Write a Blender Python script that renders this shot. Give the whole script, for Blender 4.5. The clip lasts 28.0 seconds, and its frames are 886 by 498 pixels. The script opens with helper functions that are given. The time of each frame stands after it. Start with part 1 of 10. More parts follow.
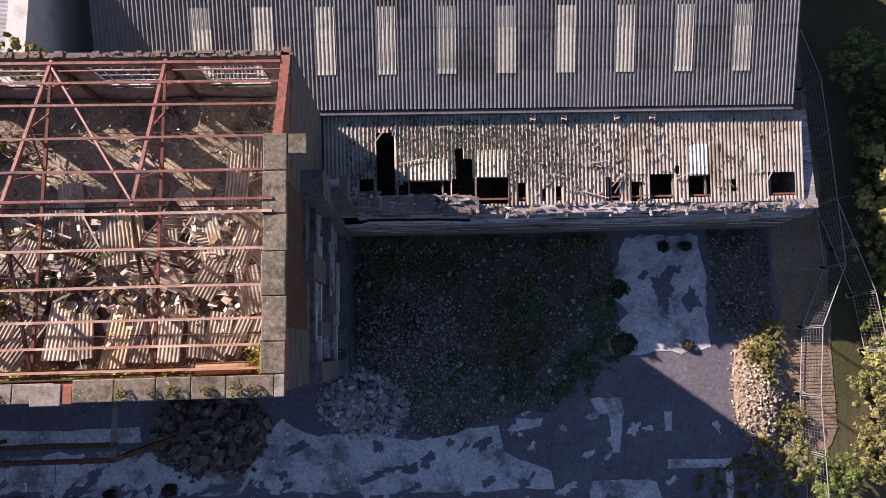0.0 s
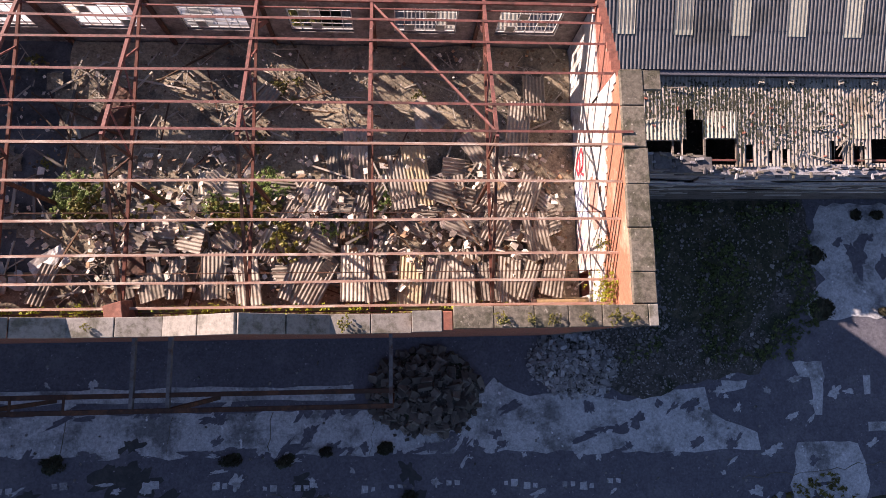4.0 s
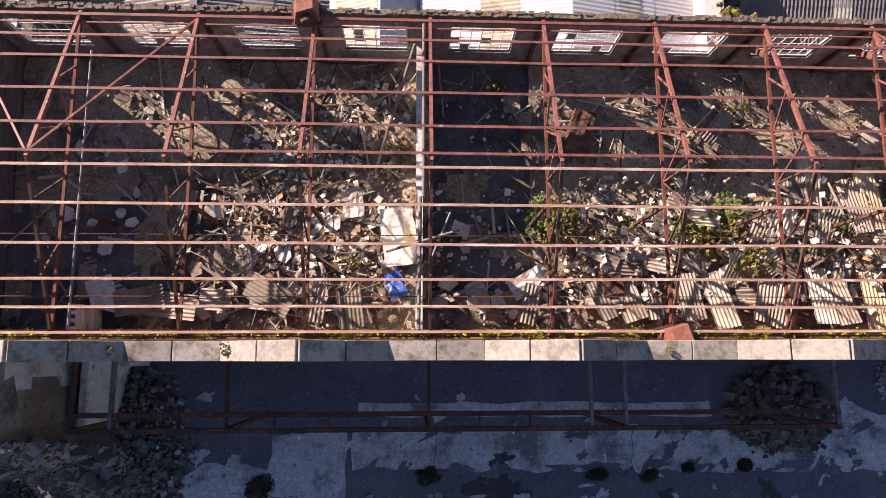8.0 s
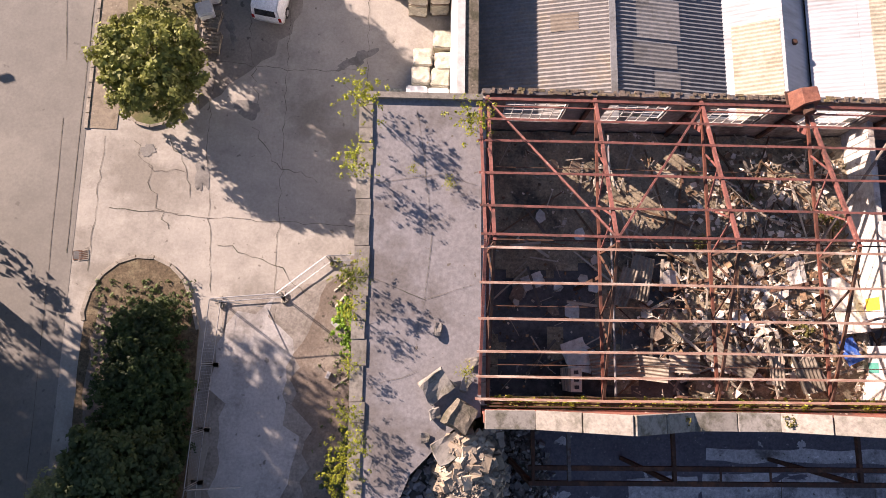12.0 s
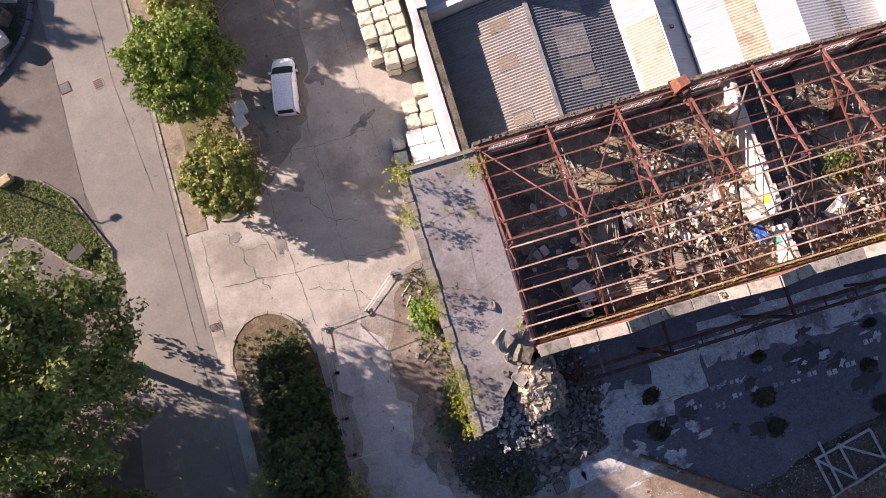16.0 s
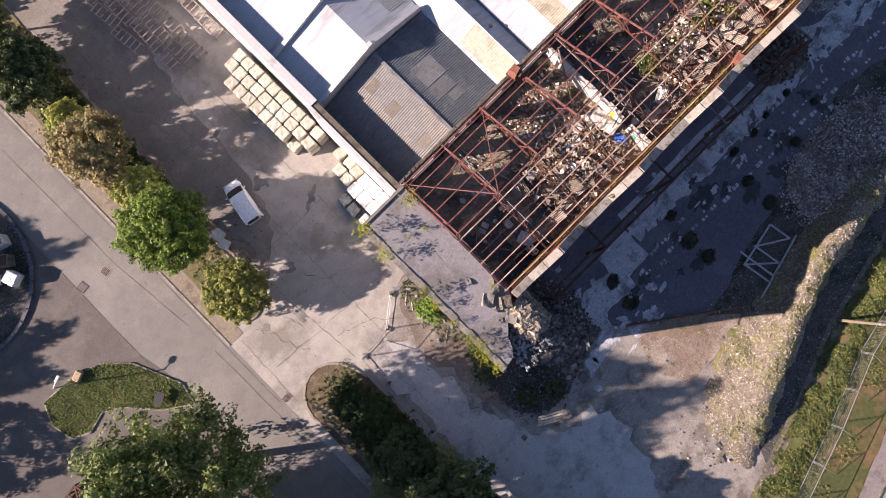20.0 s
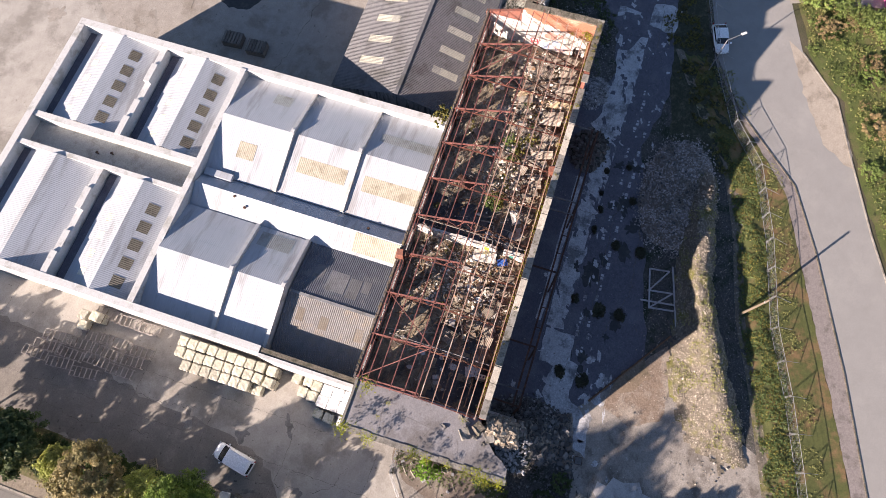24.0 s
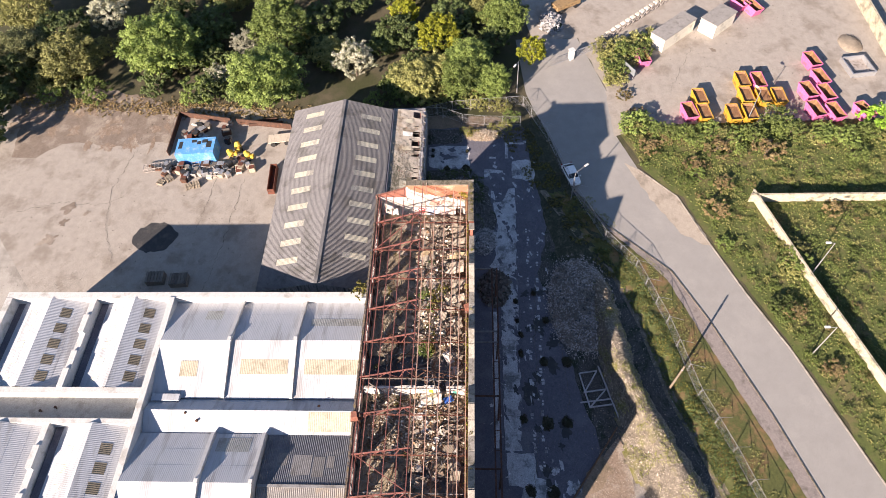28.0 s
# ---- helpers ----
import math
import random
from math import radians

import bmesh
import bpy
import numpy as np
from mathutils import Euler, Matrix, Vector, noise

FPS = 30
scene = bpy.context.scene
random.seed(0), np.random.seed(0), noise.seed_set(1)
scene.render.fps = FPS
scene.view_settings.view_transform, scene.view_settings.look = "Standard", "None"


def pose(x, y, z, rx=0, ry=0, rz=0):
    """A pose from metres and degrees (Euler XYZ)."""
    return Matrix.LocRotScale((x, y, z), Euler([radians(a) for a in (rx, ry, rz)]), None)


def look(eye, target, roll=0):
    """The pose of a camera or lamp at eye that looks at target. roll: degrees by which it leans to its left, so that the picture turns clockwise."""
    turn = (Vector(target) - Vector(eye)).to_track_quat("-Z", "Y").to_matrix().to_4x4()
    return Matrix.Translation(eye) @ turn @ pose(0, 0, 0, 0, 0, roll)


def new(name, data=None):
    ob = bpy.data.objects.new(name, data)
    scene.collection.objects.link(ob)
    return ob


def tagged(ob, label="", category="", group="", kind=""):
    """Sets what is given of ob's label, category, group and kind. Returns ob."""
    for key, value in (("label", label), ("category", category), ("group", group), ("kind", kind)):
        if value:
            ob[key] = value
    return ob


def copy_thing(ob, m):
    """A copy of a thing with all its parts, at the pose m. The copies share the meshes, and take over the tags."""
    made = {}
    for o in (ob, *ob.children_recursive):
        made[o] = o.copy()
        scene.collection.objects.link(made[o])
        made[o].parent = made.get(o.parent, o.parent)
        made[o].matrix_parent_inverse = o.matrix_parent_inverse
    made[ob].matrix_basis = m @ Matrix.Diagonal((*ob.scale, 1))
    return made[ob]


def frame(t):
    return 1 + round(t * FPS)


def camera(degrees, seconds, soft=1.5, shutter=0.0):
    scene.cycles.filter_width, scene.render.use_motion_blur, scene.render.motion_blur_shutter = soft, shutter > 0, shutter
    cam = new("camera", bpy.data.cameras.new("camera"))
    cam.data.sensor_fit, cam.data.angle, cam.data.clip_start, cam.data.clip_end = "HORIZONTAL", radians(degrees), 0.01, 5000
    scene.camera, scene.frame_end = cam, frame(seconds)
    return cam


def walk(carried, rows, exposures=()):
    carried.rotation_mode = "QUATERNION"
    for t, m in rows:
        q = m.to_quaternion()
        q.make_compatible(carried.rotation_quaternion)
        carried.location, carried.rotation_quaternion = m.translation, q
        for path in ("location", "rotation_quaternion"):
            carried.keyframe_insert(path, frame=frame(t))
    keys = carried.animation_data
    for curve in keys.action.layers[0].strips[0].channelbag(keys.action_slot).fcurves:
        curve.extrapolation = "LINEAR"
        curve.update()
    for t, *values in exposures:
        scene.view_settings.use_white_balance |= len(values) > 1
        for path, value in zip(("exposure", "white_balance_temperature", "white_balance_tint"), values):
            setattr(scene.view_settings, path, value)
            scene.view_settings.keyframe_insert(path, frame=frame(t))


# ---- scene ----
cam = camera(68.3, 28.0, soft=0.45)
PATH = [
    (0, (-1.584, -0.202, 34.952), (-1.508, 0.094, 32.975), 13.0),
    (0.5, (-2.529, -0.323, 34.825), (-2.458, -0.029, 32.848), 12.5),
    (1, (-3.681, -0.628, 34.729), (-3.607, -0.329, 32.752), 12.7),
    (1.5, (-4.983, -0.941, 34.655), (-4.904, -0.641, 32.68), 13.3),
    (2, (-6.308, -1.247, 34.564), (-6.225, -0.946, 32.589), 14.0),
    (2.5, (-7.735, -1.499, 34.466), (-7.649, -1.199, 32.49), 14.8),
    (4.5, (-15.836, -2.33, 34.114), (-15.692, -2.021, 32.143), 24.4),
    (5, (-17.896, -2.359, 34.005), (-17.762, -2.051, 32.034), 23.0),
    (5.5, (-19.851, -2.323, 33.875), (-19.726, -2.016, 31.903), 21.8),
    (6, (-21.894, -2.214, 33.853), (-21.782, -1.905, 31.881), 19.6),
    (6.5, (-24.042, -2.028, 33.89), (-23.942, -1.716, 31.917), 17.6),
    (7, (-26.348, -1.825, 33.895), (-26.252, -1.51, 31.922), 16.7),
    (7.5, (-28.729, -1.664, 33.898), (-28.637, -1.345, 31.926), 15.8),
    (8, (-31.202, -1.471, 33.867), (-31.114, -1.15, 31.895), 15.4),
    (8.5, (-33.738, -1.189, 33.864), (-33.645, -0.869, 31.892), 16.4),
    (9, (-36.269, -0.872, 33.778), (-36.167, -0.552, 31.806), 17.8),
    (9.5, (-38.73, -0.476, 33.721), (-38.621, -0.158, 31.749), 19.1),
    (10, (-41.106, -0.03, 33.679), (-40.994, 0.281, 31.706), 19.9),
    (10.5, (-43.392, 0.306, 33.618), (-43.284, 0.615, 31.645), 19.3),
    (11, (-45.637, 0.58, 33.634), (-45.533, 0.888, 31.661), 18.9),
    (11.5, (-47.566, 0.649, 34.191), (-47.477, 0.968, 32.218), 16.1),
    (12, (-49.154, 0.548, 35.306), (-49.089, 0.886, 33.335), 11.8),
    (12.5, (-50.187, 0.493, 36.67), (-50.153, 0.841, 34.701), 6.7),
    (14.5, (-51.702, 2.015, 44.232), (-51.646, 2.225, 42.244), 8.8),
    (15, (-51.608, 2.142, 45.352), (-51.556, 2.335, 43.362), 6.1),
    (15.5, (-51.343, 1.987, 46.551), (-51.291, 2.182, 44.562), 1.8),
    (16, (-51.044, 1.761, 47.822), (-50.999, 1.963, 45.833), -4.1),
    (16.5, (-50.908, 1.637, 49.353), (-50.861, 1.836, 47.364), -6.4),
    (17, (-50.832, 1.624, 51.035), (-50.78, 1.814, 49.045), -7.3),
    (17.5, (-50.687, 1.625, 52.744), (-50.635, 1.807, 50.753), -9.3),
    (18, (-50.539, 1.669, 54.389), (-50.489, 1.84, 52.397), -10.8),
    (18.5, (-50.424, 1.669, 55.965), (-50.366, 1.823, 53.972), -12.2),
    (19, (-50.373, 1.697, 57.592), (-50.307, 1.834, 55.598), -11.9),
    (19.5, (-50.367, 1.814, 59.206), (-50.292, 1.935, 57.211), -9.8),
    (20, (-50.381, 1.961, 60.624), (-50.292, 2.075, 58.629), -7.0),
    (20.5, (-50.449, 1.993, 61.796), (-50.328, 2.113, 59.803), -3.1),
    (22.5, (-50.569, 0.872, 68.265), (-50.254, 1.06, 66.299), -2.8),
    (23, (-50.72, 0.399, 69.084), (-50.324, 0.611, 67.135), -3.7),
    (23.5, (-50.997, -0.131, 69.808), (-50.506, 0.099, 67.883), -3.9),
    (24, (-51.206, -0.746, 70.578), (-50.621, -0.502, 68.681), -4.6),
    (24.5, (-51.336, -1.173, 71.39), (-50.66, -0.931, 69.523), -4.8),
    (25, (-51.603, -1.508, 72.209), (-50.84, -1.28, 70.374), -4.9),
    (25.5, (-52.17, -1.884, 72.987), (-51.323, -1.678, 71.187), -5.0),
    (26, (-53.15, -2.249, 73.727), (-52.225, -2.072, 71.963), -5.0),
    (26.5, (-54.417, -2.475, 74.381), (-53.415, -2.337, 72.656), -4.9),
    (27, (-55.751, -2.496, 74.862), (-54.675, -2.392, 73.179), -4.7),
    (27.5, (-57.076, -2.279, 75.141), (-55.935, -2.176, 73.502), -4.5),
    (28, (-58.399, -1.938, 75.269), (-57.256, -1.834, 73.632), -4.5),
]
EXPOSURES = [(0, 0.88, 6600, 30), (5, 0.94, 6700, 30), (8, 0.99, 6800, 30), (11, 1.1, 6900, 28), (15, 1.08, 6800, 29), (20, 0.98, 6550, 28), (24, 1.0, 6450, 21), (28, 1.15, 6700, 20)]
walk(cam, [(t, look(eye, target, roll)) for t, eye, target, roll in PATH], EXPOSURES)

# ---- world and sun ----
SUN_DIR = Vector((-2.0, 1.46, 1.0)).normalized()      # towards the sun
world = bpy.data.worlds.new("world")
scene.world = world
world.use_nodes = True
wn = world.node_tree
sky = wn.nodes.new("ShaderNodeTexSky")
sky.sky_type = "NISHITA"
sky.sun_disc = False
sky.sun_elevation = math.asin(SUN_DIR.z)
sky.sun_rotation = math.atan2(SUN_DIR.x, SUN_DIR.y)
sky.air_density, sky.dust_density, sky.ozone_density = 1.1, 0.3, 3.0
wn.nodes["Background"].inputs[1].default_value = 0.07
wn.links.new(sky.outputs[0], wn.nodes["Background"].inputs[0])
sun = new("sun", bpy.data.lights.new("sun", "SUN"))
sun.data.energy, sun.data.angle, sun.data.color = 6.4, radians(0.55), (1.0, 0.89, 0.74)
sun.matrix_world = look(SUN_DIR * 200, (0, 0, 0))

# ---- materials ----
def srgb(h):
    v = [int(h[i:i + 2], 16) / 255 for i in (0, 2, 4)]
    return tuple(c / 12.92 if c < 0.04045 else ((c + 0.055) / 1.055) ** 2.4 for c in v) + (1.0,)


def col(c):
    return srgb(c) if isinstance(c, str) else (*c, 1.0)


def mat(name, a, b, scale=3.0, c=None, cscale=0.5, camt=0.5, rough=0.85, metal=0.0, bump=0.25, bscale=25.0, where="Object",
        vary=0.0, stretch=None, d=None, dscale=9.0, damt=0.6, spec=0.3, grain=0.22, gscale=7.0):
    """Two colours mixed by fine noise, a third in large stains, a fourth in specks; vary: brightness by object."""
    m = bpy.data.materials.new(name)
    m.use_nodes = True
    nt = m.node_tree
    n, ln = nt.nodes, nt.links
    bsdf = n["Principled BSDF"]
    if where == "World":
        src = n.new("ShaderNodeNewGeometry").outputs["Position"]
    else:
        src = n.new("ShaderNodeTexCoord").outputs[where]
    if stretch:
        mp = n.new("ShaderNodeMapping")
        mp.inputs["Scale"].default_value = stretch
        ln.new(src, mp.inputs["Vector"])
        src = mp.outputs["Vector"]

    def noise_at(s, detail=6.0, roughness=0.6):
        t = n.new("ShaderNodeTexNoise")
        t.inputs["Scale"].default_value, t.inputs["Detail"].default_value = s, detail
        t.inputs["Roughness"].default_value = roughness
        ln.new(src, t.inputs["Vector"])
        return t.outputs["Fac"]

    def step(fac, lo, hi):
        r = n.new("ShaderNodeMapRange")
        r.inputs["From Min"].default_value, r.inputs["From Max"].default_value = lo, hi
        ln.new(fac, r.inputs["Value"])
        return r.outputs["Result"]

    def mix(fac, x, y):
        k = n.new("ShaderNodeMix")
        k.data_type = "RGBA"
        ln.new(fac, k.inputs["Factor"])
        for sock, v in ((k.inputs["A"], x), (k.inputs["B"], y)):
            if isinstance(v, tuple):
                sock.default_value = v
            else:
                ln.new(v, sock)
        return k.outputs["Result"]

    colour = mix(step(noise_at(scale), 0.3, 0.7), col(a), col(b))
    if c is not None:
        colour = mix(step(noise_at(cscale, 8.0, 0.68), 0.62 - 0.25 * camt, 0.72 - 0.2 * camt), colour, col(c))
    if d is not None:
        colour = mix(step(noise_at(dscale, 3.0, 0.5), 0.72 - 0.2 * damt, 0.76 - 0.2 * damt), colour, col(d))
    if grain:
        g = n.new("ShaderNodeMapRange")
        g.inputs["From Min"].default_value, g.inputs["From Max"].default_value = 0.3, 0.7
        g.inputs["To Min"].default_value, g.inputs["To Max"].default_value = 1 - grain, 1 + grain
        ln.new(noise_at(gscale, 5.0, 0.75), g.inputs["Value"])
        hg = n.new("ShaderNodeHueSaturation")
        ln.new(g.outputs["Result"], hg.inputs["Value"])
        ln.new(colour, hg.inputs["Color"])
        colour = hg.outputs["Color"]
    if vary:
        info = n.new("ShaderNodeObjectInfo")
        r = n.new("ShaderNodeMapRange")
        r.inputs["To Min"].default_value, r.inputs["To Max"].default_value = 1 - vary, 1 + vary
        ln.new(info.outputs["Random"], r.inputs["Value"])
        isl = n.new("ShaderNodeNewGeometry")
        r2 = n.new("ShaderNodeMapRange")
        r2.inputs["To Min"].default_value, r2.inputs["To Max"].default_value = 1 - vary, 1 + vary
        ln.new(isl.outputs["Random Per Island"], r2.inputs["Value"])
        mul = n.new("ShaderNodeMath")
        mul.operation = "MULTIPLY"
        ln.new(r.outputs["Result"], mul.inputs[0])
        ln.new(r2.outputs["Result"], mul.inputs[1])
        hs = n.new("ShaderNodeHueSaturation")
        ln.new(mul.outputs[0], hs.inputs["Value"])
        ln.new(colour, hs.inputs["Color"])
        colour = hs.outputs["Color"]
    ln.new(colour, bsdf.inputs["Base Color"])
    bsdf.inputs["Roughness"].default_value = rough
    bsdf.inputs["Metallic"].default_value = metal
    bsdf.inputs["Specular IOR Level"].default_value = spec
    if bump:
        bp = n.new("ShaderNodeBump")
        bp.inputs["Strength"].default_value, bp.inputs["Distance"].default_value = bump, 0.03
        ln.new(noise_at(bscale, 4.0), bp.inputs["Height"])
        ln.new(bp.outputs["Normal"], bsdf.inputs["Normal"])
    return m


M = {
    "earth": mat("earth", (0.105, 0.088, 0.058), (0.072, 0.066, 0.038), 0.6, (0.052, 0.055, 0.024), 0.08, 0.6, where="World", bscale=6, bump=0.5, grain=0.4),
    "asphalt": mat("dark_asphalt", (0.136, 0.131, 0.156), (0.0991, 0.0964, 0.116), 2.5, (0.153, 0.148, 0.168), 0.35, 0.45, where="World", bscale=40, bump=0.3, d=(0.283, 0.267, 0.293), dscale=6, damt=0.2, grain=0.3),
    "road": mat("road_asphalt", (0.30, 0.285, 0.268), (0.268, 0.255, 0.24), 0.6, (0.32, 0.303, 0.283), 0.12, 0.4, where="World", bscale=50, bump=0.12, grain=0.09, gscale=9),
    "concrete": mat("yard_concrete", (0.423, 0.391, 0.348), (0.338, 0.31, 0.276), 0.7, (0.25, 0.226, 0.197), 0.16, 0.5, where="World", bscale=30, bump=0.2, d=(0.207, 0.184, 0.16), dscale=2.6, damt=0.2, grain=0.13, gscale=6),
    "slab": mat("pale_slab", (0.52, 0.52, 0.532), (0.388, 0.39, 0.402), 1.3, (0.181, 0.181, 0.187), 0.45, 0.5, where="World", bscale=25, d=(0.653, 0.653, 0.665), dscale=3, damt=0.25, grain=0.4),
    "gravel": mat("rubble_earth", (0.11, 0.10, 0.09), (0.06, 0.056, 0.05), 5, (0.028, 0.036, 0.02), 0.45, 0.55, where="World", bscale=12, bump=0.9, d=(0.34, 0.32, 0.31), dscale=8, damt=0.4, grain=0.6, gscale=6),
    "grass": mat("grass", (0.088, 0.10, 0.034), (0.06, 0.07, 0.024), 3, (0.15, 0.13, 0.065), 0.4, 0.5, where="World", bscale=20, bump=0.9, grain=0.4),
    "brick": mat("brick", (0.33, 0.13, 0.085), (0.25, 0.095, 0.065), 6, (0.17, 0.10, 0.08), 0.8, 0.5, bscale=30),
    "brick_grey": mat("soot_shade_brick", (0.17, 0.155, 0.15), (0.11, 0.10, 0.10), 5, (0.055, 0.05, 0.05), 0.9, 0.5, stretch=(1, 1, 8), bscale=10, bump=0.6),
    "render_grey": mat("grey_render", (0.32, 0.315, 0.325), (0.19, 0.19, 0.20), 2.2, (0.08, 0.08, 0.085), 0.7, 0.55, where="World", stretch=(1, 3, 0.4), bscale=12, grain=0.4),
    "coping": mat("coping_stone", (0.29, 0.265, 0.235), (0.20, 0.185, 0.165), 7, (0.12, 0.11, 0.085), 1.5, 0.55, bscale=35, vary=0.2, grain=0.45),
    "white_wall": mat("white_paint", (0.589, 0.58, 0.565), (0.522, 0.513, 0.494), 3, (0.38, 0.366, 0.332), 0.5, 0.35, rough=0.7, bscale=20, bump=0.1, grain=0.1),
    "white_roof": mat("white_sheet", (0.475, 0.489, 0.518), (0.408, 0.423, 0.451), 1.5, (0.323, 0.323, 0.332), 0.3, 0.4, rough=0.6, bump=0.05, grain=0.08, gscale=3.0, stretch=(0.35, 2.5, 1)),
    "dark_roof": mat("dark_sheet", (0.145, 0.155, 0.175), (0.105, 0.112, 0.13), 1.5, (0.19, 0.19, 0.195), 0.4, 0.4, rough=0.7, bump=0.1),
    "shed_roof": mat("shed_sheet", (0.181, 0.174, 0.174), (0.138, 0.133, 0.138), 1.8, (0.105, 0.101, 0.0969), 0.35, 0.4, rough=0.9, bump=0.2, vary=0.04),
    "lean_roof": mat("mossy_sheet", (0.40, 0.36, 0.315), (0.31, 0.275, 0.235), 1.0, (0.20, 0.155, 0.11), 0.25, 0.45, rough=0.9, bump=0.3, d=(0.12, 0.09, 0.06), dscale=9, damt=0.2, grain=0.25, gscale=9),
    "skylight": mat("grp_skylight", (0.45, 0.405, 0.32), (0.37, 0.33, 0.255), 2, (0.29, 0.255, 0.19), 0.8, 0.4, rough=0.5, bump=0.1),
    "rust": mat("rust_red", (0.255, 0.10, 0.082), (0.18, 0.07, 0.058), 9, (0.115, 0.055, 0.045), 2.2, 0.5, rough=0.6, bscale=50, where="World", d=(0.36, 0.21, 0.18), dscale=4, damt=0.25),
    "rust_pale": mat("worn_purlin", (0.44, 0.29, 0.22), (0.31, 0.165, 0.12), 5, (0.58, 0.47, 0.38), 1.5, 0.45, rough=0.6, where="World", stretch=(0.5, 3, 3)),
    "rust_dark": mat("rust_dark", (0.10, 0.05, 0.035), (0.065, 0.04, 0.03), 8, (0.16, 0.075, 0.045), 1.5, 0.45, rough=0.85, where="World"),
    "floor": mat("factory_floor", (0.15, 0.145, 0.145), (0.09, 0.088, 0.088), 1.2, (0.05, 0.048, 0.047), 0.4, 0.5, where="World", bscale=15, bump=0.3, d=(0.30, 0.285, 0.27), dscale=3, damt=0.2, grain=0.35),
    "roof_felt": mat("felt_roof", (0.257, 0.242, 0.247), (0.209, 0.199, 0.204), 2.5, (0.162, 0.147, 0.142), 0.35, 0.45, where="World", bscale=30, bump=0.2, d=(0.133, 0.114, 0.095), dscale=3.5, damt=0.15),
    "gravel_pale": mat("dry_earth", (0.30, 0.25, 0.19), (0.22, 0.18, 0.14), 2.5, (0.15, 0.12, 0.085), 0.5, 0.45, where="World", bscale=15, bump=0.6, d=(0.42, 0.38, 0.32), dscale=6, damt=0.25),
    "sand_brown": mat("brown_sand", (0.27, 0.205, 0.155), (0.19, 0.14, 0.105), 2.2, (0.33, 0.28, 0.23), 0.35, 0.5, where="World", bscale=15, bump=0.6, d=(0.44, 0.39, 0.33), dscale=6, damt=0.25, grain=0.4),
    "crack": mat("crack", (0.13, 0.112, 0.095), (0.18, 0.155, 0.13), 3, (0.05, 0.06, 0.03), 1.0, 0.5, where="World"),
    "track_earth": mat("track_earth", (0.26, 0.195, 0.14), (0.185, 0.14, 0.10), 2.5, (0.15, 0.12, 0.08), 0.6, 0.45, where="World", bscale=12, bump=0.8, grain=0.35),
    "yard_stained": mat("stained_concrete", (0.25, 0.235, 0.22), (0.20, 0.19, 0.175), 1.6, (0.15, 0.14, 0.13), 0.5, 0.5, where="World", bscale=30, bump=0.2),
    "plaster_grey": mat("grey_plaster", (0.52, 0.51, 0.51), (0.40, 0.395, 0.40), 3, (0.24, 0.235, 0.24), 0.8, 0.5, where="World", stretch=(0.6, 1, 3), bscale=14, bump=0.5, grain=0.4),
    "yard_worn": mat("worn_yard", (0.347, 0.31, 0.27), (0.297, 0.266, 0.23), 0.9, (0.243, 0.211, 0.18), 0.3, 0.45, where="World", bscale=30, bump=0.2, d=(0.198, 0.171, 0.144), dscale=2.0, damt=0.2, grain=0.22),
    "yard_worn_dark": mat("dark_worn_yard", (0.23, 0.206, 0.18), (0.183, 0.163, 0.145), 0.8, (0.281, 0.252, 0.223), 0.18, 0.5, where="World", bscale=30, bump=0.2, d=(0.128, 0.115, 0.102), dscale=1.8, damt=0.25, grain=0.2),
    "slab_cream": mat("cream_slab", (0.50, 0.475, 0.455), (0.40, 0.38, 0.365), 0.8, (0.27, 0.25, 0.235), 0.25, 0.45, where="World", bscale=25, bump=0.2, d=(0.19, 0.175, 0.16), dscale=1.6, damt=0.2, grain=0.2),
    "gravel_sand": mat("sandy_gravel", (0.42, 0.36, 0.295), (0.345, 0.295, 0.24), 1.4, (0.26, 0.22, 0.175), 0.4, 0.45, where="World", bscale=25, bump=0.4, grain=0.2),
    "yard_dusty": mat("dusty_yard", (0.37, 0.332, 0.29), (0.302, 0.269, 0.235), 0.9, (0.244, 0.21, 0.176), 0.2, 0.45, where="World", bscale=30, bump=0.2, d=(0.185, 0.16, 0.134), dscale=2.0, damt=0.2, grain=0.18),
    "kerb": mat("kerb_concrete", (0.36, 0.32, 0.27), (0.27, 0.24, 0.20), 4, (0.17, 0.15, 0.125), 0.8, 0.45, where="World", bscale=30, vary=0.08),
    "grass_dry": mat("dry_grass", (0.20, 0.16, 0.085), (0.12, 0.115, 0.045), 2.2, (0.08, 0.10, 0.03), 0.5, 0.5, where="World", bscale=15, bump=0.9),
    "road_dark": mat("road_patch", (0.155, 0.15, 0.15), (0.125, 0.12, 0.12), 3, (0.10, 0.098, 0.098), 0.3, 0.4, where="World", bscale=50, bump=0.15),
    "concrete_worn": mat("worn_concrete", (0.342, 0.309, 0.273), (0.25, 0.222, 0.194), 1.0, (0.147, 0.125, 0.105), 0.28, 0.5, where="World", bscale=20, bump=0.4, d=(0.373, 0.344, 0.31), dscale=2.2, damt=0.25, grain=0.3),
    "moss_brown": mat("brown_moss", (0.15, 0.11, 0.07), (0.10, 0.075, 0.045), 6, (0.20, 0.16, 0.10), 1.2, 0.4, where="World", bscale=10, bump=0.8, grain=0.5),
    "moss_dark": mat("dark_moss", (0.055, 0.058, 0.034), (0.03, 0.034, 0.02), 6, (0.09, 0.082, 0.055), 1.2, 0.5, where="World", bscale=10, bump=1.0, d=(0.13, 0.12, 0.10), dscale=9, damt=0.2, grain=0.6),
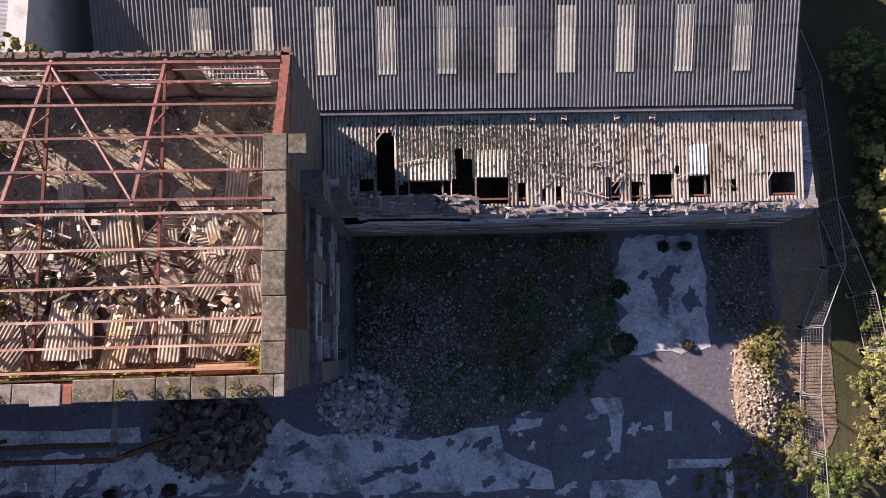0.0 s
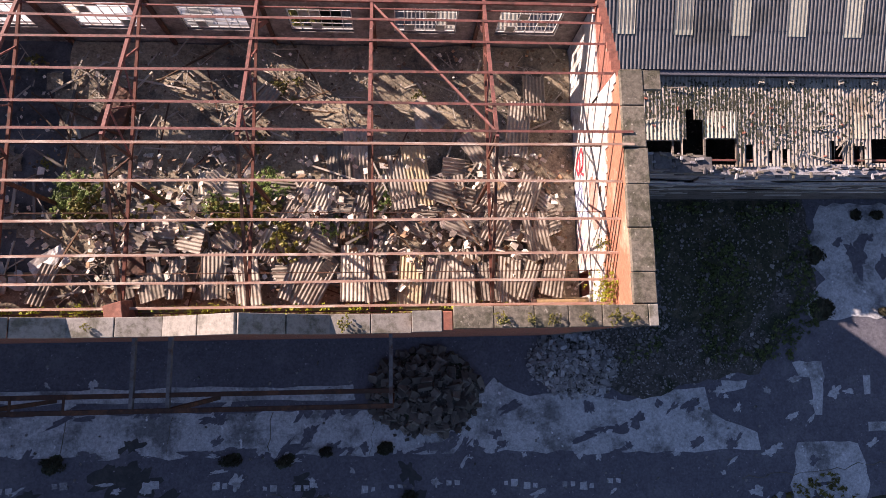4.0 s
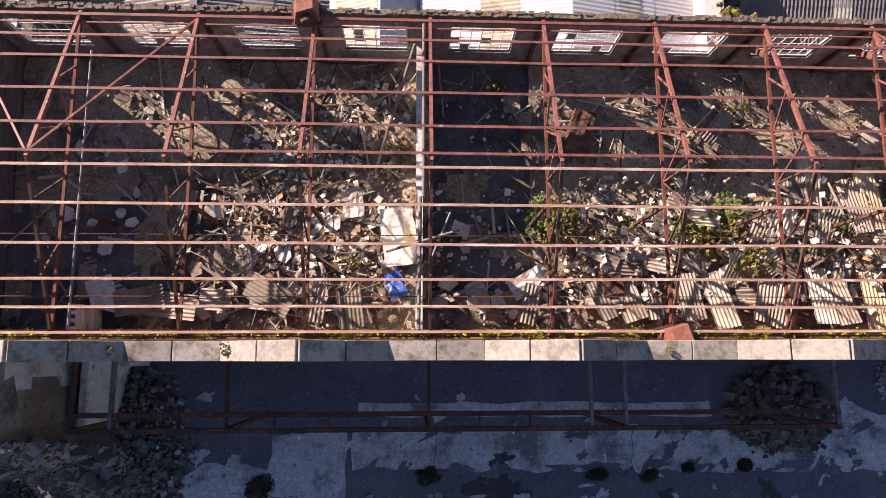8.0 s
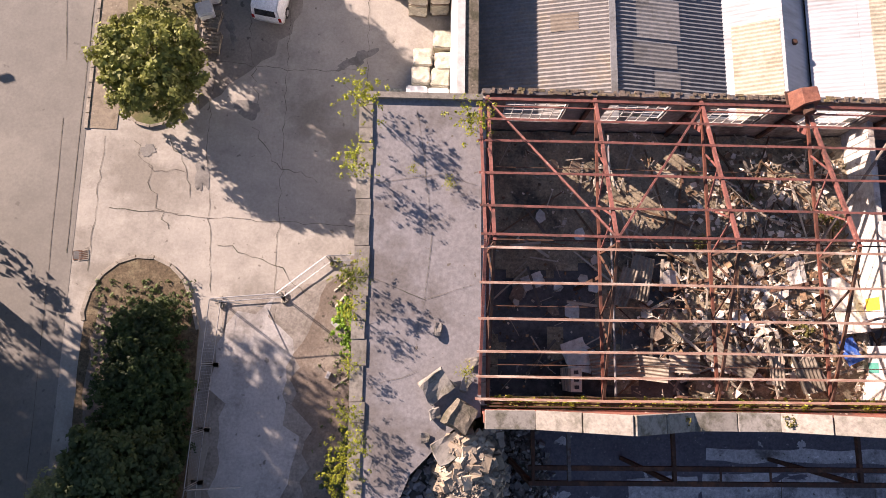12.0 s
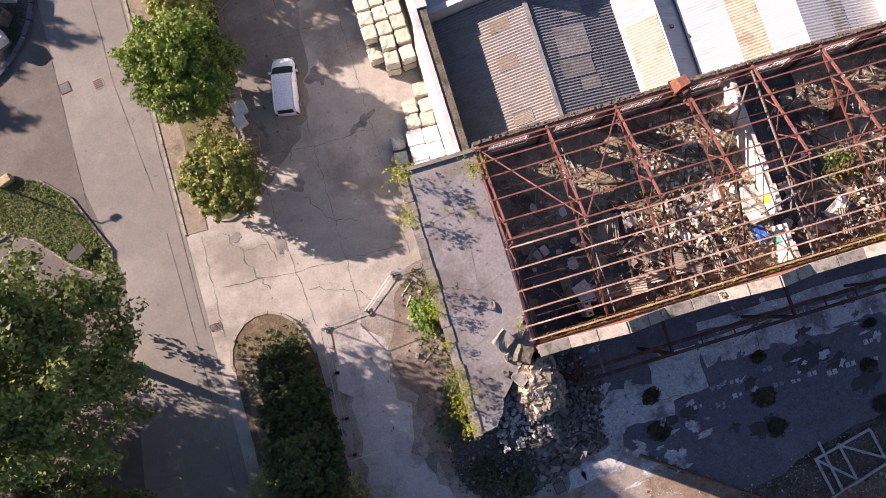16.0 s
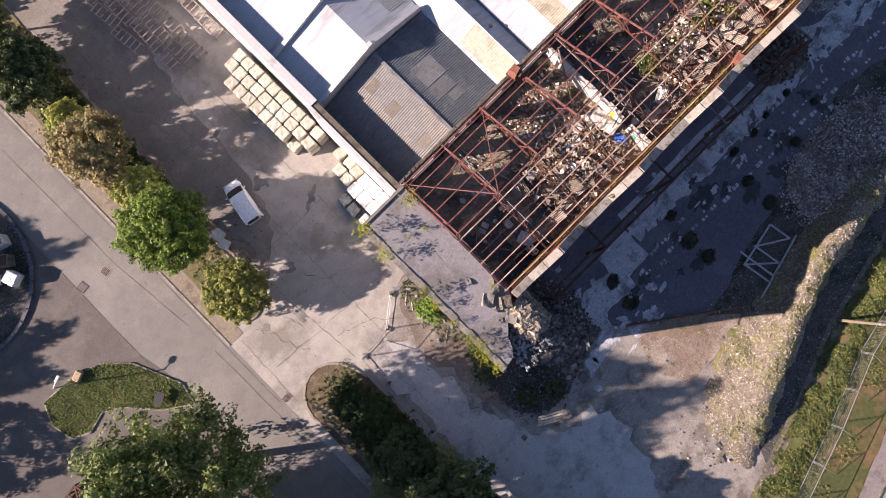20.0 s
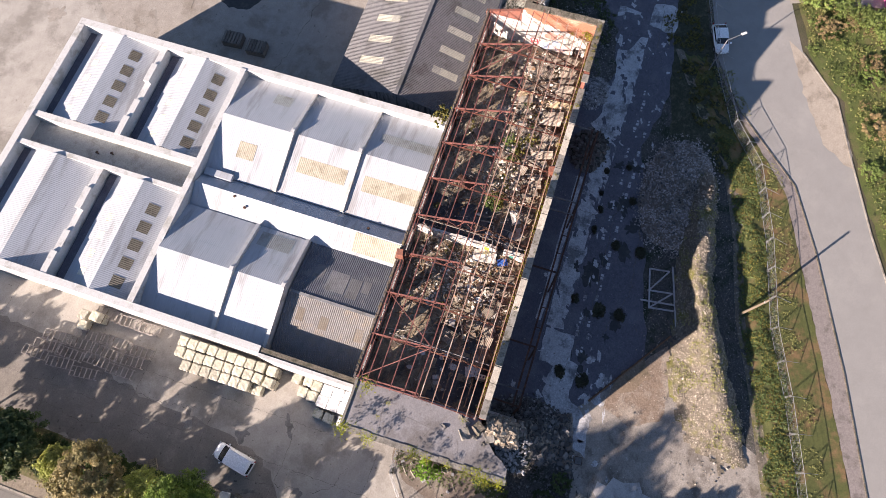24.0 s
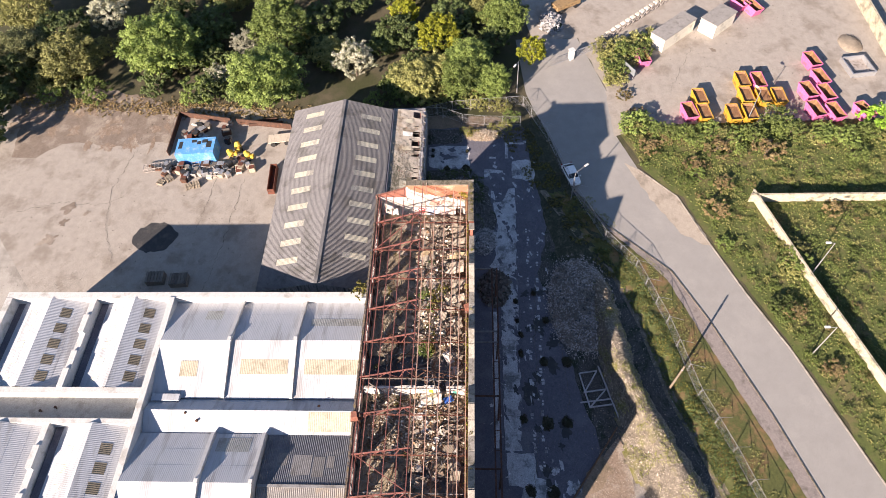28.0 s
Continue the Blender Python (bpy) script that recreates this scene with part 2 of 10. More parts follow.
    "oil": mat("damp_stain", (0.04, 0.04, 0.042), (0.055, 0.054, 0.054), 2, (0.08, 0.075, 0.07), 0.7, 0.4, where="World", rough=0.6),
    "footway": mat("footway", (0.27, 0.235, 0.22), (0.215, 0.185, 0.172), 6, (0.16, 0.138, 0.125), 0.8, 0.45, where="World", bscale=40, bump=0.4),
    "scrub": mat("scrub_grass", (0.105, 0.125, 0.036), (0.075, 0.092, 0.028), 1.2, (0.14, 0.12, 0.055), 0.25, 0.5, where="World", bscale=8, bump=1.0, d=(0.04, 0.05, 0.018), dscale=1.6, damt=0.4),
    "verge_grass": mat("verge_grass", (0.10, 0.105, 0.035), (0.07, 0.08, 0.026), 2.5, (0.19, 0.12, 0.06), 0.3, 0.55, where="World", bscale=15, bump=0.8),
    "plaster": mat("white_plaster", (0.66, 0.63, 0.58), (0.54, 0.51, 0.47), 2.2, (0.36, 0.31, 0.27), 0.9, 0.45, rough=0.85, bscale=12, bump=0.3, where="World", d=(0.24, 0.15, 0.11), dscale=2.4, damt=0.2),
    "mossy_brick": mat("mossy_brick", (0.25, 0.19, 0.15), (0.16, 0.125, 0.10), 7, (0.22, 0.17, 0.085), 1.5, 0.5, where="World", bscale=20, bump=0.8, vary=0.25, grain=0.45),
    "coping_pale": mat("coping_pale", (0.295, 0.268, 0.233), (0.233, 0.211, 0.185), 6, (0.167, 0.154, 0.128), 1.4, 0.45, bscale=35, vary=0.12, grain=0.3),
    "coping_dark": mat("coping_dark", (0.21, 0.178, 0.138), (0.135, 0.115, 0.09), 8, (0.085, 0.078, 0.052), 1.6, 0.55, where="World", bscale=35, bump=0.7, vary=0.12, d=(0.33, 0.29, 0.235), dscale=9, damt=0.25, grain=0.5),
    "moss_ledge": mat("moss_ledge", (0.26, 0.17, 0.09), (0.16, 0.11, 0.06), 4, (0.19, 0.18, 0.05), 1.1, 0.5, where="World", bscale=15, bump=0.9),
    "paint_red": mat("faded_red_paint", (0.46, 0.16, 0.16), (0.52, 0.30, 0.28), 3, (0.62, 0.52, 0.49), 2.0, 0.45, where="World"),
    "paint_blue": mat("spray_blue", (0.22, 0.26, 0.45), (0.32, 0.33, 0.45), 5),
    "paint_brick": mat("worn_brick_patch", (0.52, 0.30, 0.24), (0.44, 0.22, 0.17), 3, (0.60, 0.45, 0.39), 1.2, 0.45, where="World", grain=0.3),
    "spray_red": mat("spray_red", (0.62, 0.05, 0.07), (0.52, 0.05, 0.07), 5),
    "paint_yellow": mat("spray_yellow", (0.80, 0.66, 0.05), (0.70, 0.55, 0.05), 5),
    "paint_teal": mat("spray_teal", (0.08, 0.32, 0.26), (0.06, 0.24, 0.2), 5),
    "rust_mid": mat("rust_mid", (0.17, 0.06, 0.04), (0.12, 0.045, 0.03), 8, (0.08, 0.035, 0.025), 1.5, 0.45, rough=0.8, where="World"),
    "rust_orange": mat("rust_orange", (0.235, 0.095, 0.062), (0.17, 0.068, 0.048), 5, (0.115, 0.05, 0.04), 1.2, 0.45, rough=0.75, where="World", grain=0.35),
    "rust_ochre": mat("rust_ochre", (0.33, 0.22, 0.11), (0.25, 0.165, 0.08), 6, (0.13, 0.085, 0.045), 2.0, 0.45, rough=0.75),
    "steel_grey": mat("steel_grey", (0.23, 0.22, 0.22), (0.16, 0.155, 0.155), 5, (0.12, 0.075, 0.06), 1.2, 0.4, rough=0.6, metal=0.2, where="World"),
    "white_steel": mat("white_steel", (0.72, 0.70, 0.66), (0.60, 0.57, 0.52), 8, (0.36, 0.22, 0.15), 3, 0.3, where="World"),
    "dirty_pane": mat("dirty_pane", (0.42, 0.42, 0.38), (0.30, 0.31, 0.27), 3, (0.18, 0.19, 0.14), 2.0, 0.4, rough=0.25, where="World", spec=0.5),
    "brick_faded": mat("faded_brick", (0.44, 0.19, 0.115), (0.35, 0.145, 0.09), 4, (0.50, 0.30, 0.21), 0.55, 0.4, where="World", stretch=(1, 1, 2.5), bscale=18, bump=0.5, d=(0.60, 0.50, 0.41), dscale=2.2, damt=0.2, grain=0.3),
    "paint_wash_blue": mat("washed_blue_paint", (0.40, 0.46, 0.62), (0.55, 0.57, 0.64), 3, (0.64, 0.62, 0.60), 1.4, 0.4, where="World"),
    "paint_wash_pink": mat("washed_pink_paint", (0.58, 0.36, 0.31), (0.60, 0.47, 0.42), 3, (0.64, 0.60, 0.56), 1.4, 0.4, where="World"),
    "brick_red": mat("red_brick", (0.34, 0.135, 0.095), (0.235, 0.095, 0.07), 5, (0.15, 0.085, 0.07), 0.7, 0.5, where="World", stretch=(1, 1, 2.5), bscale=18, bump=0.5, d=(0.46, 0.36, 0.29), dscale=3.2, damt=0.25, grain=0.35),
    "grey_roof": mat("grey_roof", (0.26, 0.26, 0.26), (0.20, 0.20, 0.205), 2, (0.15, 0.145, 0.14), 0.6, 0.4, where="World", rough=0.7),
    "rooflight_grey": mat("rooflight_grey", (0.40, 0.40, 0.38), (0.33, 0.33, 0.31), 2, (0.27, 0.265, 0.24), 0.8, 0.4, rough=0.5, vary=0.1),
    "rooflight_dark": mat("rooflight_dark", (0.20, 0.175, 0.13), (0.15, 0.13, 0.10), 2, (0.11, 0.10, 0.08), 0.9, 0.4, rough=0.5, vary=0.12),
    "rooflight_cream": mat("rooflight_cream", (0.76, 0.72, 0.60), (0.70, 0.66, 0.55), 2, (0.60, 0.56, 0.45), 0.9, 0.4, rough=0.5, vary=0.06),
    "dark_roof_pale": mat("sunlit_sheet", (0.265, 0.25, 0.24), (0.205, 0.193, 0.185), 1.4, (0.28, 0.24, 0.20), 0.5, 0.35, rough=0.75, bump=0.1),
    "patch_grey": mat("patch_grey", (0.24, 0.235, 0.235), (0.19, 0.185, 0.185), 2, (0.14, 0.135, 0.13), 0.8, 0.35, rough=0.7, vary=0.15),
    "patch_brown": mat("patch_brown", (0.22, 0.185, 0.15), (0.18, 0.15, 0.12), 2, (0.13, 0.11, 0.09), 0.8, 0.35, rough=0.7, vary=0.15),
    "skylight_shed": mat("shed_rooflight", (0.528, 0.496, 0.4), (0.448, 0.424, 0.344), 2, (0.368, 0.344, 0.28), 0.8, 0.4, rough=0.55, vary=0.12),
    "timber_grey": mat("grey_timber", (0.23, 0.20, 0.17), (0.15, 0.13, 0.11), 6, (0.10, 0.085, 0.07), 1.5, 0.4, stretch=(0.4, 6, 6), bscale=20, vary=0.3),
    "timber_pale": mat("pale_timber", (0.52, 0.46, 0.37), (0.40, 0.34, 0.27), 6, (0.28, 0.23, 0.18), 1.5, 0.35, stretch=(0.4, 6, 6), bscale=20, vary=0.25),
    "timber_brown": mat("brown_timber", (0.20, 0.12, 0.07), (0.13, 0.08, 0.05), 6, (0.08, 0.05, 0.035), 1.5, 0.4, stretch=(0.4, 6, 6), bscale=20, vary=0.3),
    "brick_broken": mat("broken_brick", (0.34, 0.31, 0.325), (0.22, 0.205, 0.21), 3, (0.50, 0.48, 0.49), 0.9, 0.45, where="World", stretch=(0.3, 3, 3.5), bscale=14, bump=0.8, d=(0.07, 0.06, 0.062), dscale=2.2, damt=0.5, grain=0.4),
    "rubble_pale": mat("pale_rubble", (0.62, 0.55, 0.46), (0.48, 0.415, 0.34), 3, (0.32, 0.27, 0.21), 1.2, 0.4, bscale=15, bump=0.6, vary=0.3),
    "rubble_grey": mat("grey_rubble", (0.36, 0.35, 0.35), (0.26, 0.25, 0.25), 3, (0.16, 0.155, 0.155), 1.2, 0.4, bscale=15, bump=0.6, vary=0.35),
    "rubble_mixed": mat("mixed_rubble", (0.33, 0.30, 0.285), (0.22, 0.20, 0.19), 3, (0.13, 0.115, 0.10), 0.5, 0.5, where="World", bscale=15, bump=0.6, vary=0.5),
    "sheet_pale": mat("fallen_sheet_pale", (0.50, 0.44, 0.36), (0.39, 0.335, 0.27), 3, (0.26, 0.21, 0.16), 0.8, 0.4, rough=0.85, vary=0.25),
    "sheet_grey": mat("fallen_sheet_grey", (0.36, 0.31, 0.25), (0.26, 0.22, 0.175), 3, (0.15, 0.12, 0.09), 0.8, 0.45, rough=0.85, vary=0.3),
    "sheet_ochre": mat("fallen_sheet_ochre", (0.46, 0.37, 0.23), (0.38, 0.30, 0.19), 3, (0.26, 0.20, 0.13), 0.8, 0.35, rough=0.85, vary=0.15),
    "block_dark": mat("dark_block", (0.17, 0.145, 0.125), (0.115, 0.10, 0.09), 4, (0.23, 0.205, 0.18), 1.2, 0.4, bscale=18, bump=0.5, vary=0.35),
    "stone_yellow": mat("yellow_stone", (0.52, 0.40, 0.25), (0.40, 0.30, 0.19), 3, (0.26, 0.19, 0.13), 1.2, 0.4, bscale=15, bump=0.6, vary=0.28),
    "stone_warm": mat("warm_stone", (0.47, 0.385, 0.29), (0.36, 0.29, 0.215), 3, (0.25, 0.195, 0.145), 1.2, 0.4, bscale=15, bump=0.6, vary=0.35),
    "stone_beige": mat("beige_stone", (0.40, 0.34, 0.27), (0.29, 0.245, 0.195), 3, (0.20, 0.17, 0.14), 1.2, 0.4, bscale=15, bump=0.6, vary=0.35),
    "earth_brown": mat("brown_earth", (0.23, 0.185, 0.15), (0.16, 0.125, 0.10), 1.2, (0.30, 0.255, 0.21), 0.3, 0.5, where="World", bscale=12, bump=0.6, d=(0.10, 0.085, 0.065), dscale=2.2, damt=0.25, grain=0.3),
    "plaster_dirty": mat("dirty_plaster", (0.30, 0.27, 0.25), (0.21, 0.185, 0.17), 2.2, (0.12, 0.10, 0.09), 0.8, 0.5, where="World", bscale=12, bump=0.4, d=(0.42, 0.38, 0.34), dscale=2.4, damt=0.25, grain=0.4),
    "mound": mat("mound_earth", (0.212, 0.178, 0.14), (0.115, 0.0978, 0.0748), 2.4, (0.145, 0.136, 0.0425), 0.35, 0.5, where="World", bscale=8, bump=1.0, d=(0.357, 0.323, 0.272), dscale=5, damt=0.35, grain=0.55, gscale=5),
    "floor_rubble": mat("floor_rubble", (0.361, 0.295, 0.202), (0.211, 0.172, 0.123), 2.2, (0.088, 0.0792, 0.0634), 0.5, 0.5, where="World", bscale=9, bump=1.0, d=(0.493, 0.431, 0.352), dscale=7, damt=0.25, grain=0.5, gscale=9),
    "debris_dark": mat("dark_debris", (0.20, 0.13, 0.08), (0.10, 0.07, 0.048), 4, (0.30, 0.18, 0.10), 1.2, 0.4, bscale=15, vary=0.4),
    "blue_sheet": mat("blue_plastic", (0.04, 0.12, 0.42), (0.03, 0.08, 0.30), 4, (0.30, 0.36, 0.5), 3, 0.35, rough=0.4),
    "rubble_dim": mat("dim_rubble", (0.20, 0.19, 0.185), (0.13, 0.125, 0.12), 3, (0.09, 0.085, 0.08), 1.2, 0.4, bscale=15, bump=0.6, vary=0.45),
    "galv": mat("galvanised_steel", (0.42, 0.42, 0.43), (0.33, 0.33, 0.34), 6, (0.25, 0.24, 0.24), 2, 0.3, rough=0.45, metal=0.5),
    "car_white": mat("white_car_paint", (0.86, 0.87, 0.89), (0.84, 0.85, 0.87), 2, rough=0.22, bump=0.0, spec=0.5),
    "car_glass": mat("car_glass", (0.02, 0.022, 0.026), (0.03, 0.032, 0.036), 2, rough=0.08, bump=0.0, spec=0.6),
    "tyre": mat("tyre_rubber", (0.025, 0.025, 0.026), (0.035, 0.035, 0.036), 8, rough=0.8),
    "lamp_lens": mat("lamp_lens", (0.70, 0.70, 0.68), (0.6, 0.6, 0.58), 5, rough=0.15, bump=0.0),
    "tail_red": mat("tail_lamp_red", (0.40, 0.02, 0.02), (0.3, 0.02, 0.02), 5, rough=0.2, bump=0.0),
    "bale": mat("wrapped_bale", (0.492, 0.459, 0.369), (0.394, 0.365, 0.287), 3.5, (0.59, 0.574, 0.508), 1.5, 0.5, rough=0.4, bscale=5, bump=1.0, vary=0.14, grain=0.25, gscale=4),
    "wrap_white": mat("white_wrap", (0.80, 0.795, 0.78), (0.69, 0.685, 0.675), 3, (0.56, 0.55, 0.53), 1.2, 0.35, rough=0.35, bscale=5, bump=1.0, vary=0.08, grain=0.15, gscale=4),
    "road_worn": mat("worn_asphalt", (0.222, 0.206, 0.186), (0.189, 0.176, 0.159), 0.8, (0.259, 0.239, 0.214), 0.14, 0.5, where="World", bscale=50, bump=0.15, d=(0.151, 0.139, 0.127), dscale=1.3, damt=0.15, grain=0.12, gscale=6),
    "road_brown": mat("brown_asphalt", (0.139, 0.122, 0.109), (0.113, 0.0986, 0.0879), 0.9, (0.167, 0.147, 0.13), 0.2, 0.5, where="World", bscale=50, bump=0.15, grain=0.15, gscale=6),
    "pallet_wood": mat("pallet_wood", (0.40, 0.34, 0.26), (0.29, 0.24, 0.18), 5, (0.20, 0.165, 0.125), 1.5, 0.4, stretch=(0.5, 4, 4), vary=0.25),
    "pink": mat("pink_skip_paint", (0.66, 0.17, 0.36), (0.54, 0.12, 0.28), 3, (0.36, 0.12, 0.16), 1.0, 0.45, rough=0.7, vary=0.1, grain=0.3),
    "yellow": mat("yellow_skip_paint", (0.62, 0.36, 0.03), (0.50, 0.28, 0.03), 3, (0.26, 0.14, 0.04), 1.0, 0.5, rough=0.7, vary=0.1, grain=0.3),
    "skip_inside": mat("rusty_skip_inside", (0.26, 0.14, 0.07), (0.17, 0.09, 0.05), 4, (0.36, 0.22, 0.11), 1.2, 0.4, rough=0.85),
    "cabin": mat("cabin_cream", (0.70, 0.66, 0.56), (0.62, 0.58, 0.49), 2, (0.45, 0.41, 0.34), 0.8, 0.35, rough=0.7),
    "cabin_roof": mat("cabin_roof", (0.31, 0.29, 0.27), (0.25, 0.235, 0.22), 2, (0.19, 0.175, 0.16), 0.8, 0.4, rough=0.85),
    "blue_paint": mat("blue_container", (0.12, 0.36, 0.72), (0.09, 0.29, 0.62), 2, (0.30, 0.46, 0.66), 0.9, 0.4, rough=0.5),
    "plant_yellow": mat("plant_yellow", (0.72, 0.50, 0.06), (0.58, 0.38, 0.06), 4, (0.30, 0.17, 0.06), 1.4, 0.4, rough=0.6),
    "field_wall": mat("pale_field_wall", (0.50, 0.44, 0.33), (0.40, 0.35, 0.26), 2, (0.22, 0.20, 0.15), 0.7, 0.5, where="World", bscale=12, bump=0.5, grain=0.35),
    "pole_wood": mat("pole_wood", (0.23, 0.185, 0.135), (0.18, 0.14, 0.10), 5, (0.12, 0.095, 0.07), 1.5, 0.4, stretch=(3, 3, 0.3)),
    "white_timber": mat("white_timber", (0.46, 0.45, 0.46), (0.36, 0.35, 0.36), 5, (0.26, 0.25, 0.25), 1.5, 0.35),
    "bark": mat("bark", (0.14, 0.11, 0.085), (0.09, 0.07, 0.055), 7, (0.18, 0.155, 0.125), 1.5, 0.4, bscale=14, bump=0.9),
    "sign_dark": mat("sign_grey", (0.20, 0.22, 0.23), (0.17, 0.185, 0.195), 3, rough=0.5),
    "black_bin": mat("black_plastic", (0.03, 0.03, 0.032), (0.045, 0.045, 0.047), 4, rough=0.5),
}


def leaf_mat(name, a, b, c):
    """Leaves that let some light through; colour by leaf and by patch."""
    m = mat(name, a, b, 0.9, c, 0.35, 0.45, rough=0.6, bump=0.0, vary=0.3, where="World", grain=0.0)
    nt = m.node_tree
    n, ln = nt.nodes, nt.links
    bsdf, out = n["Principled BSDF"], n["Material Output"]
    tr = n.new("ShaderNodeBsdfTranslucent")
    ln.new(bsdf.inputs["Base Color"].links[0].from_socket, tr.inputs["Color"])
    mx = n.new("ShaderNodeMixShader")
    mx.inputs[0].default_value = 0.2
    ln.new(bsdf.outputs[0], mx.inputs[1])
    ln.new(tr.outputs[0], mx.inputs[2])
    ln.new(mx.outputs[0], out.inputs["Surface"])
    return m


M["leaf_green"] = leaf_mat("leaf_green", (0.21, 0.275, 0.07), (0.145, 0.195, 0.05), (0.085, 0.12, 0.034))
M["leaf_bright"] = leaf_mat("leaf_bright", (0.18, 0.255, 0.038), (0.115, 0.165, 0.028), (0.06, 0.09, 0.02))
M["leaf_forest"] = leaf_mat("leaf_forest", (0.175, 0.22, 0.06), (0.115, 0.15, 0.04), (0.062, 0.085, 0.024))
M["leaf_fresh"] = leaf_mat("leaf_fresh", (0.27, 0.47, 0.05), (0.20, 0.35, 0.04), (0.13, 0.22, 0.03))
M["leaf_olive"] = leaf_mat("leaf_olive", (0.32, 0.315, 0.11), (0.24, 0.24, 0.085), (0.165, 0.17, 0.062))
M["leaf_grey"] = leaf_mat("leaf_grey", (0.29, 0.30, 0.13), (0.22, 0.23, 0.10), (0.14, 0.155, 0.065))
M["leaf_yellow"] = leaf_mat("leaf_yellow", (0.36, 0.37, 0.03), (0.27, 0.29, 0.025), (0.18, 0.21, 0.025))
M["leaf_dark"] = leaf_mat("leaf_dark", (0.115, 0.15, 0.05), (0.08, 0.11, 0.037), (0.055, 0.076, 0.026))
M["leaf_deep"] = leaf_mat("leaf_deep", (0.07, 0.105, 0.03), (0.05, 0.075, 0.022), (0.032, 0.05, 0.016))
M["leaf_umber"] = leaf_mat("leaf_umber", (0.06, 0.055, 0.032), (0.042, 0.04, 0.024), (0.028, 0.026, 0.018))
M["leaf_brown"] = leaf_mat("leaf_brown", (0.31, 0.225, 0.11), (0.225, 0.165, 0.08), (0.16, 0.14, 0.055))
M["leaf_weed"] = leaf_mat("leaf_weed", (0.24, 0.215, 0.05), (0.17, 0.155, 0.042), (0.11, 0.10, 0.032))
M["blossom"] = leaf_mat("blossom", (0.50, 0.48, 0.38), (0.36, 0.36, 0.25), (0.17, 0.19, 0.09))
M["leaf_lime"] = leaf_mat("leaf_lime", (0.40, 0.43, 0.10), (0.28, 0.29, 0.08), (0.19, 0.20, 0.055))
M["leaf_amber"] = leaf_mat("leaf_amber", (0.36, 0.29, 0.13), (0.27, 0.215, 0.095), (0.19, 0.175, 0.07))

# ---- mesh helpers ----
def mesh_ob(name, bm, material, parent=None, label="", smooth=False):
    me = bpy.data.meshes.new(name)
    bm.to_mesh(me)
    bm.free()
    ob = new(name, me)
    for m in (material if isinstance(material, (list, tuple)) else [material]):
        me.materials.append(M[m] if isinstance(m, str) else m)
    if smooth:
        me.shade_smooth()
    if parent is not None:
        ob.parent = parent
    if label:
        ob["label"] = label
    return ob


def part(name, bm, material, parent, label="", smooth=False):
    return mesh_ob(name, bm, material, parent, label, smooth)


def piece(name, data, m, parent):
    """One more object on shared mesh data."""
    ob = new(name, data)
    ob.matrix_basis = m
    ob.parent = parent
    return ob


def thing(name, label, category, at=(0, 0, 0), rz=0.0, group="", kind=""):
    ob = new(name)
    ob.empty_display_size = 0.2
    ob.matrix_basis = pose(*at, 0, 0, rz)
    return tagged(ob, label, category, group, kind)


def box(bm, x0, x1, y0, y1, z0, z1, m=None, mi=0):
    vs = [bm.verts.new((x, y, z)) for z in (z0, z1) for x, y in ((x0, y0), (x1, y0), (x1, y1), (x0, y1))]
    if m is not None:
        for v in vs:
            v.co = m @ v.co
    for f in ((0, 3, 2, 1), (4, 5, 6, 7), (0, 1, 5, 4), (1, 2, 6, 5), (2, 3, 7, 6), (3, 0, 4, 7)):
        bm.faces.new([vs[i] for i in f]).material_index = mi
    return vs


def new_box(x0, x1, y0, y1, z0, z1, m=None):
    bm = bmesh.new()
    box(bm, x0, x1, y0, y1, z0, z1, m)
    return bm


def bevel_box(x0, x1, y0, y1, z0, z1, r=0.02, segments=1):
    bm = new_box(x0, x1, y0, y1, z0, z1)
    bmesh.ops.bevel(bm, geom=bm.edges[:], offset=r, segments=segments, affect="EDGES")
    return bm


def bar(bm, a, b, w, h=None, mi=0):
    """A straight bar of w x h from a to b."""
    a, b = Vector(a), Vector(b)
    d = b - a
    m = Matrix.Translation(a) @ d.to_track_quat("X", "Z").to_matrix().to_4x4()
    h = h or w
    return box(bm, 0, d.length, -w / 2, w / 2, -h / 2, h / 2, m, mi)


def new_bar(a, b, w, h=None):
    bm = bmesh.new()
    bar(bm, a, b, w, h)
    return bm


def rod(bm, a, b, r0, r1=None, n=8, caps=True):
    a, b = Vector(a), Vector(b)
    d = b - a
    r1 = r0 if r1 is None else r1
    q = d.to_track_quat("Z", "X")
    rings = []
    for p, r in ((a, r0), (b, r1)):
        rings.append([bm.verts.new(p + q @ Vector((r * math.cos(2 * math.pi * i / n), r * math.sin(2 * math.pi * i / n), 0))) for i in range(n)])
    for i in range(n):
        bm.faces.new((rings[0][i], rings[0][(i + 1) % n], rings[1][(i + 1) % n], rings[1][i]))
    if caps:
        bm.faces.new(rings[0][::-1])
        bm.faces.new(rings[1])


def new_rod(a, b, r0, r1=None, n=8):
    bm = bmesh.new()
    rod(bm, a, b, r0, r1, n)
    return bm


def ragged(outline, amp, step=0.8, seed=0):
    """The outline with its edges broken into short uneven steps."""
    rnd = random.Random(seed)
    out = []
    for i, p in enumerate(outline):
        q = outline[(i + 1) % len(outline)]
        p, q = Vector(p), Vector(q)
        k = max(1, int((q - p).length / step))
        nrm = Vector((-(q - p).y, (q - p).x)).normalized()
        for j in range(k):
            out.append(p.lerp(q, j / k) + nrm * rnd.uniform(-amp, amp))
    return out


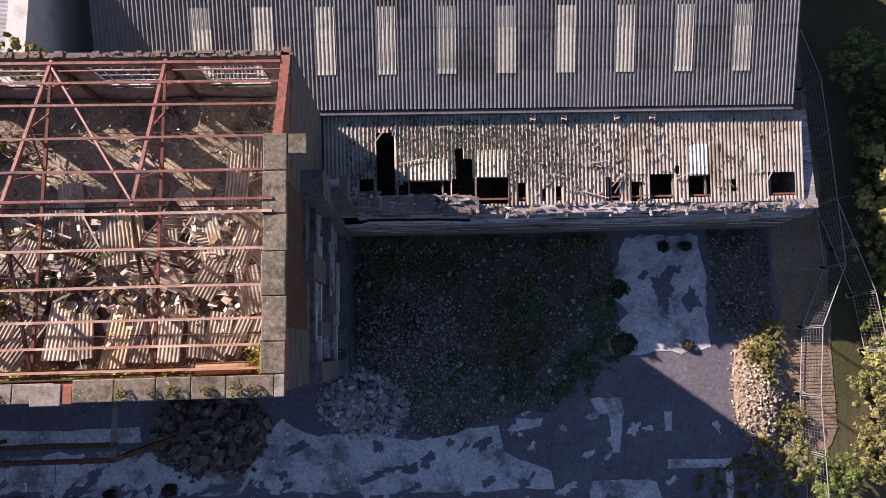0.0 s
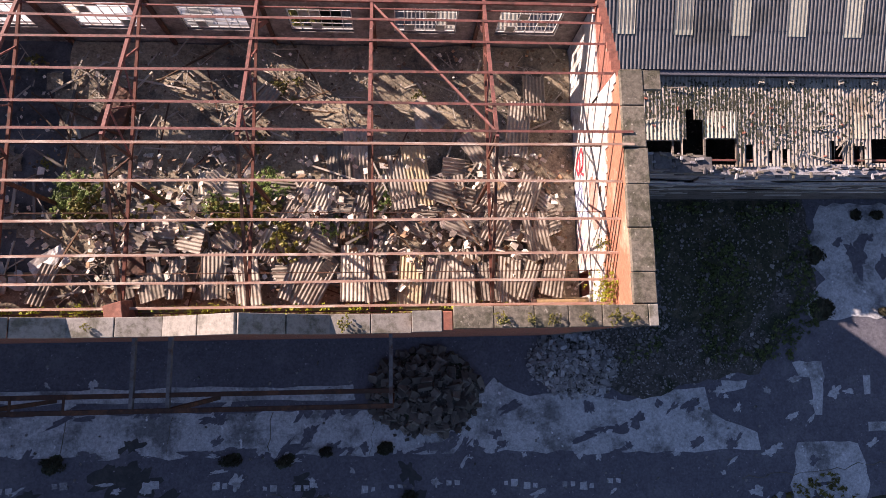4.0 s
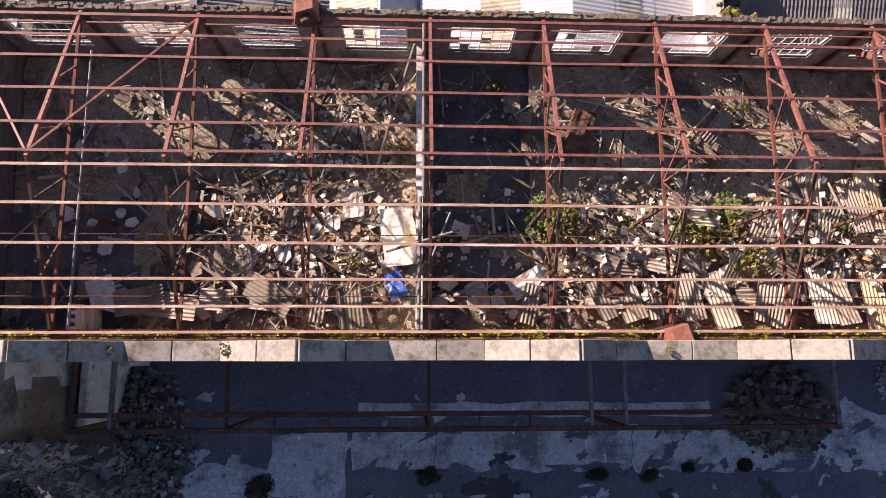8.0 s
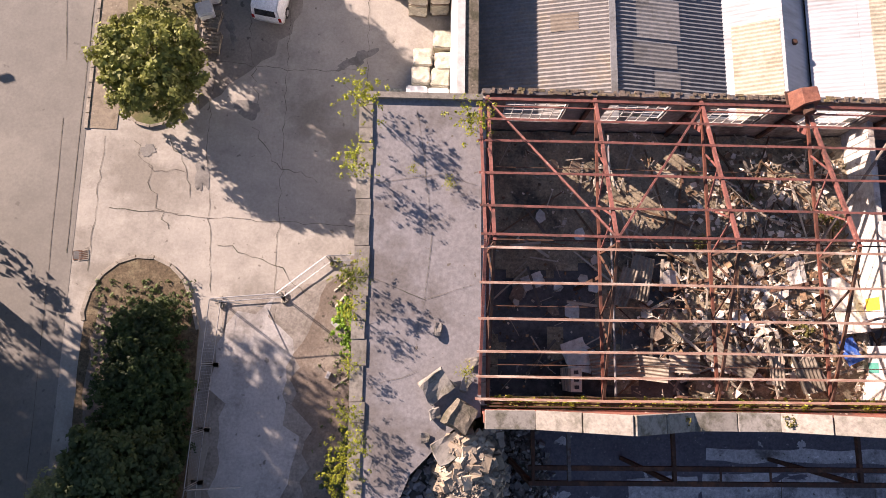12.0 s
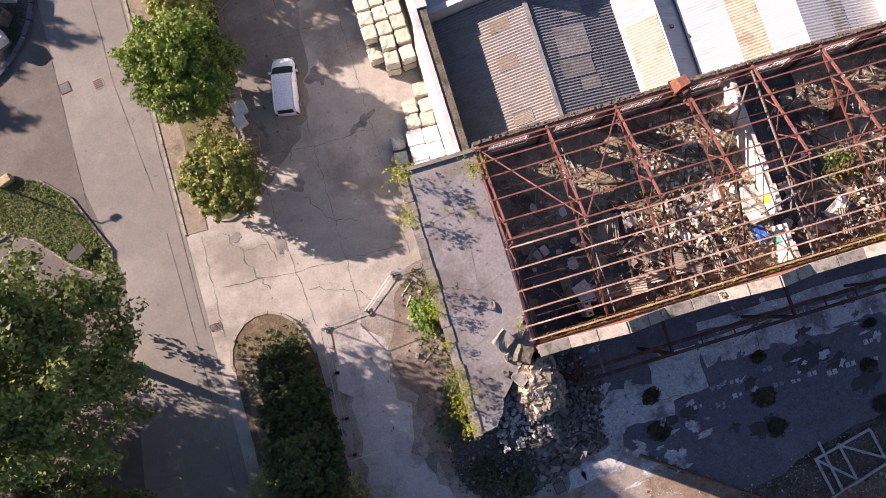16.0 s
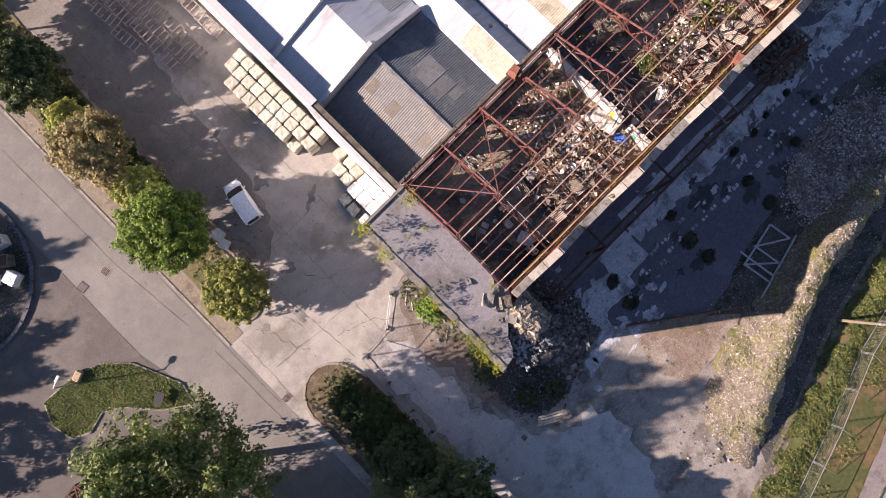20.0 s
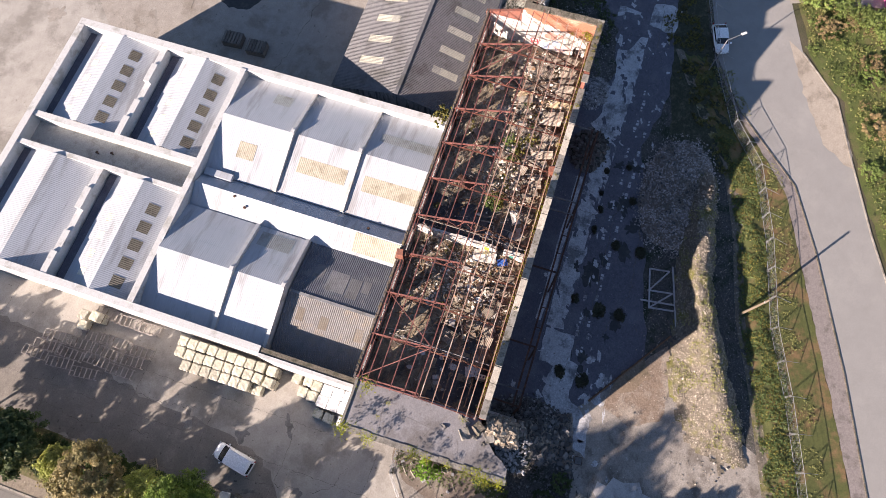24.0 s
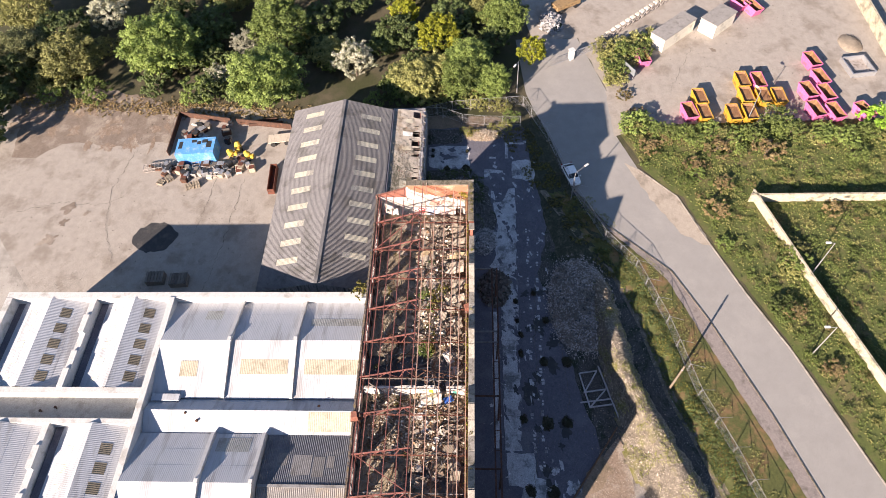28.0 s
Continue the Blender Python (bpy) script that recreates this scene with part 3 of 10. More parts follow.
def sheet(name, outline, z, material, label, category, amp=0.0, step=0.8, seed=0, kind="structure", depth=0.0):
    """A flat piece of ground, with a skirt of some depth."""
    pts = ragged(outline, amp, step, seed) if amp else [Vector(p) for p in outline]
    bm = bmesh.new()
    top = [bm.verts.new((p.x, p.y, z)) for p in pts]
    f = bm.faces.new(top)
    if f.normal.z < 0 or sum((pts[i].x * pts[(i + 1) % len(pts)].y - pts[(i + 1) % len(pts)].x * pts[i].y) for i in range(len(pts))) < 0:
        f.normal_flip()
    if depth:
        low = [bm.verts.new((p.x, p.y, z - depth)) for p in pts]
        for i in range(len(pts)):
            bm.faces.new((top[i], low[i], low[(i + 1) % len(pts)], top[(i + 1) % len(pts)]))
    bm.normal_update()
    bmesh.ops.triangulate(bm, faces=[g for g in bm.faces if len(g.verts) > 4])
    bm.normal_update()
    for g in bm.faces:
        if g.normal.z < -0.5:
            g.normal_flip()
    return tagged(mesh_ob(name, bm, material), label, category, kind=kind)


def corrugated(bm, origin, along, down, pitch=0.18, depth=0.045, rows=None, thick=0.0, per=4, holes=(), mi=0):
    """A corrugated slope: waves run down; origin is a top corner; along and down are its edge vectors.
    rows: number of sheets laid down the slope, each lapping over the next. holes: (u0, u1, v0, v1) in metres left open."""
    origin, along, down = Vector(origin), Vector(along), Vector(down)
    u, v = along.normalized(), down.normalized()
    nrm = u.cross(v)
    if nrm.z < 0:
        nrm = -nrm
    wide, long_ = along.length, down.length
    nu = max(2, int(wide / pitch * per))
    rows = rows or 1
    cuts = [0.0]
    marks = sorted({h[i] for h in holes for i in (2, 3)} | {long_ * r / rows for r in range(1, rows + 1)})
    cuts += [c for c in marks if 0.01 < c < long_ - 0.01] + [long_]
    lapped = 0.012
    prev = None
    for k in range(len(cuts) - 1):
        v0, v1 = cuts[k], cuts[k + 1]
        r = int((v0 + v1) / 2 / (long_ / rows))
        rings = []
        for vv in (v0, v1):
            f = (vv - r * long_ / rows) / (long_ / rows)
            lift = lapped * f
            ring = []
            for i in range(nu + 1):
                s = wide * i / nu
                w = depth / 2 * math.cos(2 * math.pi * s / pitch) + lift
                ring.append(bm.verts.new(origin + u * s + v * vv + nrm * w))
            rings.append(ring)
        mid = (v0 + v1) / 2
        for i in range(nu):
            s = wide * (i + 0.5) / nu
            if any(h[0] < s < h[1] and h[2] < mid < h[3] for h in holes):
                continue
            bm.faces.new((rings[0][i], rings[1][i], rings[1][i + 1], rings[0][i + 1])).material_index = mi
    loose = [w for w in bm.verts if not w.link_faces]
    for w in loose:
        bm.verts.remove(w)
    bmesh.ops.recalc_face_normals(bm, faces=bm.faces[:])


def wall_with_holes(bm, x0, x1, y0, y1, z0, z1, holes, axis="x", mi=0):
    """A thick wall along x (or y), pierced by rectangular holes (a0, a1, b0, b1): place along it and heights."""
    lo, hi = (x0, x1) if axis == "x" else (y0, y1)
    us = sorted({lo, hi} | {h[i] for h in holes for i in (0, 1)})
    for a, b in zip(us, us[1:]):
        if b - a < 1e-4:
            continue
        mid = (a + b) / 2
        spans = sorted((h[2], h[3]) for h in holes if h[0] < mid < h[1])
        z = z0
        for s0, s1 in spans + [(z1, z1)]:
            if s0 - z > 1e-3:
                if axis == "x":
                    box(bm, a, b, y0, y1, z, s0, mi=mi)
                else:
                    box(bm, x0, x1, a, b, z, s0, mi=mi)
            z = s1

# ---- ground, roads, islands ----
def path_strip(name, path, w, z0, z1, material, label, category, stone=0.9, gap=0.03):
    """A kerb: stones laid end to end along a path."""
    bm = bmesh.new()
    for p, q in zip(path, path[1:]):
        p, q = Vector((*p, 0)), Vector((*q, 0))
        n = max(1, round((q - p).length / stone))
        for i in range(n):
            a, b = p.lerp(q, (i + gap) / n), p.lerp(q, (i + 1 - gap) / n)
            a.z = b.z = (z0 + z1) / 2
            bar(bm, a, b, w, z1 - z0)
    return tagged(mesh_ob(name, bm, material), label, category, kind="structure")


def arc(cx, cy, rx, ry, a0, a1, n=10):
    return [(cx + rx * math.cos(radians(a0 + (a1 - a0) * i / n)), cy + ry * math.sin(radians(a0 + (a1 - a0) * i / n))) for i in range(n + 1)]


bm = bmesh.new()
bmesh.ops.create_grid(bm, x_segments=8, y_segments=8, size=1500)
tagged(mesh_ob("ground", bm, "earth"), "rough earth and scrub ground round the works", "ground", kind="structure")
sheet("yard_west", [(-67.95, -40), (-52.5, -40), (-51.4, -20), (-47, -4), (-47, 58), (-47, 75), (-67.95, 75)], 0.02, "concrete",
      "cracked sunlit concrete yard with slab joints", "yard", 0.08, 3)
sheet("road_west", [(-67.9, -45), (-67.9, 75), (-110, 75), (-110, -45)], 0.03, "road_worn", "grey asphalt estate road with patched joints", "road")
sheet("road_edge", [(-74.4, 75), (-74.4, 18.6), (-73.0, 11.2), (-74.0, 4), (-76, -10), (-78, -45), (-109.8, -45), (-109.8, 75)], 0.036, "road_brown", "darker brown asphalt beyond the joint in the road", "road", 0.05, 2.0, 81)
sheet("pavement_west", [(-67.9, 13), (-66.2, 13), (-66.0, 75), (-67.9, 75)], 0.05, "gravel_pale", "bare gravelly strip beside the kerb", "pavement", 0.06, 1.5)
path_strip("kerb_west", [(-67.9, 75), (-67.9, 13)], 0.2, 0.0, 0.10, "kerb", "row of worn concrete kerb stones", "kerb")
STRIP = [(-66.2, 75), (-66.3, 15)] + arc(-64.4, 15.6, 1.9, 2.4, 200, 340, 6) + [(-62.0, 24), (-61.4, 40), (-60.0, 75)]
sheet("planting_strip", STRIP, 0.12, "grass_dry", "raised planting strip of dry grass and earth under trees", "grass", 0.06, 1.0, depth=0.12)
path_strip("kerb_strip", STRIP[1:-1], 0.15, 0.0, 0.15, "kerb", "concrete kerb round the planting strip", "kerb")
KIDNEY = [(-84.4, 19.2), (-83.6, 21.3), (-80.4, 21.2), (-77.4, 20.2), (-75.4, 18.2), (-73.4, 13.6), (-73.8, 11.4), (-76.4, 13.2), (-78.6, 15.8), (-80.4, 16.9), (-82.4, 16.3), (-84.0, 17.2)]
sheet("grass_island", KIDNEY, 0.12, "grass", "kidney-shaped mown grass island in the road", "grass", 0.03, 0.8, depth=0.12)
path_strip("kerb_island", KIDNEY + KIDNEY[:1], 0.15, 0.0, 0.15, "kerb", "concrete kerb round the grass island", "kerb")
HEDGE = [(-67.2, -45), (-66.9, 2.4)] + arc(-64.1, 2.6, 2.9, 3.3, 175, 20, 8) + [(-60.9, 2.0), (-60.8, -12), (-61.0, -45)]
sheet("hedge_island", HEDGE, 0.12, "moss_brown", "overgrown grass island with hedge and small trees", "grass", 0.04, 0.9, depth=0.12)
sheet("hedge_earth", [(-66.6, -12), (-66.4, 2.0), (-65.8, 3.6), (-65.2, 2.4), (-65.5, -3), (-65.2, -12)], 0.126, "earth_brown", "bare trodden earth beside the kerb", "ground", 0.15, 0.7, 84)
path_strip("kerb_hedge", HEDGE[1:-2], 0.2, 0.0, 0.16, "kerb", "concrete kerb round the hedge island", "kerb")
sheet("turning_circle", arc(-82.5, 36.5, 8.0, 8.6, 0, 360, 28)[:-1], 0.05, "gravel", "dark gravel compound behind a round kerb", "yard", 0.03, 1)
path_strip("kerb_circle", arc(-82.5, 36.5, 8.1, 8.7, 0, 360, 40), 0.35, 0.0, 0.28, "asphalt", "dark round kerb of the compound", "kerb", 1.4)
sheet("drive_south", [(-60.6, -40), (-59.8, 3.2), (-52.3, 5.6), (-51.4, -6), (-46.5, -9), (-43, -9.5), (-38, -14), (-36, -20), (-40, -27), (-44, -40)], 0.034, "concrete_worn",
      "broken concrete drive behind the fence", "yard", 0.2, 1.2)
sheet("yard_tarmac", [(-61.9, 14.4), (-60.6, 15.2), (-58.9, 16.6), (-56.9, 19), (-55.8, 24), (-55.0, 34), (-52.2, 46), (-52, 60), (-60.6, 60), (-61.6, 30), (-62.0, 22)], 0.0345, "yard_worn_dark", "darker worn ground where the van is parked", "yard", 0.3, 0.7, 82)
sheet("drive_slab", [(-59.6, 2.6), (-57.4, 3.6), (-56.2, 1.6), (-56.4, -2.0), (-55.5, -3.4), (-55.8, -6.6), (-54.8, -10.0), (-53.4, -12.8), (-50.2, -14.6), (-48.4, -14.4), (-47.2, -17.5), (-48.4, -22), (-52, -30), (-60.2, -30), (-60.0, -12)], 0.0405, "slab_cream", "pale worn concrete drive with stains", "yard", 0.55, 0.7, 85)
sheet("wall_foot_earth", [(-52.4, 6.4), (-54.0, 4.4), (-55.6, 1.4), (-55.8, -1.8), (-54.8, -3.0), (-55.0, -5.6), (-54.4, -8.4), (-52.4, -11.2), (-50.8, -8), (-51.2, 0), (-51.35, 6.4)], 0.0445, "earth_brown", "brown earth and litter along the foot of the end block", "ground", 0.3, 0.6, 86)
# south apron
sheet("ground_south", [(-52, -7), (-47, -3), (18, -3), (17, -12), (4.6, -16.4), (-4.4, -20), (-9.2, -23.6), (-17.6, -26.3), (-27.4, -28.4), (-34, -30.9), (-47, -34.8), (-52, -30)], 0.024, "gravel", "dark stony ground below the mound", "ground", 0.2, 1.2, 61)
sheet("weed_bank", [(17, -9.4), (6, -10.8), (0, -11.6), (-8, -13.2), (-11.5, -17), (-9.3, -23), (-4.4, -19.6), (4.3, -16.0), (14.6, -12.9), (20, -10.6)], 0.058, "moss_dark", "dark weedy strip between the apron and the fence", "weeds", 0.22, 0.9, 62, kind="stuff")
sheet("apron", [(-51.4, -7), (-46, -13), (-43, -18), (-30, -15.2), (-10, -10.4), (6, -13.5), (12, -12.6), (18.4, -9), (18.6, 6), (-5, 6.6), (-47, -1.5)], 0.03, "asphalt",
      "dark patched asphalt apron along the ruin", "yard", 0.3, 1.5)
sheet("slab_strip", [(-34.2, -7.0), (-25, -7.2), (-14, -7.3), (-9, -7.3), (-2, -7.6), (5.2, -7.6), (5.0, -6.8), (2.6, -5.6), (2.4, -4.4), (0.4, -4.4), (-1.8, -5.0), (-4.6, -4.4), (-7, -4.7), (-8.8, -3.6), (-10, -5.0), (-34.2, -5.1)],
      0.05, "slab", "pale worn concrete strip beside the ruined wall", "pavement", 0.12, 0.7, 1)
sheet("slab_inner", [(-34.0, -4.5), (-16, -4.6), (-16, -3.9), (-34.0, -3.8)], 0.05, "slab", "pale concrete strip under the steel canopy", "pavement", 0.08, 0.9, 2)
sheet("slab_west", [(-46.5, -12.5), (-42.8, -12.0), (-41.0, -9.4), (-37.4, -9.6), (-37.0, -7.2), (-41.5, -6.6), (-44.5, -8.6)], 0.05, "slab", "pale broken concrete at the end of the apron", "pavement", 0.15, 0.6, 3)
sheet("slab_west", [(-38.4, -8.6), (-34.6, -8.4), (-34.5, -5.2), (-38.2, -5.4)], 0.052, "slab", "pale stained concrete bay beside the canopy", "pavement", 0.1, 0.7, 31)
sheet("slab_east", [(8.25, -0.15), (8.7, -0.8), (12.35, -0.85), (13.9, -0.6), (13.8, 0.1), (14.1, 2.1), (13.8, 5.5), (9.7, 5.5), (8.6, 2.5), (9.7, 1.3)], 0.05, "slab", "pale concrete floor slab, patchy and stained", "pavement", 0.14, 0.45, 4)
sheet("slab_road", [(7.2, -7.3), (10.6, -7.4), (10.9, -9.9), (9.4, -11.8), (6.8, -11.6), (6.6, -9.4)], 0.05, "slab", "pale concrete slab in the dark asphalt", "pavement", 0.12, 0.5, 5)
sheet("slab_stripe", [(11.2, -6.35), (14.6, -6.35), (14.6, -6.8), (11.2, -6.8)], 0.05, "slab", "narrow pale concrete channel", "pavement", 0.05, 0.6, 6)
sheet("slab_stripe", [(14.2, -6.9), (14.6, -6.9), (14.5, -9.4), (14.1, -9.4)], 0.05, "slab", "narrow pale concrete channel", "pavement", 0.05, 0.6, 7)
sheet("slab_patch", [(7.3, -3.1), (9.0, -3.1), (9.0, -3.9), (8.7, -5.9), (8.3, -5.9), (8.2, -4.0), (7.6, -3.9)], 0.05, "slab", "pale T-shaped patch in the asphalt", "pavement", 0.06, 0.4, 8)
sheet("slab_patch", [(3.3, -4.0), (4.7, -4.0), (4.6, -4.5), (3.5, -4.6)], 0.05, "slab", "small pale patch in the asphalt", "pavement", 0.08, 0.4, 9)
sheet("slab_patch", [(11.2, -3.9), (11.6, -3.9), (11.5, -4.9), (11.2, -4.9)], 0.05, "slab", "small pale patch in the asphalt", "pavement", 0.05, 0.4, 10)
rnd = random.Random(5)
for i in range(46):
    x = -36 + 1.45 * (i % 24) + rnd.uniform(-0.3, 0.3)
    y = (-8.4 if i < 24 else -9.6) + rnd.uniform(-0.15, 0.15) - 0.02 * (x + 36)
    if rnd.random() < 0.25:
        continue
    for dx in (0, 0.42):
        s = rnd.uniform(0.1, 0.19)
        sheet("paving_patch", [(x + dx - s, y - s), (x + dx + s, y - s), (x + dx + s, y + s), (x + dx - s, y + s)], 0.048, "slab",
              "small pale square left in the asphalt", "pavement", 0.04, 0.2, i)
sheet("rubble_field", [(-5, 6.2), (8.8, 6.0), (9.0, 1), (7.0, -1.6), (5.4, -3.6), (2, -4.0), (-1, -5.0), (-5, -3.0)], 0.07, "gravel", "dark weedy rubble spread over the ground", "rubble", 0.14, 0.5, 11, kind="stuff")
sheet("rubble_field", [(14.2, 6.0), (17.6, 6.2), (17.6, 0.4), (14.6, 0.2)], 0.07, "gravel", "dark weedy rubble beside the pale slab", "rubble", 0.12, 0.5, 12, kind="stuff")
sheet("weed_bed", [(-5, 5.8), (8, 5.6), (7.6, 2), (4.4, -2.0), (0.4, -0.4), (-2.4, 2.8)], 0.085, "moss_dark", "dark damp moss and weeds over rubble", "weeds", 0.12, 0.5, 13, kind="stuff")
sheet("sand_patch", [(-41.0, -13.0), (-38.6, -13.6), (-35.2, -15.9), (-32.5, -18.2), (-36, -19.5), (-40.6, -19.0), (-42.0, -16.0)], 0.045, "sand_brown", "dry brown sandy ground in the sun", "yard", 0.2, 1.1, 14)
sheet("sand_patch", [(-39.0, -13.6), (-36.6, -14.0), (-34.6, -16.2), (-36.4, -17.2), (-38.4, -15.8)], 0.052, "track_earth", "damp brown earth at the foot of the mound", "yard", 0.25, 0.8, 83)
# east side
sheet("yard_base", [(-17, 26.4), (18, 26.4), (23, 31), (25, 60), (26.5, 82), (-17, 82)], 0.022, "yard_dusty", "dusty concrete ground joining the yard and the lane", "yard", 0.0)
sheet("yard_east", [(-17, 26.6), (13, 26.2), (18.6, 28.5), (22.6, 31), (24.5, 60), (26, 78), (2, 73), (-14, 59), (-17, 58)], 0.03, "yard_dusty", "wide dusty concrete yard with stains", "yard", 0.3, 2, 15)
sheet("wood_floor", [(22.8, 30), (22.6, -6), (38, -6), (80, 0), (80, 110), (26, 110), (25, 60)], 0.026, "earth", "dark leafy ground under the belt of trees", "ground", 0.4, 1.5, 63)
sheet("yard_earth", [(15.4, 48.2), (22.8, 48.6), (26.5, 55), (28.4, 62), (29.5, 78), (13.0, 73.5), (12.4, 69.5), (15.6, 66.0), (15.2, 57)], 0.05, "earth_brown", "brown earth edge of the yard", "yard", 0.4, 1, 16)
sheet("lane_north", [(-47, 56.4), (-17, 56.4), (2, 73.5), (26, 79), (26, 120), (-47, 120)], 0.026, "concrete", "pale concrete lane north of the white works", "road", 0.1, 3, 22)
sheet("grass_edge", [(-46, 56.2), (-19, 56.2), (-18, 57.6), (-24, 57.8), (-46, 57.4)], 0.05, "grass", "narrow grass edge along the white wall", "grass", 0.15, 0.7, 23)
# road to the south
ROAD_W = [(40, -9), (26, -10.2), (22.6, -11.1), (14.8, -13.7), (4.4, -16.6), (-1.9, -20.4), (-9.7, -28.1), (-17.3, -31.6), (-29.8, -36.3), (-42.5, -40.4), (-80, -52)]
ROAD_E = [(-80, -62), (-35.1, -45.5), (-21.3, -40.7), (-13.1, -37.1), (-3, -33.3), (3.2, -31.2), (8.7, -26.3), (15.9, -23.8), (25, -23.9), (40, -20)]
sheet("road_south", ROAD_W + ROAD_E, 0.03, "road", "pale grey asphalt road curving past the works", "road")
path_strip("kerb_road", ROAD_W[4:], 0.13, 0.0, 0.14, "coping_dark", "dark kerb along the road", "kerb")
path_strip("kerb_verge", ROAD_E[:7], 0.16, 0.0, 0.1, "kerb", "pale kerb edge along the verge", "kerb")
FOOT = ROAD_W[4:]
sheet("footway", FOOT + [(-80, -50.4), (-43.1, -39.0), (-33.8, -35.7), (-22.8, -31.6), (-10.8, -27.2), (-5, -22.5), (-1.9, -19.9), (4.4, -16.2)], 0.055, "footway", "rough pinkish asphalt footway beside the kerb", "pavement", 0.06, 0.8, 24)
sheet("layby", [(8.7, -26.3), (3.2, -31.2), (-6, -34.6), (-3.4, -30.4), (3.0, -27.2), (10, -24.4)], 0.042, "gravel_sand", "worn gravelly edge of the road", "road", 0.2, 0.8, 25)
sheet("skip_yard", [(25, -23.9), (40, -20), (75, -14), (75, -110), (19.4, -110), (18.6, -60), (18.0, -36)], 0.034, "yard_dusty", "pale dusty yard with parked skips", "yard", 0.2, 2, 26)
sheet("yard_corner", [(15.6, -23.6), (26, -23.4), (27, -27), (19.5, -37.5), (17.6, -34), (16.8, -27)], 0.0375, "yard_dusty", "dusty corner between the road and the skips", "yard", 0.1, 1, 64)
sheet("depot_yard", [(40, -12), (75, -6), (75, -18), (52, -24), (40, -20)], 0.045, "yard_dusty", "pale concrete depot entrance", "yard", 0.1, 2, 27)
sheet("field", [(18.4, -36.5), (18.8, -110), (-90, -110), (-80, -60), (-35.3, -46), (-21.5, -41.2), (-13.3, -37.6), (-3.2, -33.9), (3.0, -31.9), (8.9, -27), (16, -24.6)], 0.04, "scrub", "rough overgrown grassland behind the road", "grass", 0.3, 1.5, 28)
sheet("verge", [(-3.6, -19.4), (-9.1, -23.6), (-17.6, -26.3), (-27.4, -28.4), (-34.1, -30.9), (-41.2, -33.1), (-80, -45), (-80, -50.4), (-43.1, -39.0), (-33.8, -35.7), (-22.8, -31.6), (-10.8, -27.2), (-5, -22.5)], 0.06, "verge_grass", "worn grass strip between fence and footway", "grass", 0.12, 0.7, 29)


# slab joints and cracks in the yard and the road
def crack(name, path, w, z, label, seed, jitter=0.0, step=0.6):
    """A narrow dark joint or crack that follows a path, wandering by some jitter."""
    r = random.Random(seed)
    pts = []
    for p, q in zip(path, path[1:]):
        p, q = Vector(p), Vector(q)
        n = max(1, int((q - p).length / step))
        nrm = Vector((-(q - p).y, (q - p).x)).normalized()
        pts += [p.lerp(q, i / n) + nrm * r.uniform(-jitter, jitter) for i in range(n)]
    pts.append(Vector(path[-1]))
    bm = bmesh.new()
    rows = []
    for i, p in enumerate(pts):
        d = (pts[min(i + 1, len(pts) - 1)] - pts[max(i - 1, 0)]).normalized()
        k = w * r.uniform(0.35, 1.0) / 2
        rows.append([bm.verts.new((p.x - d.y * k, p.y + d.x * k, z)), bm.verts.new((p.x + d.y * k, p.y - d.x * k, z))])
    for a, b in zip(rows, rows[1:]):
        bm.faces.new((a[0], a[1], b[1], b[0]))
    bmesh.ops.recalc_face_normals(bm, faces=bm.faces[:])
    if bm.faces[:][0].normal.z < 0:
        bmesh.ops.reverse_faces(bm, faces=bm.faces[:])
    return tagged(mesh_ob(name, bm, "crack"), label, "joint", kind="structure")


for k, p in enumerate(([(-57.0, 60), (-57.0, 4.0)], [(-57.0, 4.0), (-56.4, -4), (-55.4, -14), (-54, -24)], [(-52.6, 56), (-52.4, 7)], [(-60.9, 30), (-61.2, 12), (-60.4, 4)], [(-66.2, 8.6), (-62.0, 8.2), (-56.9, 7.9), (-52.2, 7.8)], [(-61.4, 17.2), (-57.0, 16.8), (-52.4, 16.9)],
                       [(-61.4, 26), (-52.5, 25.8)], [(-61, 35), (-50, 34.6)], [(-60, 44), (-49, 44)], [(-60, 53), (-48, 53)], [(-67.0, 5.0), (-66.8, 12.6)], [(-59.8, -1.6), (-52, -1.9)], [(-60.0, -6.8), (-53.6, -7.0)], [(-60.4, -13), (-46, -14)], [(-60.6, -20), (-44, -21)])):
    crack("slab_joint", p, 0.035, 0.0385, "dark weathered joint between concrete slabs", k, 0.09, 0.4)
for k, p in enumerate(([(-65.2, 12.4), (-64.3, 10.9), (-64.0, 9.6), (-62.9, 7.4)], [(-63.2, 12.6), (-62.2, 10.6), (-61.9, 9.2)], [(-64.3, 10.9), (-62.2, 10.6)], [(-58.6, 13.4), (-57.6, 11.4), (-55.0, 10.2)], [(-60.2, 6.6), (-57.6, 6.0), (-55.4, 4.0)], [(-59.2, 20), (-58.6, 14.6)],
                       [(-57.6, -3), (-58.4, -8), (-57.2, -12.6)], [(-55, -8), (-52.6, -12), (-49, -14.4)], [(-54.4, 27.6), (-55.2, 33), (-54.2, 40)], [(-58.4, 31), (-59.4, 39), (-58.6, 48)])):
    crack("crack", p, 0.045, 0.0392, "wandering crack in the concrete", 40 + k, 0.22, 0.35)
for k, p in enumerate(([(-74.4, 60), (-74.4, 12.8)], [(-68.25, 60), (-68.2, 6)], [(-70.6, 44), (-70.3, 26), (-69.4, 17)], [(-69.2, 13.6), (-69.0, 2), (-68.8, -20)])):
    crack("road_joint", p, 0.045, 0.0465, "dark sealed joint in the asphalt", 60 + k, 0.02, 1.5)
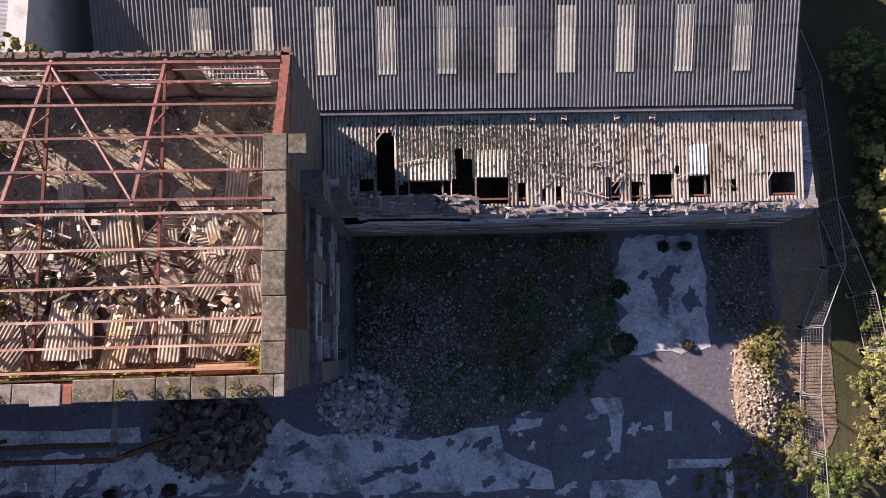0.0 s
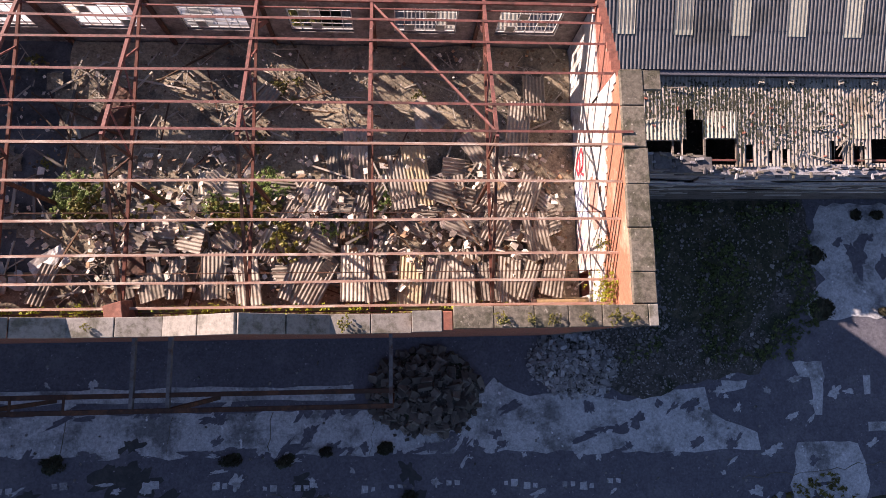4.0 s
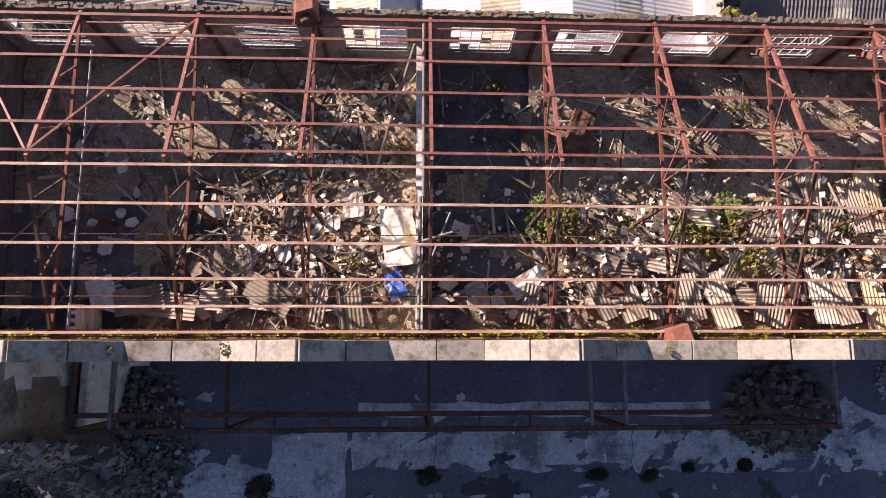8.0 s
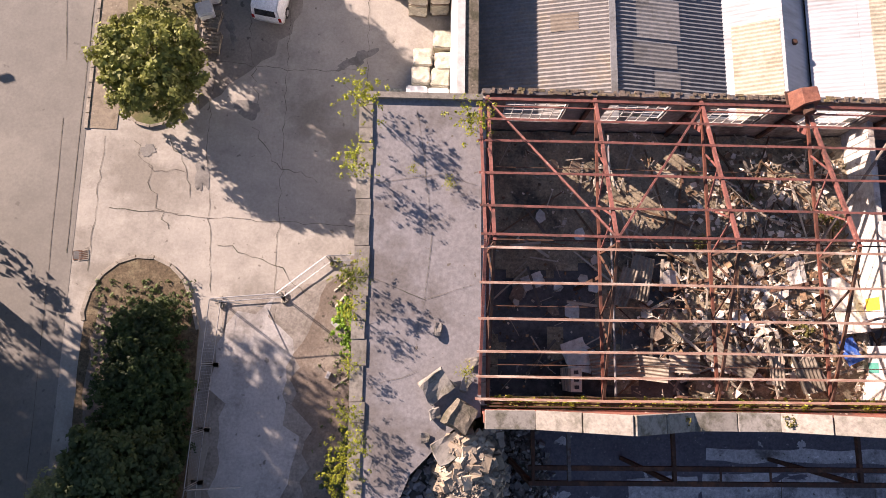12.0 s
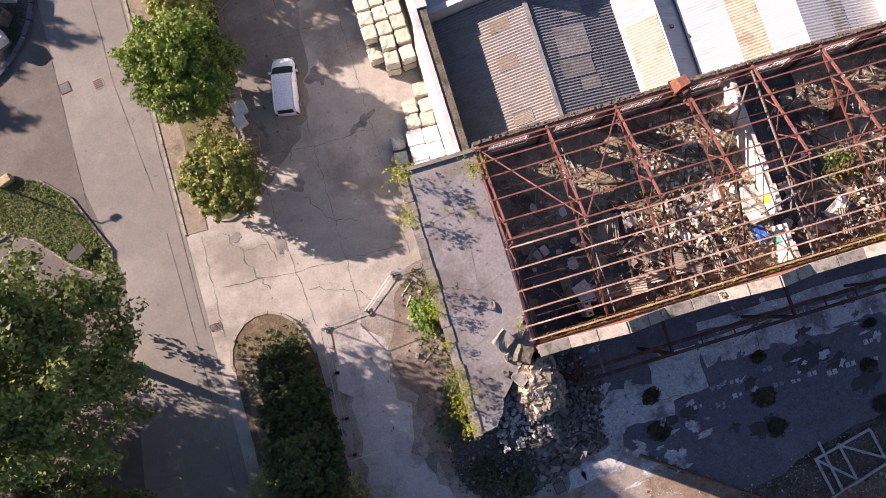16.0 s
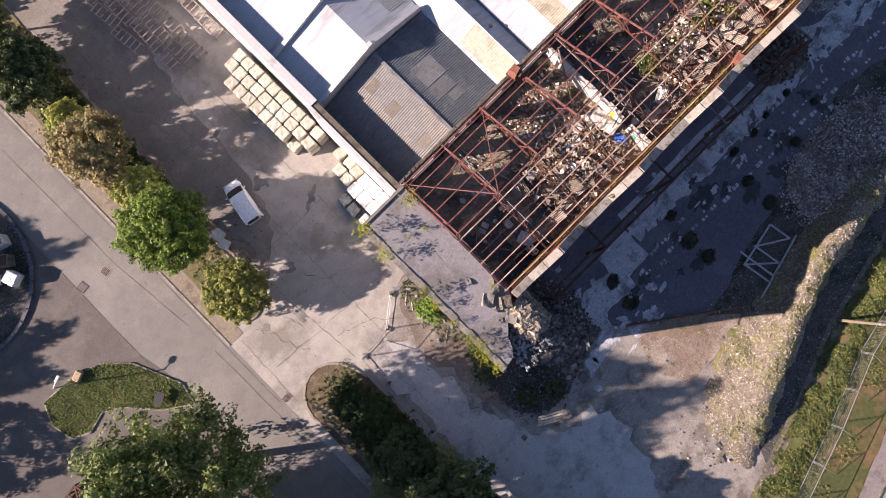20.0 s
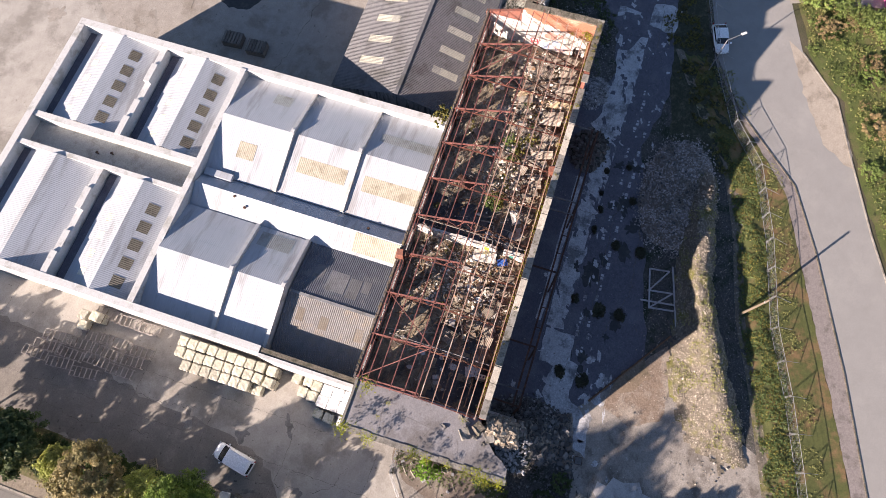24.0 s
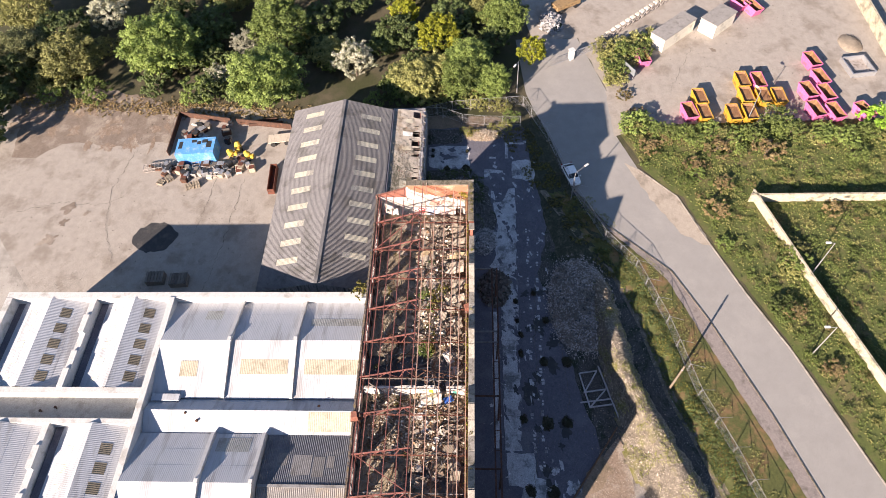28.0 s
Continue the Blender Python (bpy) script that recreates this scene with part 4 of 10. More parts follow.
for x, y, s in ((-67.3, 5.9, 0.28), (-71.4, 26.2, 0.4), (-51.6, -13.2, 0.3), (-54.6, -12.0, 0.25)):
    ob = thing("drain_cover", "square iron drain cover set in the ground", "drain cover", (x, y, 0.05), 8, "drain covers")
    part("rim", new_box(-s, s, -s, s, -0.02, 0.0), "kerb", ob)
    for k in range(5):
        part("grate_bar", new_box(-s * 0.8, s * 0.8, -s * 0.8 + s * 0.36 * k, -s * 0.8 + s * 0.36 * k + s * 0.18, 0.0, 0.012), "rust_dark", ob)
# cracks in the felt of the flat roof and the apron
for k, p in enumerate(([(-49.4, 9.6), (-48.8, 5.2), (-49.3, 0.6)], [(-50.9, 6.8), (-48.4, 7.2), (-47.2, 6.8)], [(-50.8, 3.4), (-49.0, 2.6), (-47.3, 3.2)], [(-50.9, -0.4), (-49.2, 0.2)])):
    crack("felt_seam", p, 0.02, 12.5665, "dark lifted seam in the roof felt", 80 + k, 0.05)
for k, p in enumerate(([(-40, -8), (-30, -9.4), (-20, -9.2), (-8, -10)], [(-34, -11), (-28, -13), (-20, -12.4)], [(-30, -5.2), (-30.2, -7.0)], [(-25, -5.2), (-25.1, -7.1)], [(-20, -5.1), (-20.1, -7.2)], [(-15, -5.1), (-15.2, -7.3)], [(4, -9), (12, -8.4), (18, -8)])):
    crack("crack", p, 0.05, 0.0545, "wandering crack in the apron", 90 + k, 0.15, 0.4)
# rutted sunlit track outside the fence
sheet("track", [(17.8, 26), (20.6, 26), (20.8, 10), (20.9, 2), (20.4, -5), (18.4, -8), (17.9, -2), (17.8, 10)], 0.034, "track_earth", "rutted brown earth track outside the fence", "road", 0.2, 0.8, 71)
r71 = random.Random(71)
bm = bmesh.new()
for k in range(40):
    y = 2.4 - 0.19 * k
    box(bm, 18.2 + r71.uniform(-0.1, 0.2), 20.4 + r71.uniform(-0.2, 0.1), y, y + 0.09, 0.02, 0.062)
tagged(mesh_ob("track_ridge", bm, "track_earth"), "low earth ridges pressed by tracks", "ruts", kind="stuff")


def blobs(name, spots, z, material, label, category, seed, spiky=1.0):
    """Flat irregular patches with ragged outlines, one mesh; spots: (x, y, rx, ry)."""
    r = random.Random(seed)
    bm = bmesh.new()
    for k, (x, y, rx, ry) in enumerate(spots):
        n = 30
        rot, o = r.uniform(0, 3.14), Vector((r.uniform(-50, 50), r.uniform(-50, 50), k))
        vs = []
        for i in range(n):
            a = 2 * math.pi * i / n
            e = Vector((math.cos(a), math.sin(a), 0))
            q = max(0.18, 0.75 + spiky * (0.75 * noise.noise(e * 1.1 + o) + 0.45 * noise.noise(e * 2.9 + o)) + r.uniform(-0.07, 0.07))
            u, w = rx * q * e.x, ry * q * e.y
            vs.append(bm.verts.new((x + u * math.cos(rot * 0.3) - w * math.sin(rot * 0.3), y + u * math.sin(rot * 0.3) + w * math.cos(rot * 0.3), z + 0.00025 * k)))
        bm.faces.new(vs)
    bm.normal_update()
    bmesh.ops.triangulate(bm, faces=bm.faces[:])
    bm.normal_update()
    for f in bm.faces:
        if f.normal.z < 0:
            f.normal_flip()
    return tagged(mesh_ob(name, bm, material), label, category, kind="stuff")


r = random.Random(301)
blobs("asphalt_patches", [(r.uniform(-34, 5), r.choice((-7.3, -7.1, -5.2, r.uniform(-7.2, -4.6))) + r.uniform(-0.2, 0.2), r.uniform(0.2, 1.0), r.uniform(0.12, 0.4)) for _ in range(70)], 0.0555, "asphalt", "dark worn patches eating into the pale slabs", "patches", 302)
blobs("slab_fragments", [(r.uniform(-44, 16), r.uniform(-11.5, -3.4), r.uniform(0.1, 0.55), r.uniform(0.08, 0.35)) for _ in range(120)], 0.041, "slab", "pale fragments of slab left in the asphalt", "patches", 303)
blobs("slab_fragments", [(r.gauss(-42, 3.5), r.gauss(-10.5, 2.2), r.uniform(0.15, 0.9), r.uniform(0.12, 0.6)) for _ in range(50)], 0.0405, "slab", "pale fragments of slab left in the asphalt", "patches", 304)
blobs("asphalt_patches", [(11.6, 2.6, 0.7, 1.3), (13.2, 2.0, 0.5, 0.8), (12.4, 3.6, 0.5, 0.3), (10.6, 3.4, 0.35, 0.3)] + [(r.uniform(7, 10.5), r.uniform(-11.5, -7.4), r.uniform(0.2, 0.5), r.uniform(0.1, 0.3)) for _ in range(5)], 0.056, "asphalt", "dark worn patches on the pale slabs", "patches", 305)
blobs("dark_stains", [(r.uniform(-66, -52), r.uniform(-16, 34), r.uniform(0.3, 1.6), r.uniform(0.3, 1.4)) for _ in range(16)], 0.0365, "yard_stained", "faint darker stains on the yard concrete", "stains", 306)
blobs("dark_stains", [(r.uniform(-44, -10), r.uniform(-12.5, -8), r.uniform(0.5, 1.6), r.uniform(0.4, 1.0)) for _ in range(22)], 0.038, "oil", "dark damp stains on the asphalt", "stains", 307)

CLUMPS = [(-31.0, -10.2, 1.2, 0.9), (-30.8, -12.5, 1.0, 0.8), (-23.1, -13.0, 1.0, 0.8), (-23.1, -10.2, 0.8, 0.6), (-38.7, -7.8, 0.9, 0.7), (-39.0, -10.3, 1.1, 0.9), (-30.5, -7.4, 0.8, 0.5), (-22.0, -7.4, 0.7, 0.35), (-19.3, -7.5, 0.6, 0.35), (-17.3, -7.1, 0.45, 0.3), (-14.4, -7.0, 0.5, 0.4),
          (-17.2, -10.8, 0.7, 0.5), (-13.2, -9.4, 0.5, 0.4), (9.3, -0.3, 0.9, 0.8), (9.2, 2.6, 0.8, 0.6), (11.8, 4.9, 0.4, 0.35), (13.0, 4.9, 0.45, 0.3), (12.8, -0.5, 0.4, 0.3)]
blobs("weed_clumps", CLUMPS, 0.063, "moss_dark", "dark mats of moss and weeds on the apron", "weeds", 309, 0.35)
blobs("damp_stain", [(-26.9, -6.7, 0.8, 0.55)], 0.058, "oil", "dark damp stain on the pale slab", "stain", 310)
sheet("damp_stain", arc(-3.6, 45.0, 2.7, 3.3, 0, 340, 16), 0.045, "oil", "broad dark damp stain on the concrete", "stain", 0.25, 0.5, 311, kind="stuff")
blobs("damp_stain", [(1.9, 60, 1.1, 1.4), (-0.7, 60, 0.9, 1.0), (-3.8, 60.9, 1.2, 1.5), (1.2, 56.8, 0.6, 0.7), (30.5, -49.6, 1.0, 1.5), (36, -43, 0.8, 0.6)], 0.052, "earth_brown", "brown stains on the concrete", "stain", 312)
blobs("earth_patches", [(r.uniform(-14, 20), r.uniform(50, 74), r.uniform(0.5, 2.4), r.uniform(0.4, 1.8)) for _ in range(12)] + [(r.uniform(-12, 16), r.uniform(30, 50), r.uniform(0.3, 1.2), r.uniform(0.2, 0.9)) for _ in range(14)], 0.0415, "yard_worn", "darker worn patches on the yard", "patches", 313)
blobs("earth_patches", [(r.uniform(14, 24), r.uniform(48, 76), r.uniform(0.8, 2.6), r.uniform(0.6, 1.8)) for _ in range(22)], 0.054, "sand_brown", "brown trodden earth at the yard's edge", "patches", 314)
for k, p in enumerate(([(8, 38.4), (2, 38.8), (-3, 39.4)], [(4, 52), (2.6, 56), (3.2, 62), (1.4, 68)], [(-8, 50), (-2, 53), (6, 54.4), (14, 53)], [(16.6, 49), (16.8, 60), (15.4, 70)], [(-14, 36), (-6, 34.8), (8, 34)], [(32, -40), (30, -50), (33, -60)], [(26, -34), (40, -41)])):
    crack("crack", p, 0.06, 0.0475, "wandering crack in the yard concrete", 320 + k, 0.25, 0.5)

# ---- the ruined works ----
EAVE, FLOOR = 12.35, 8.5
X0, X1, YS, YN = -47.0, -6.05, -1.05, 10.4
RIDGE_Y, RISE = 4.4, 2.3
TRUSS_X = [-46.8 + 4.03 * i for i in range(11)]


def roof_z(y):
    return EAVE + RISE * (1 - abs(y - RIDGE_Y) / 5.9)


windows_n = [(a + 0.78, a + 3.22, 9.65, 11.6) for a in TRUSS_X[:-1]]
bm = bmesh.new()
wall_with_holes(bm, X0, X1, YN, YN + 0.2, 0, EAVE, windows_n)
box(bm, X0, X1, YN + 0.2, YN + 0.35, 0, 9.4)
wall_n = tagged(mesh_ob("wall_north", bm, "brick_grey"), "tall sooty brick wall pierced by a row of windows", "wall", kind="structure")
bm = bmesh.new()
wall_with_holes(bm, X0 + 0.4, X1 - 0.4, YN - 0.02, YN, FLOOR, EAVE - 0.25, windows_n)
bmesh.ops.remove_doubles(bm, verts=bm.verts[:], dist=0.0005)
tagged(mesh_ob("plaster_north", bm, "plaster_dirty"), "flaking dirty plaster inside the window wall", "wall", kind="structure")
rnd = random.Random(3)
bm = bmesh.new()
for row in range(2):                            # two loose courses of broken brick along the wall head
    x = X0 + 0.05 * row
    while x < X1:
        w = rnd.uniform(0.09, 0.23)
        if rnd.random() < 0.85 - 0.25 * row:
            y = YN + 0.11 * row + rnd.uniform(0.0, 0.03)
            box(bm, x, x + w - 0.012, y, y + 0.1 + rnd.uniform(0, 0.02), EAVE - 0.02, EAVE + rnd.choice((0.005, 0.015, 0.04, 0.06)))
        x += w
part("wall_top", bm, "mossy_brick", wall_n, "broken mossy brick courses")
# south wall with its zigzag parapet
LOW, PEAK = 13.2, 14.85
node = [(-47.0, LOW), (-45.3, LOW), (-42.55, PEAK)]
for p, q in ((-42.55, -34.5), (-34.5, -26.37), (-26.37, -18.34)):
    node += [(p + 2.5, LOW), (q - 2.6, LOW), (q, PEAK)]
node += [(-15.85, LOW), (-13.25, LOW)]
bm = bmesh.new()
box(bm, X0, X1, YS - 0.45, YS, 0, 12.5)
for (xa, za), (xb, zb) in zip(node, node[1:]):
    if xb - xa < 0.01:
        continue
    v = [bm.verts.new(c) for y in (YS - 0.4, YS - 0.06) for c in ((xa, y, 12.5), (xb, y, 12.5), (xb, y, zb), (xa, y, za))]
    for f in ((0, 1, 2, 3), (7, 6, 5, 4), (3, 2, 6, 7), (0, 3, 7, 4), (1, 5, 6, 2)):
        bm.faces.new([v[i] for i in f])
box(bm, -13.25, X1, YS - 0.4, YS - 0.06, 12.5, 14.45)
wall_s = tagged(mesh_ob("wall_south", bm, "brick_red"), "tall red brick wall with a zigzag parapet", "wall", kind="structure")
for (xa, za), (xb, zb) in zip(node, node[1:]):
    n = max(1, round((xb - xa) / 1.45))
    for i in range(n):
        a = (xa + (xb - xa) * (i + 0.012) / n, YS - 0.28, za + (zb - za) * (i + 0.012) / n + 0.09)
        b = (xa + (xb - xa) * (i + 0.988) / n, YS - 0.28, za + (zb - za) * (i + 0.988) / n + 0.09)
        bm = new_bar(a, b, 0.62, 0.16)
        bmesh.ops.bevel(bm, geom=bm.edges[:], offset=0.015, segments=1, affect="EDGES")
        # rising slopes face the sun: their light is put into paler stone
        part("coping_stone", bm, "coping_pale" if zb > za else "coping", wall_s)
part("coping_stone", bevel_box(-13.28, -12.37, YS - 0.6, YS + 0.04, 14.44, 14.6, 0.02), "coping_pale", wall_s)
part("brick_patch", bevel_box(-12.36, -12.05, YS - 0.56, YS + 0.02, 14.42, 14.57, 0.02), "brick", wall_s, "bare red brick where a coping is missing")
x = -12.04
while x < X1 + 0.1:
    w = min(rnd.uniform(1.0, 1.5), X1 + 0.34 - x)
    part("coping_stone", bevel_box(x + 0.01, x + w - 0.01, YS - 0.52, YS + 0.15, 14.45, 14.62, 0.02), "coping_dark" if rnd.random() < 0.6 else "coping", wall_s)
    x += w
tagged(mesh_ob("gutter_ledge", new_box(X0, X1, YS, YS + 0.42, 12.05, 12.2), "moss_ledge"), "mossy gutter ledge behind the parapet", "trim", kind="structure")
# east gable wall, its parapet and the openings of the storey below
bm = bmesh.new()
wall_with_holes(bm, X1 - 0.35, X1, YS, 6.7, 0, 14.4, [(-0.2, 0.75, 8.5, 9.9), (1.2, 2.4, 3.2, 6.0), (4.2, 5.4, 3.2, 6.0)], axis="y")
box(bm, X1 - 0.35, X1, 6.7, YN + 0.35, 0, EAVE)
for i in range(9):                              # stepped verge on the low part of the gable
    y = 6.7 + 0.41 * i
    box(bm, X1 - 0.33, X1 - 0.02, y, y + 0.41, EAVE, roof_z(y + 0.2) + 0.06)
wall_e = tagged(mesh_ob("wall_east", bm, "brick_red"), "red brick gable wall with a broken parapet", "wall", kind="structure")
part("outer_face", new_box(X1, X1 + 0.02, YS - 0.45, YN + 0.3, 0, 12.3), "brick_grey", wall_e, "sooty rendered outer face")
part("inner_face", new_box(X1 - 0.372, X1 - 0.352, YS + 0.1, 6.68, 11.42, 14.39), "brick_faded", wall_e, "faded patchy brick above the plaster")
for y0, y1, dx in ((-0.88, 0.1, 0), (0.1, 1.5, 0.02), (1.5, 2.9, -0.02), (2.9, 4.1, 0.02), (4.1, 5.5, -0.01), (5.5, 6.75, 0)):
    part("coping_stone", bevel_box(X1 - 0.42 + dx, X1 + 0.34 + dx, y0 + 0.01, y1 - 0.01, 14.4, 14.58, 0.025), "coping_dark", wall_e)
part("coping_stone", bevel_box(X1 + 0.35, X1 + 0.95, 6.05, 6.72, 14.38, 14.55, 0.025), "coping_dark", wall_e)
bm = bmesh.new()
wall_with_holes(bm, X1 - 0.41, X1 - 0.35, YS + 0.1, YN - 0.1, FLOOR, 11.42, [(-0.2, 0.75, 8.5, 9.9)], axis="y")
box(bm, X1 - 0.41, X1 - 0.35, 6.7, YN - 0.1, 11.42, 12.2)
tagged(mesh_ob("plaster_east", bm, "plaster"), "white painted plaster with faded graffiti", "wall", kind="structure")
def stroke(points, width, m):
    """One sprayed line on the plaster of the gable, through (y, z) points."""
    bm = bmesh.new()
    for p, q in zip(points, points[1:]):
        bar(bm, (X1 - 0.425, *p), (X1 - 0.425, *q), 0.006, width)
    tagged(mesh_ob("graffiti", bm, m), "sprayed line of faded paint on white plaster", "graffiti", group="graffiti on the gable", kind="structure")


rg = random.Random(29)
for k, (y, z, ry, rz, m, lb) in enumerate(((3.75, 9.15, 0.75, 0.75, "paint_wash_blue", "washed-out pale blue painted patch"), (2.75, 9.9, 0.5, 0.55, "paint_wash_blue", "washed-out pale blue painted patch"), (2.1, 9.15, 0.8, 0.85, "paint_wash_pink", "faded pink painted patch"), (1.35, 9.5, 0.4, 0.7, "paint_wash_pink", "faded pink painted patch"),
                                           (3.3, 11.1, 0.85, 0.75, "paint_brick", "worn brick-red patch in the plaster"), (2.4, 11.3, 0.4, 0.5, "paint_brick", "worn brick-red patch in the plaster"), (5.6, 12.2, 0.16, 0.5, "paint_wash_pink", "faded pink painted patch"), (3.35, 11.9, 0.2, 0.2, "rust_dark", "dark hole knocked in the plaster"), (4.35, 9.6, 0.3, 0.25, "paint_wash_blue", "washed-out pale blue painted patch"))):
    bm = bmesh.new()
    bm.faces.new([bm.verts.new((X1 - 0.414 - 0.001 * k, y + ry * q * math.cos(a), z + rz * q * math.sin(a))) for a, q in ((-0.35 * i, rg.uniform(0.65, 1.1)) for i in range(18))])
    tagged(mesh_ob("graffiti", bm, m), lb + " on white plaster", "graffiti", group="graffiti on the gable", kind="structure")
# red outline of a pointed shape, and thinner scrawls round it
stroke([(4.65, 9.25), (5.0, 9.05), (5.35, 9.35), (5.55, 9.85), (5.2, 10.05), (4.8, 9.95), (4.65, 9.25)], 0.14, "spray_red")
stroke([(4.75, 9.45), (5.05, 9.6), (5.3, 9.5)], 0.16, "spray_red")
stroke([(4.6, 9.7), (4.45, 10.0)], 0.1, "spray_red")
stroke([(2.4, 8.8), (2.9, 9.4), (3.3, 9.0), (3.6, 9.7)], 0.07, "paint_blue")
stroke([(3.9, 8.9), (4.1, 9.7), (3.6, 9.5)], 0.07, "paint_blue")
stroke([(1.6, 8.9), (1.9, 9.7), (2.2, 9.0)], 0.06, "paint_blue")
# plaster feathering out into the brickwork above it
bm = bmesh.new()
y = YS + 0.15
while y < 6.6:
    w = rg.uniform(0.1, 0.4)
    top = 11.65 + 0.24 * (y + 0.3) + 0.5 * max(0.0, y - 5.0) + rg.uniform(-0.15, 0.15)
    box(bm, X1 - 0.41, X1 - 0.374, y, y + w, 11.42, top)
    y += w
part("plaster_edge", bm, "plaster", wall_e, "ragged upper edge of the white plaster")
# outer face towards the vanished building: pilasters, ledges, stubs
bm = bmesh.new()
for y0, y1, d, z1 in ((-1.5, -0.7, 0.5, 8.2), (0.4, 1.0, 0.35, 7.4), (2.6, 3.6, 0.4, 9.6), (5.6, 6.6, 0.9, 10.6), (6.0, 6.9, 1.6, 8.6)):
    box(bm, X1, X1 + d, y0, y1, 0, z1)
for z, y0, y1, d in ((8.25, -1.5, 6.4, 0.28), (4.1, -1.5, 6.4, 0.45), (10.0, 3.2, 6.4, 0.2), (6.2, 1.0, 6.2, 0.7), (2.0, -1.3, 6.3, 0.9)):
    y = y0
    while y < y1:
        w = rnd.uniform(0.5, 1.4)
        box(bm, X1, X1 + d * rnd.uniform(0.7, 1.05), y, min(y + w, y1) - 0.03, z - rnd.uniform(0.15, 0.4), z + rnd.uniform(0, 0.08))
        y += w
part("pilaster_ruins", bm, "brick_grey", wall_e, "broken rendered pilasters and ledges")
r = random.Random(18)
bm = bmesh.new()
bm2 = bmesh.new()
for k in range(70):                             # long bands of render left on the outer face
    y = r.uniform(-1.0, 5.4)
    z = r.choice((1.2, 2.0, 2.4, 3.3, 3.5, 4.2, 5.0, 5.6, 6.4, 6.6, 7.4, 7.8)) + r.uniform(-0.12, 0.12)
    w, h = r.uniform(0.5, 3.6), r.uniform(0.05, 0.34)
    d = r.uniform(0.04, 0.3) + 0.2 * (z < 5)
    box(bm if r.random() < 0.75 else bm2, X1 + 0.02, X1 + d, y, min(y + w, 6.0), z, z + h)
part("render_remnant", bm, "plaster_grey", wall_e, "long pale bands of render left on the wall")["kind"] = "stuff"
part("timber_remnant", bm2, "timber_grey", wall_e, "grey timbers left in the wall")["kind"] = "stuff"
# no real depth here: the recess's shade is painted as a dark panel
tagged(mesh_ob("recess", new_box(X1 + 0.022, X1 + 0.05, 0.6, 5.6, 9.0, 13.2), "rust_dark"), "flat dark panel below the parapet, a recess's shade put into its colour", "recess", kind="structure")
# floor and below
tagged(mesh_ob("floor", new_box(X0, X1 - 0.3, YS, YN, FLOOR - 0.35, FLOOR), "floor"), "rubble-strewn concrete upper floor of the ruin", "floor", kind="structure")
bm = bmesh.new()
wall_with_holes(bm, -31.15, -30.9, YS, YN, FLOOR, 10.6, [(1.35, 2.05, FLOOR, 10.6)], axis="y")
for y0, y1, z in ((2.6, 3.7, 10.9), (4.6, 6.2, 10.8), (-1.1, 0.2, 10.8)):
    box(bm, -31.15, -30.9, y0, y1, 10.6, z)
wall_p = tagged(mesh_ob("wall_partition", bm, "plaster"), "broken white plastered cross wall with a doorway", "wall", kind="structure")
# dark skin on the east side: the shade there is put into its colour
for y0, y1 in ((YS + 0.02, 1.33), (2.07, YN - 0.04)):
    part("sooty_face", new_box(-30.896, -30.88, y0, y1, FLOOR, 10.5), "brick_grey", wall_p, "dark side of the cross wall, its shade put into the colour")
for y0, y1, z0, z1, m in ((2.75, 3.25, 9.5, 10.3, "paint_yellow"), (2.7, 3.0, 9.0, 9.5, "paint_red"), (0.3, 0.7, 9.3, 9.9, "paint_teal")):
    tagged(mesh_ob("graffiti", new_box(-31.16, -31.153, y0, y1, z0, z1), m), "bright spray paint on the cross wall", "graffiti", kind="structure")
# the inner face turns from the sun; that shade is in the dark brick colour
bm = bmesh.new()
box(bm, X0 - 0.0, X0 + 0.3, YS, YN, 0, EAVE - 0.1)
wall_w = tagged(mesh_ob("wall_west", bm, "brick_grey"), "brick end wall below the rafters, its inner shade put into a dark colour", "wall", kind="structure")
rw = random.Random(45)
y = YS + 0.1
while y < YN - 0.2:                             # pale painted wall head
    w = min(rw.uniform(0.5, 1.6), YN - 0.1 - y)
    part("coping_stone", bevel_box(X0 - 0.02, X0 + 0.27 + rw.uniform(-0.05, 0.06), y + 0.01, y + w - 0.01, EAVE - 0.1, EAVE - 0.04 + rw.uniform(-0.02, 0.03), 0.01), "plaster", wall_w)
    y += w

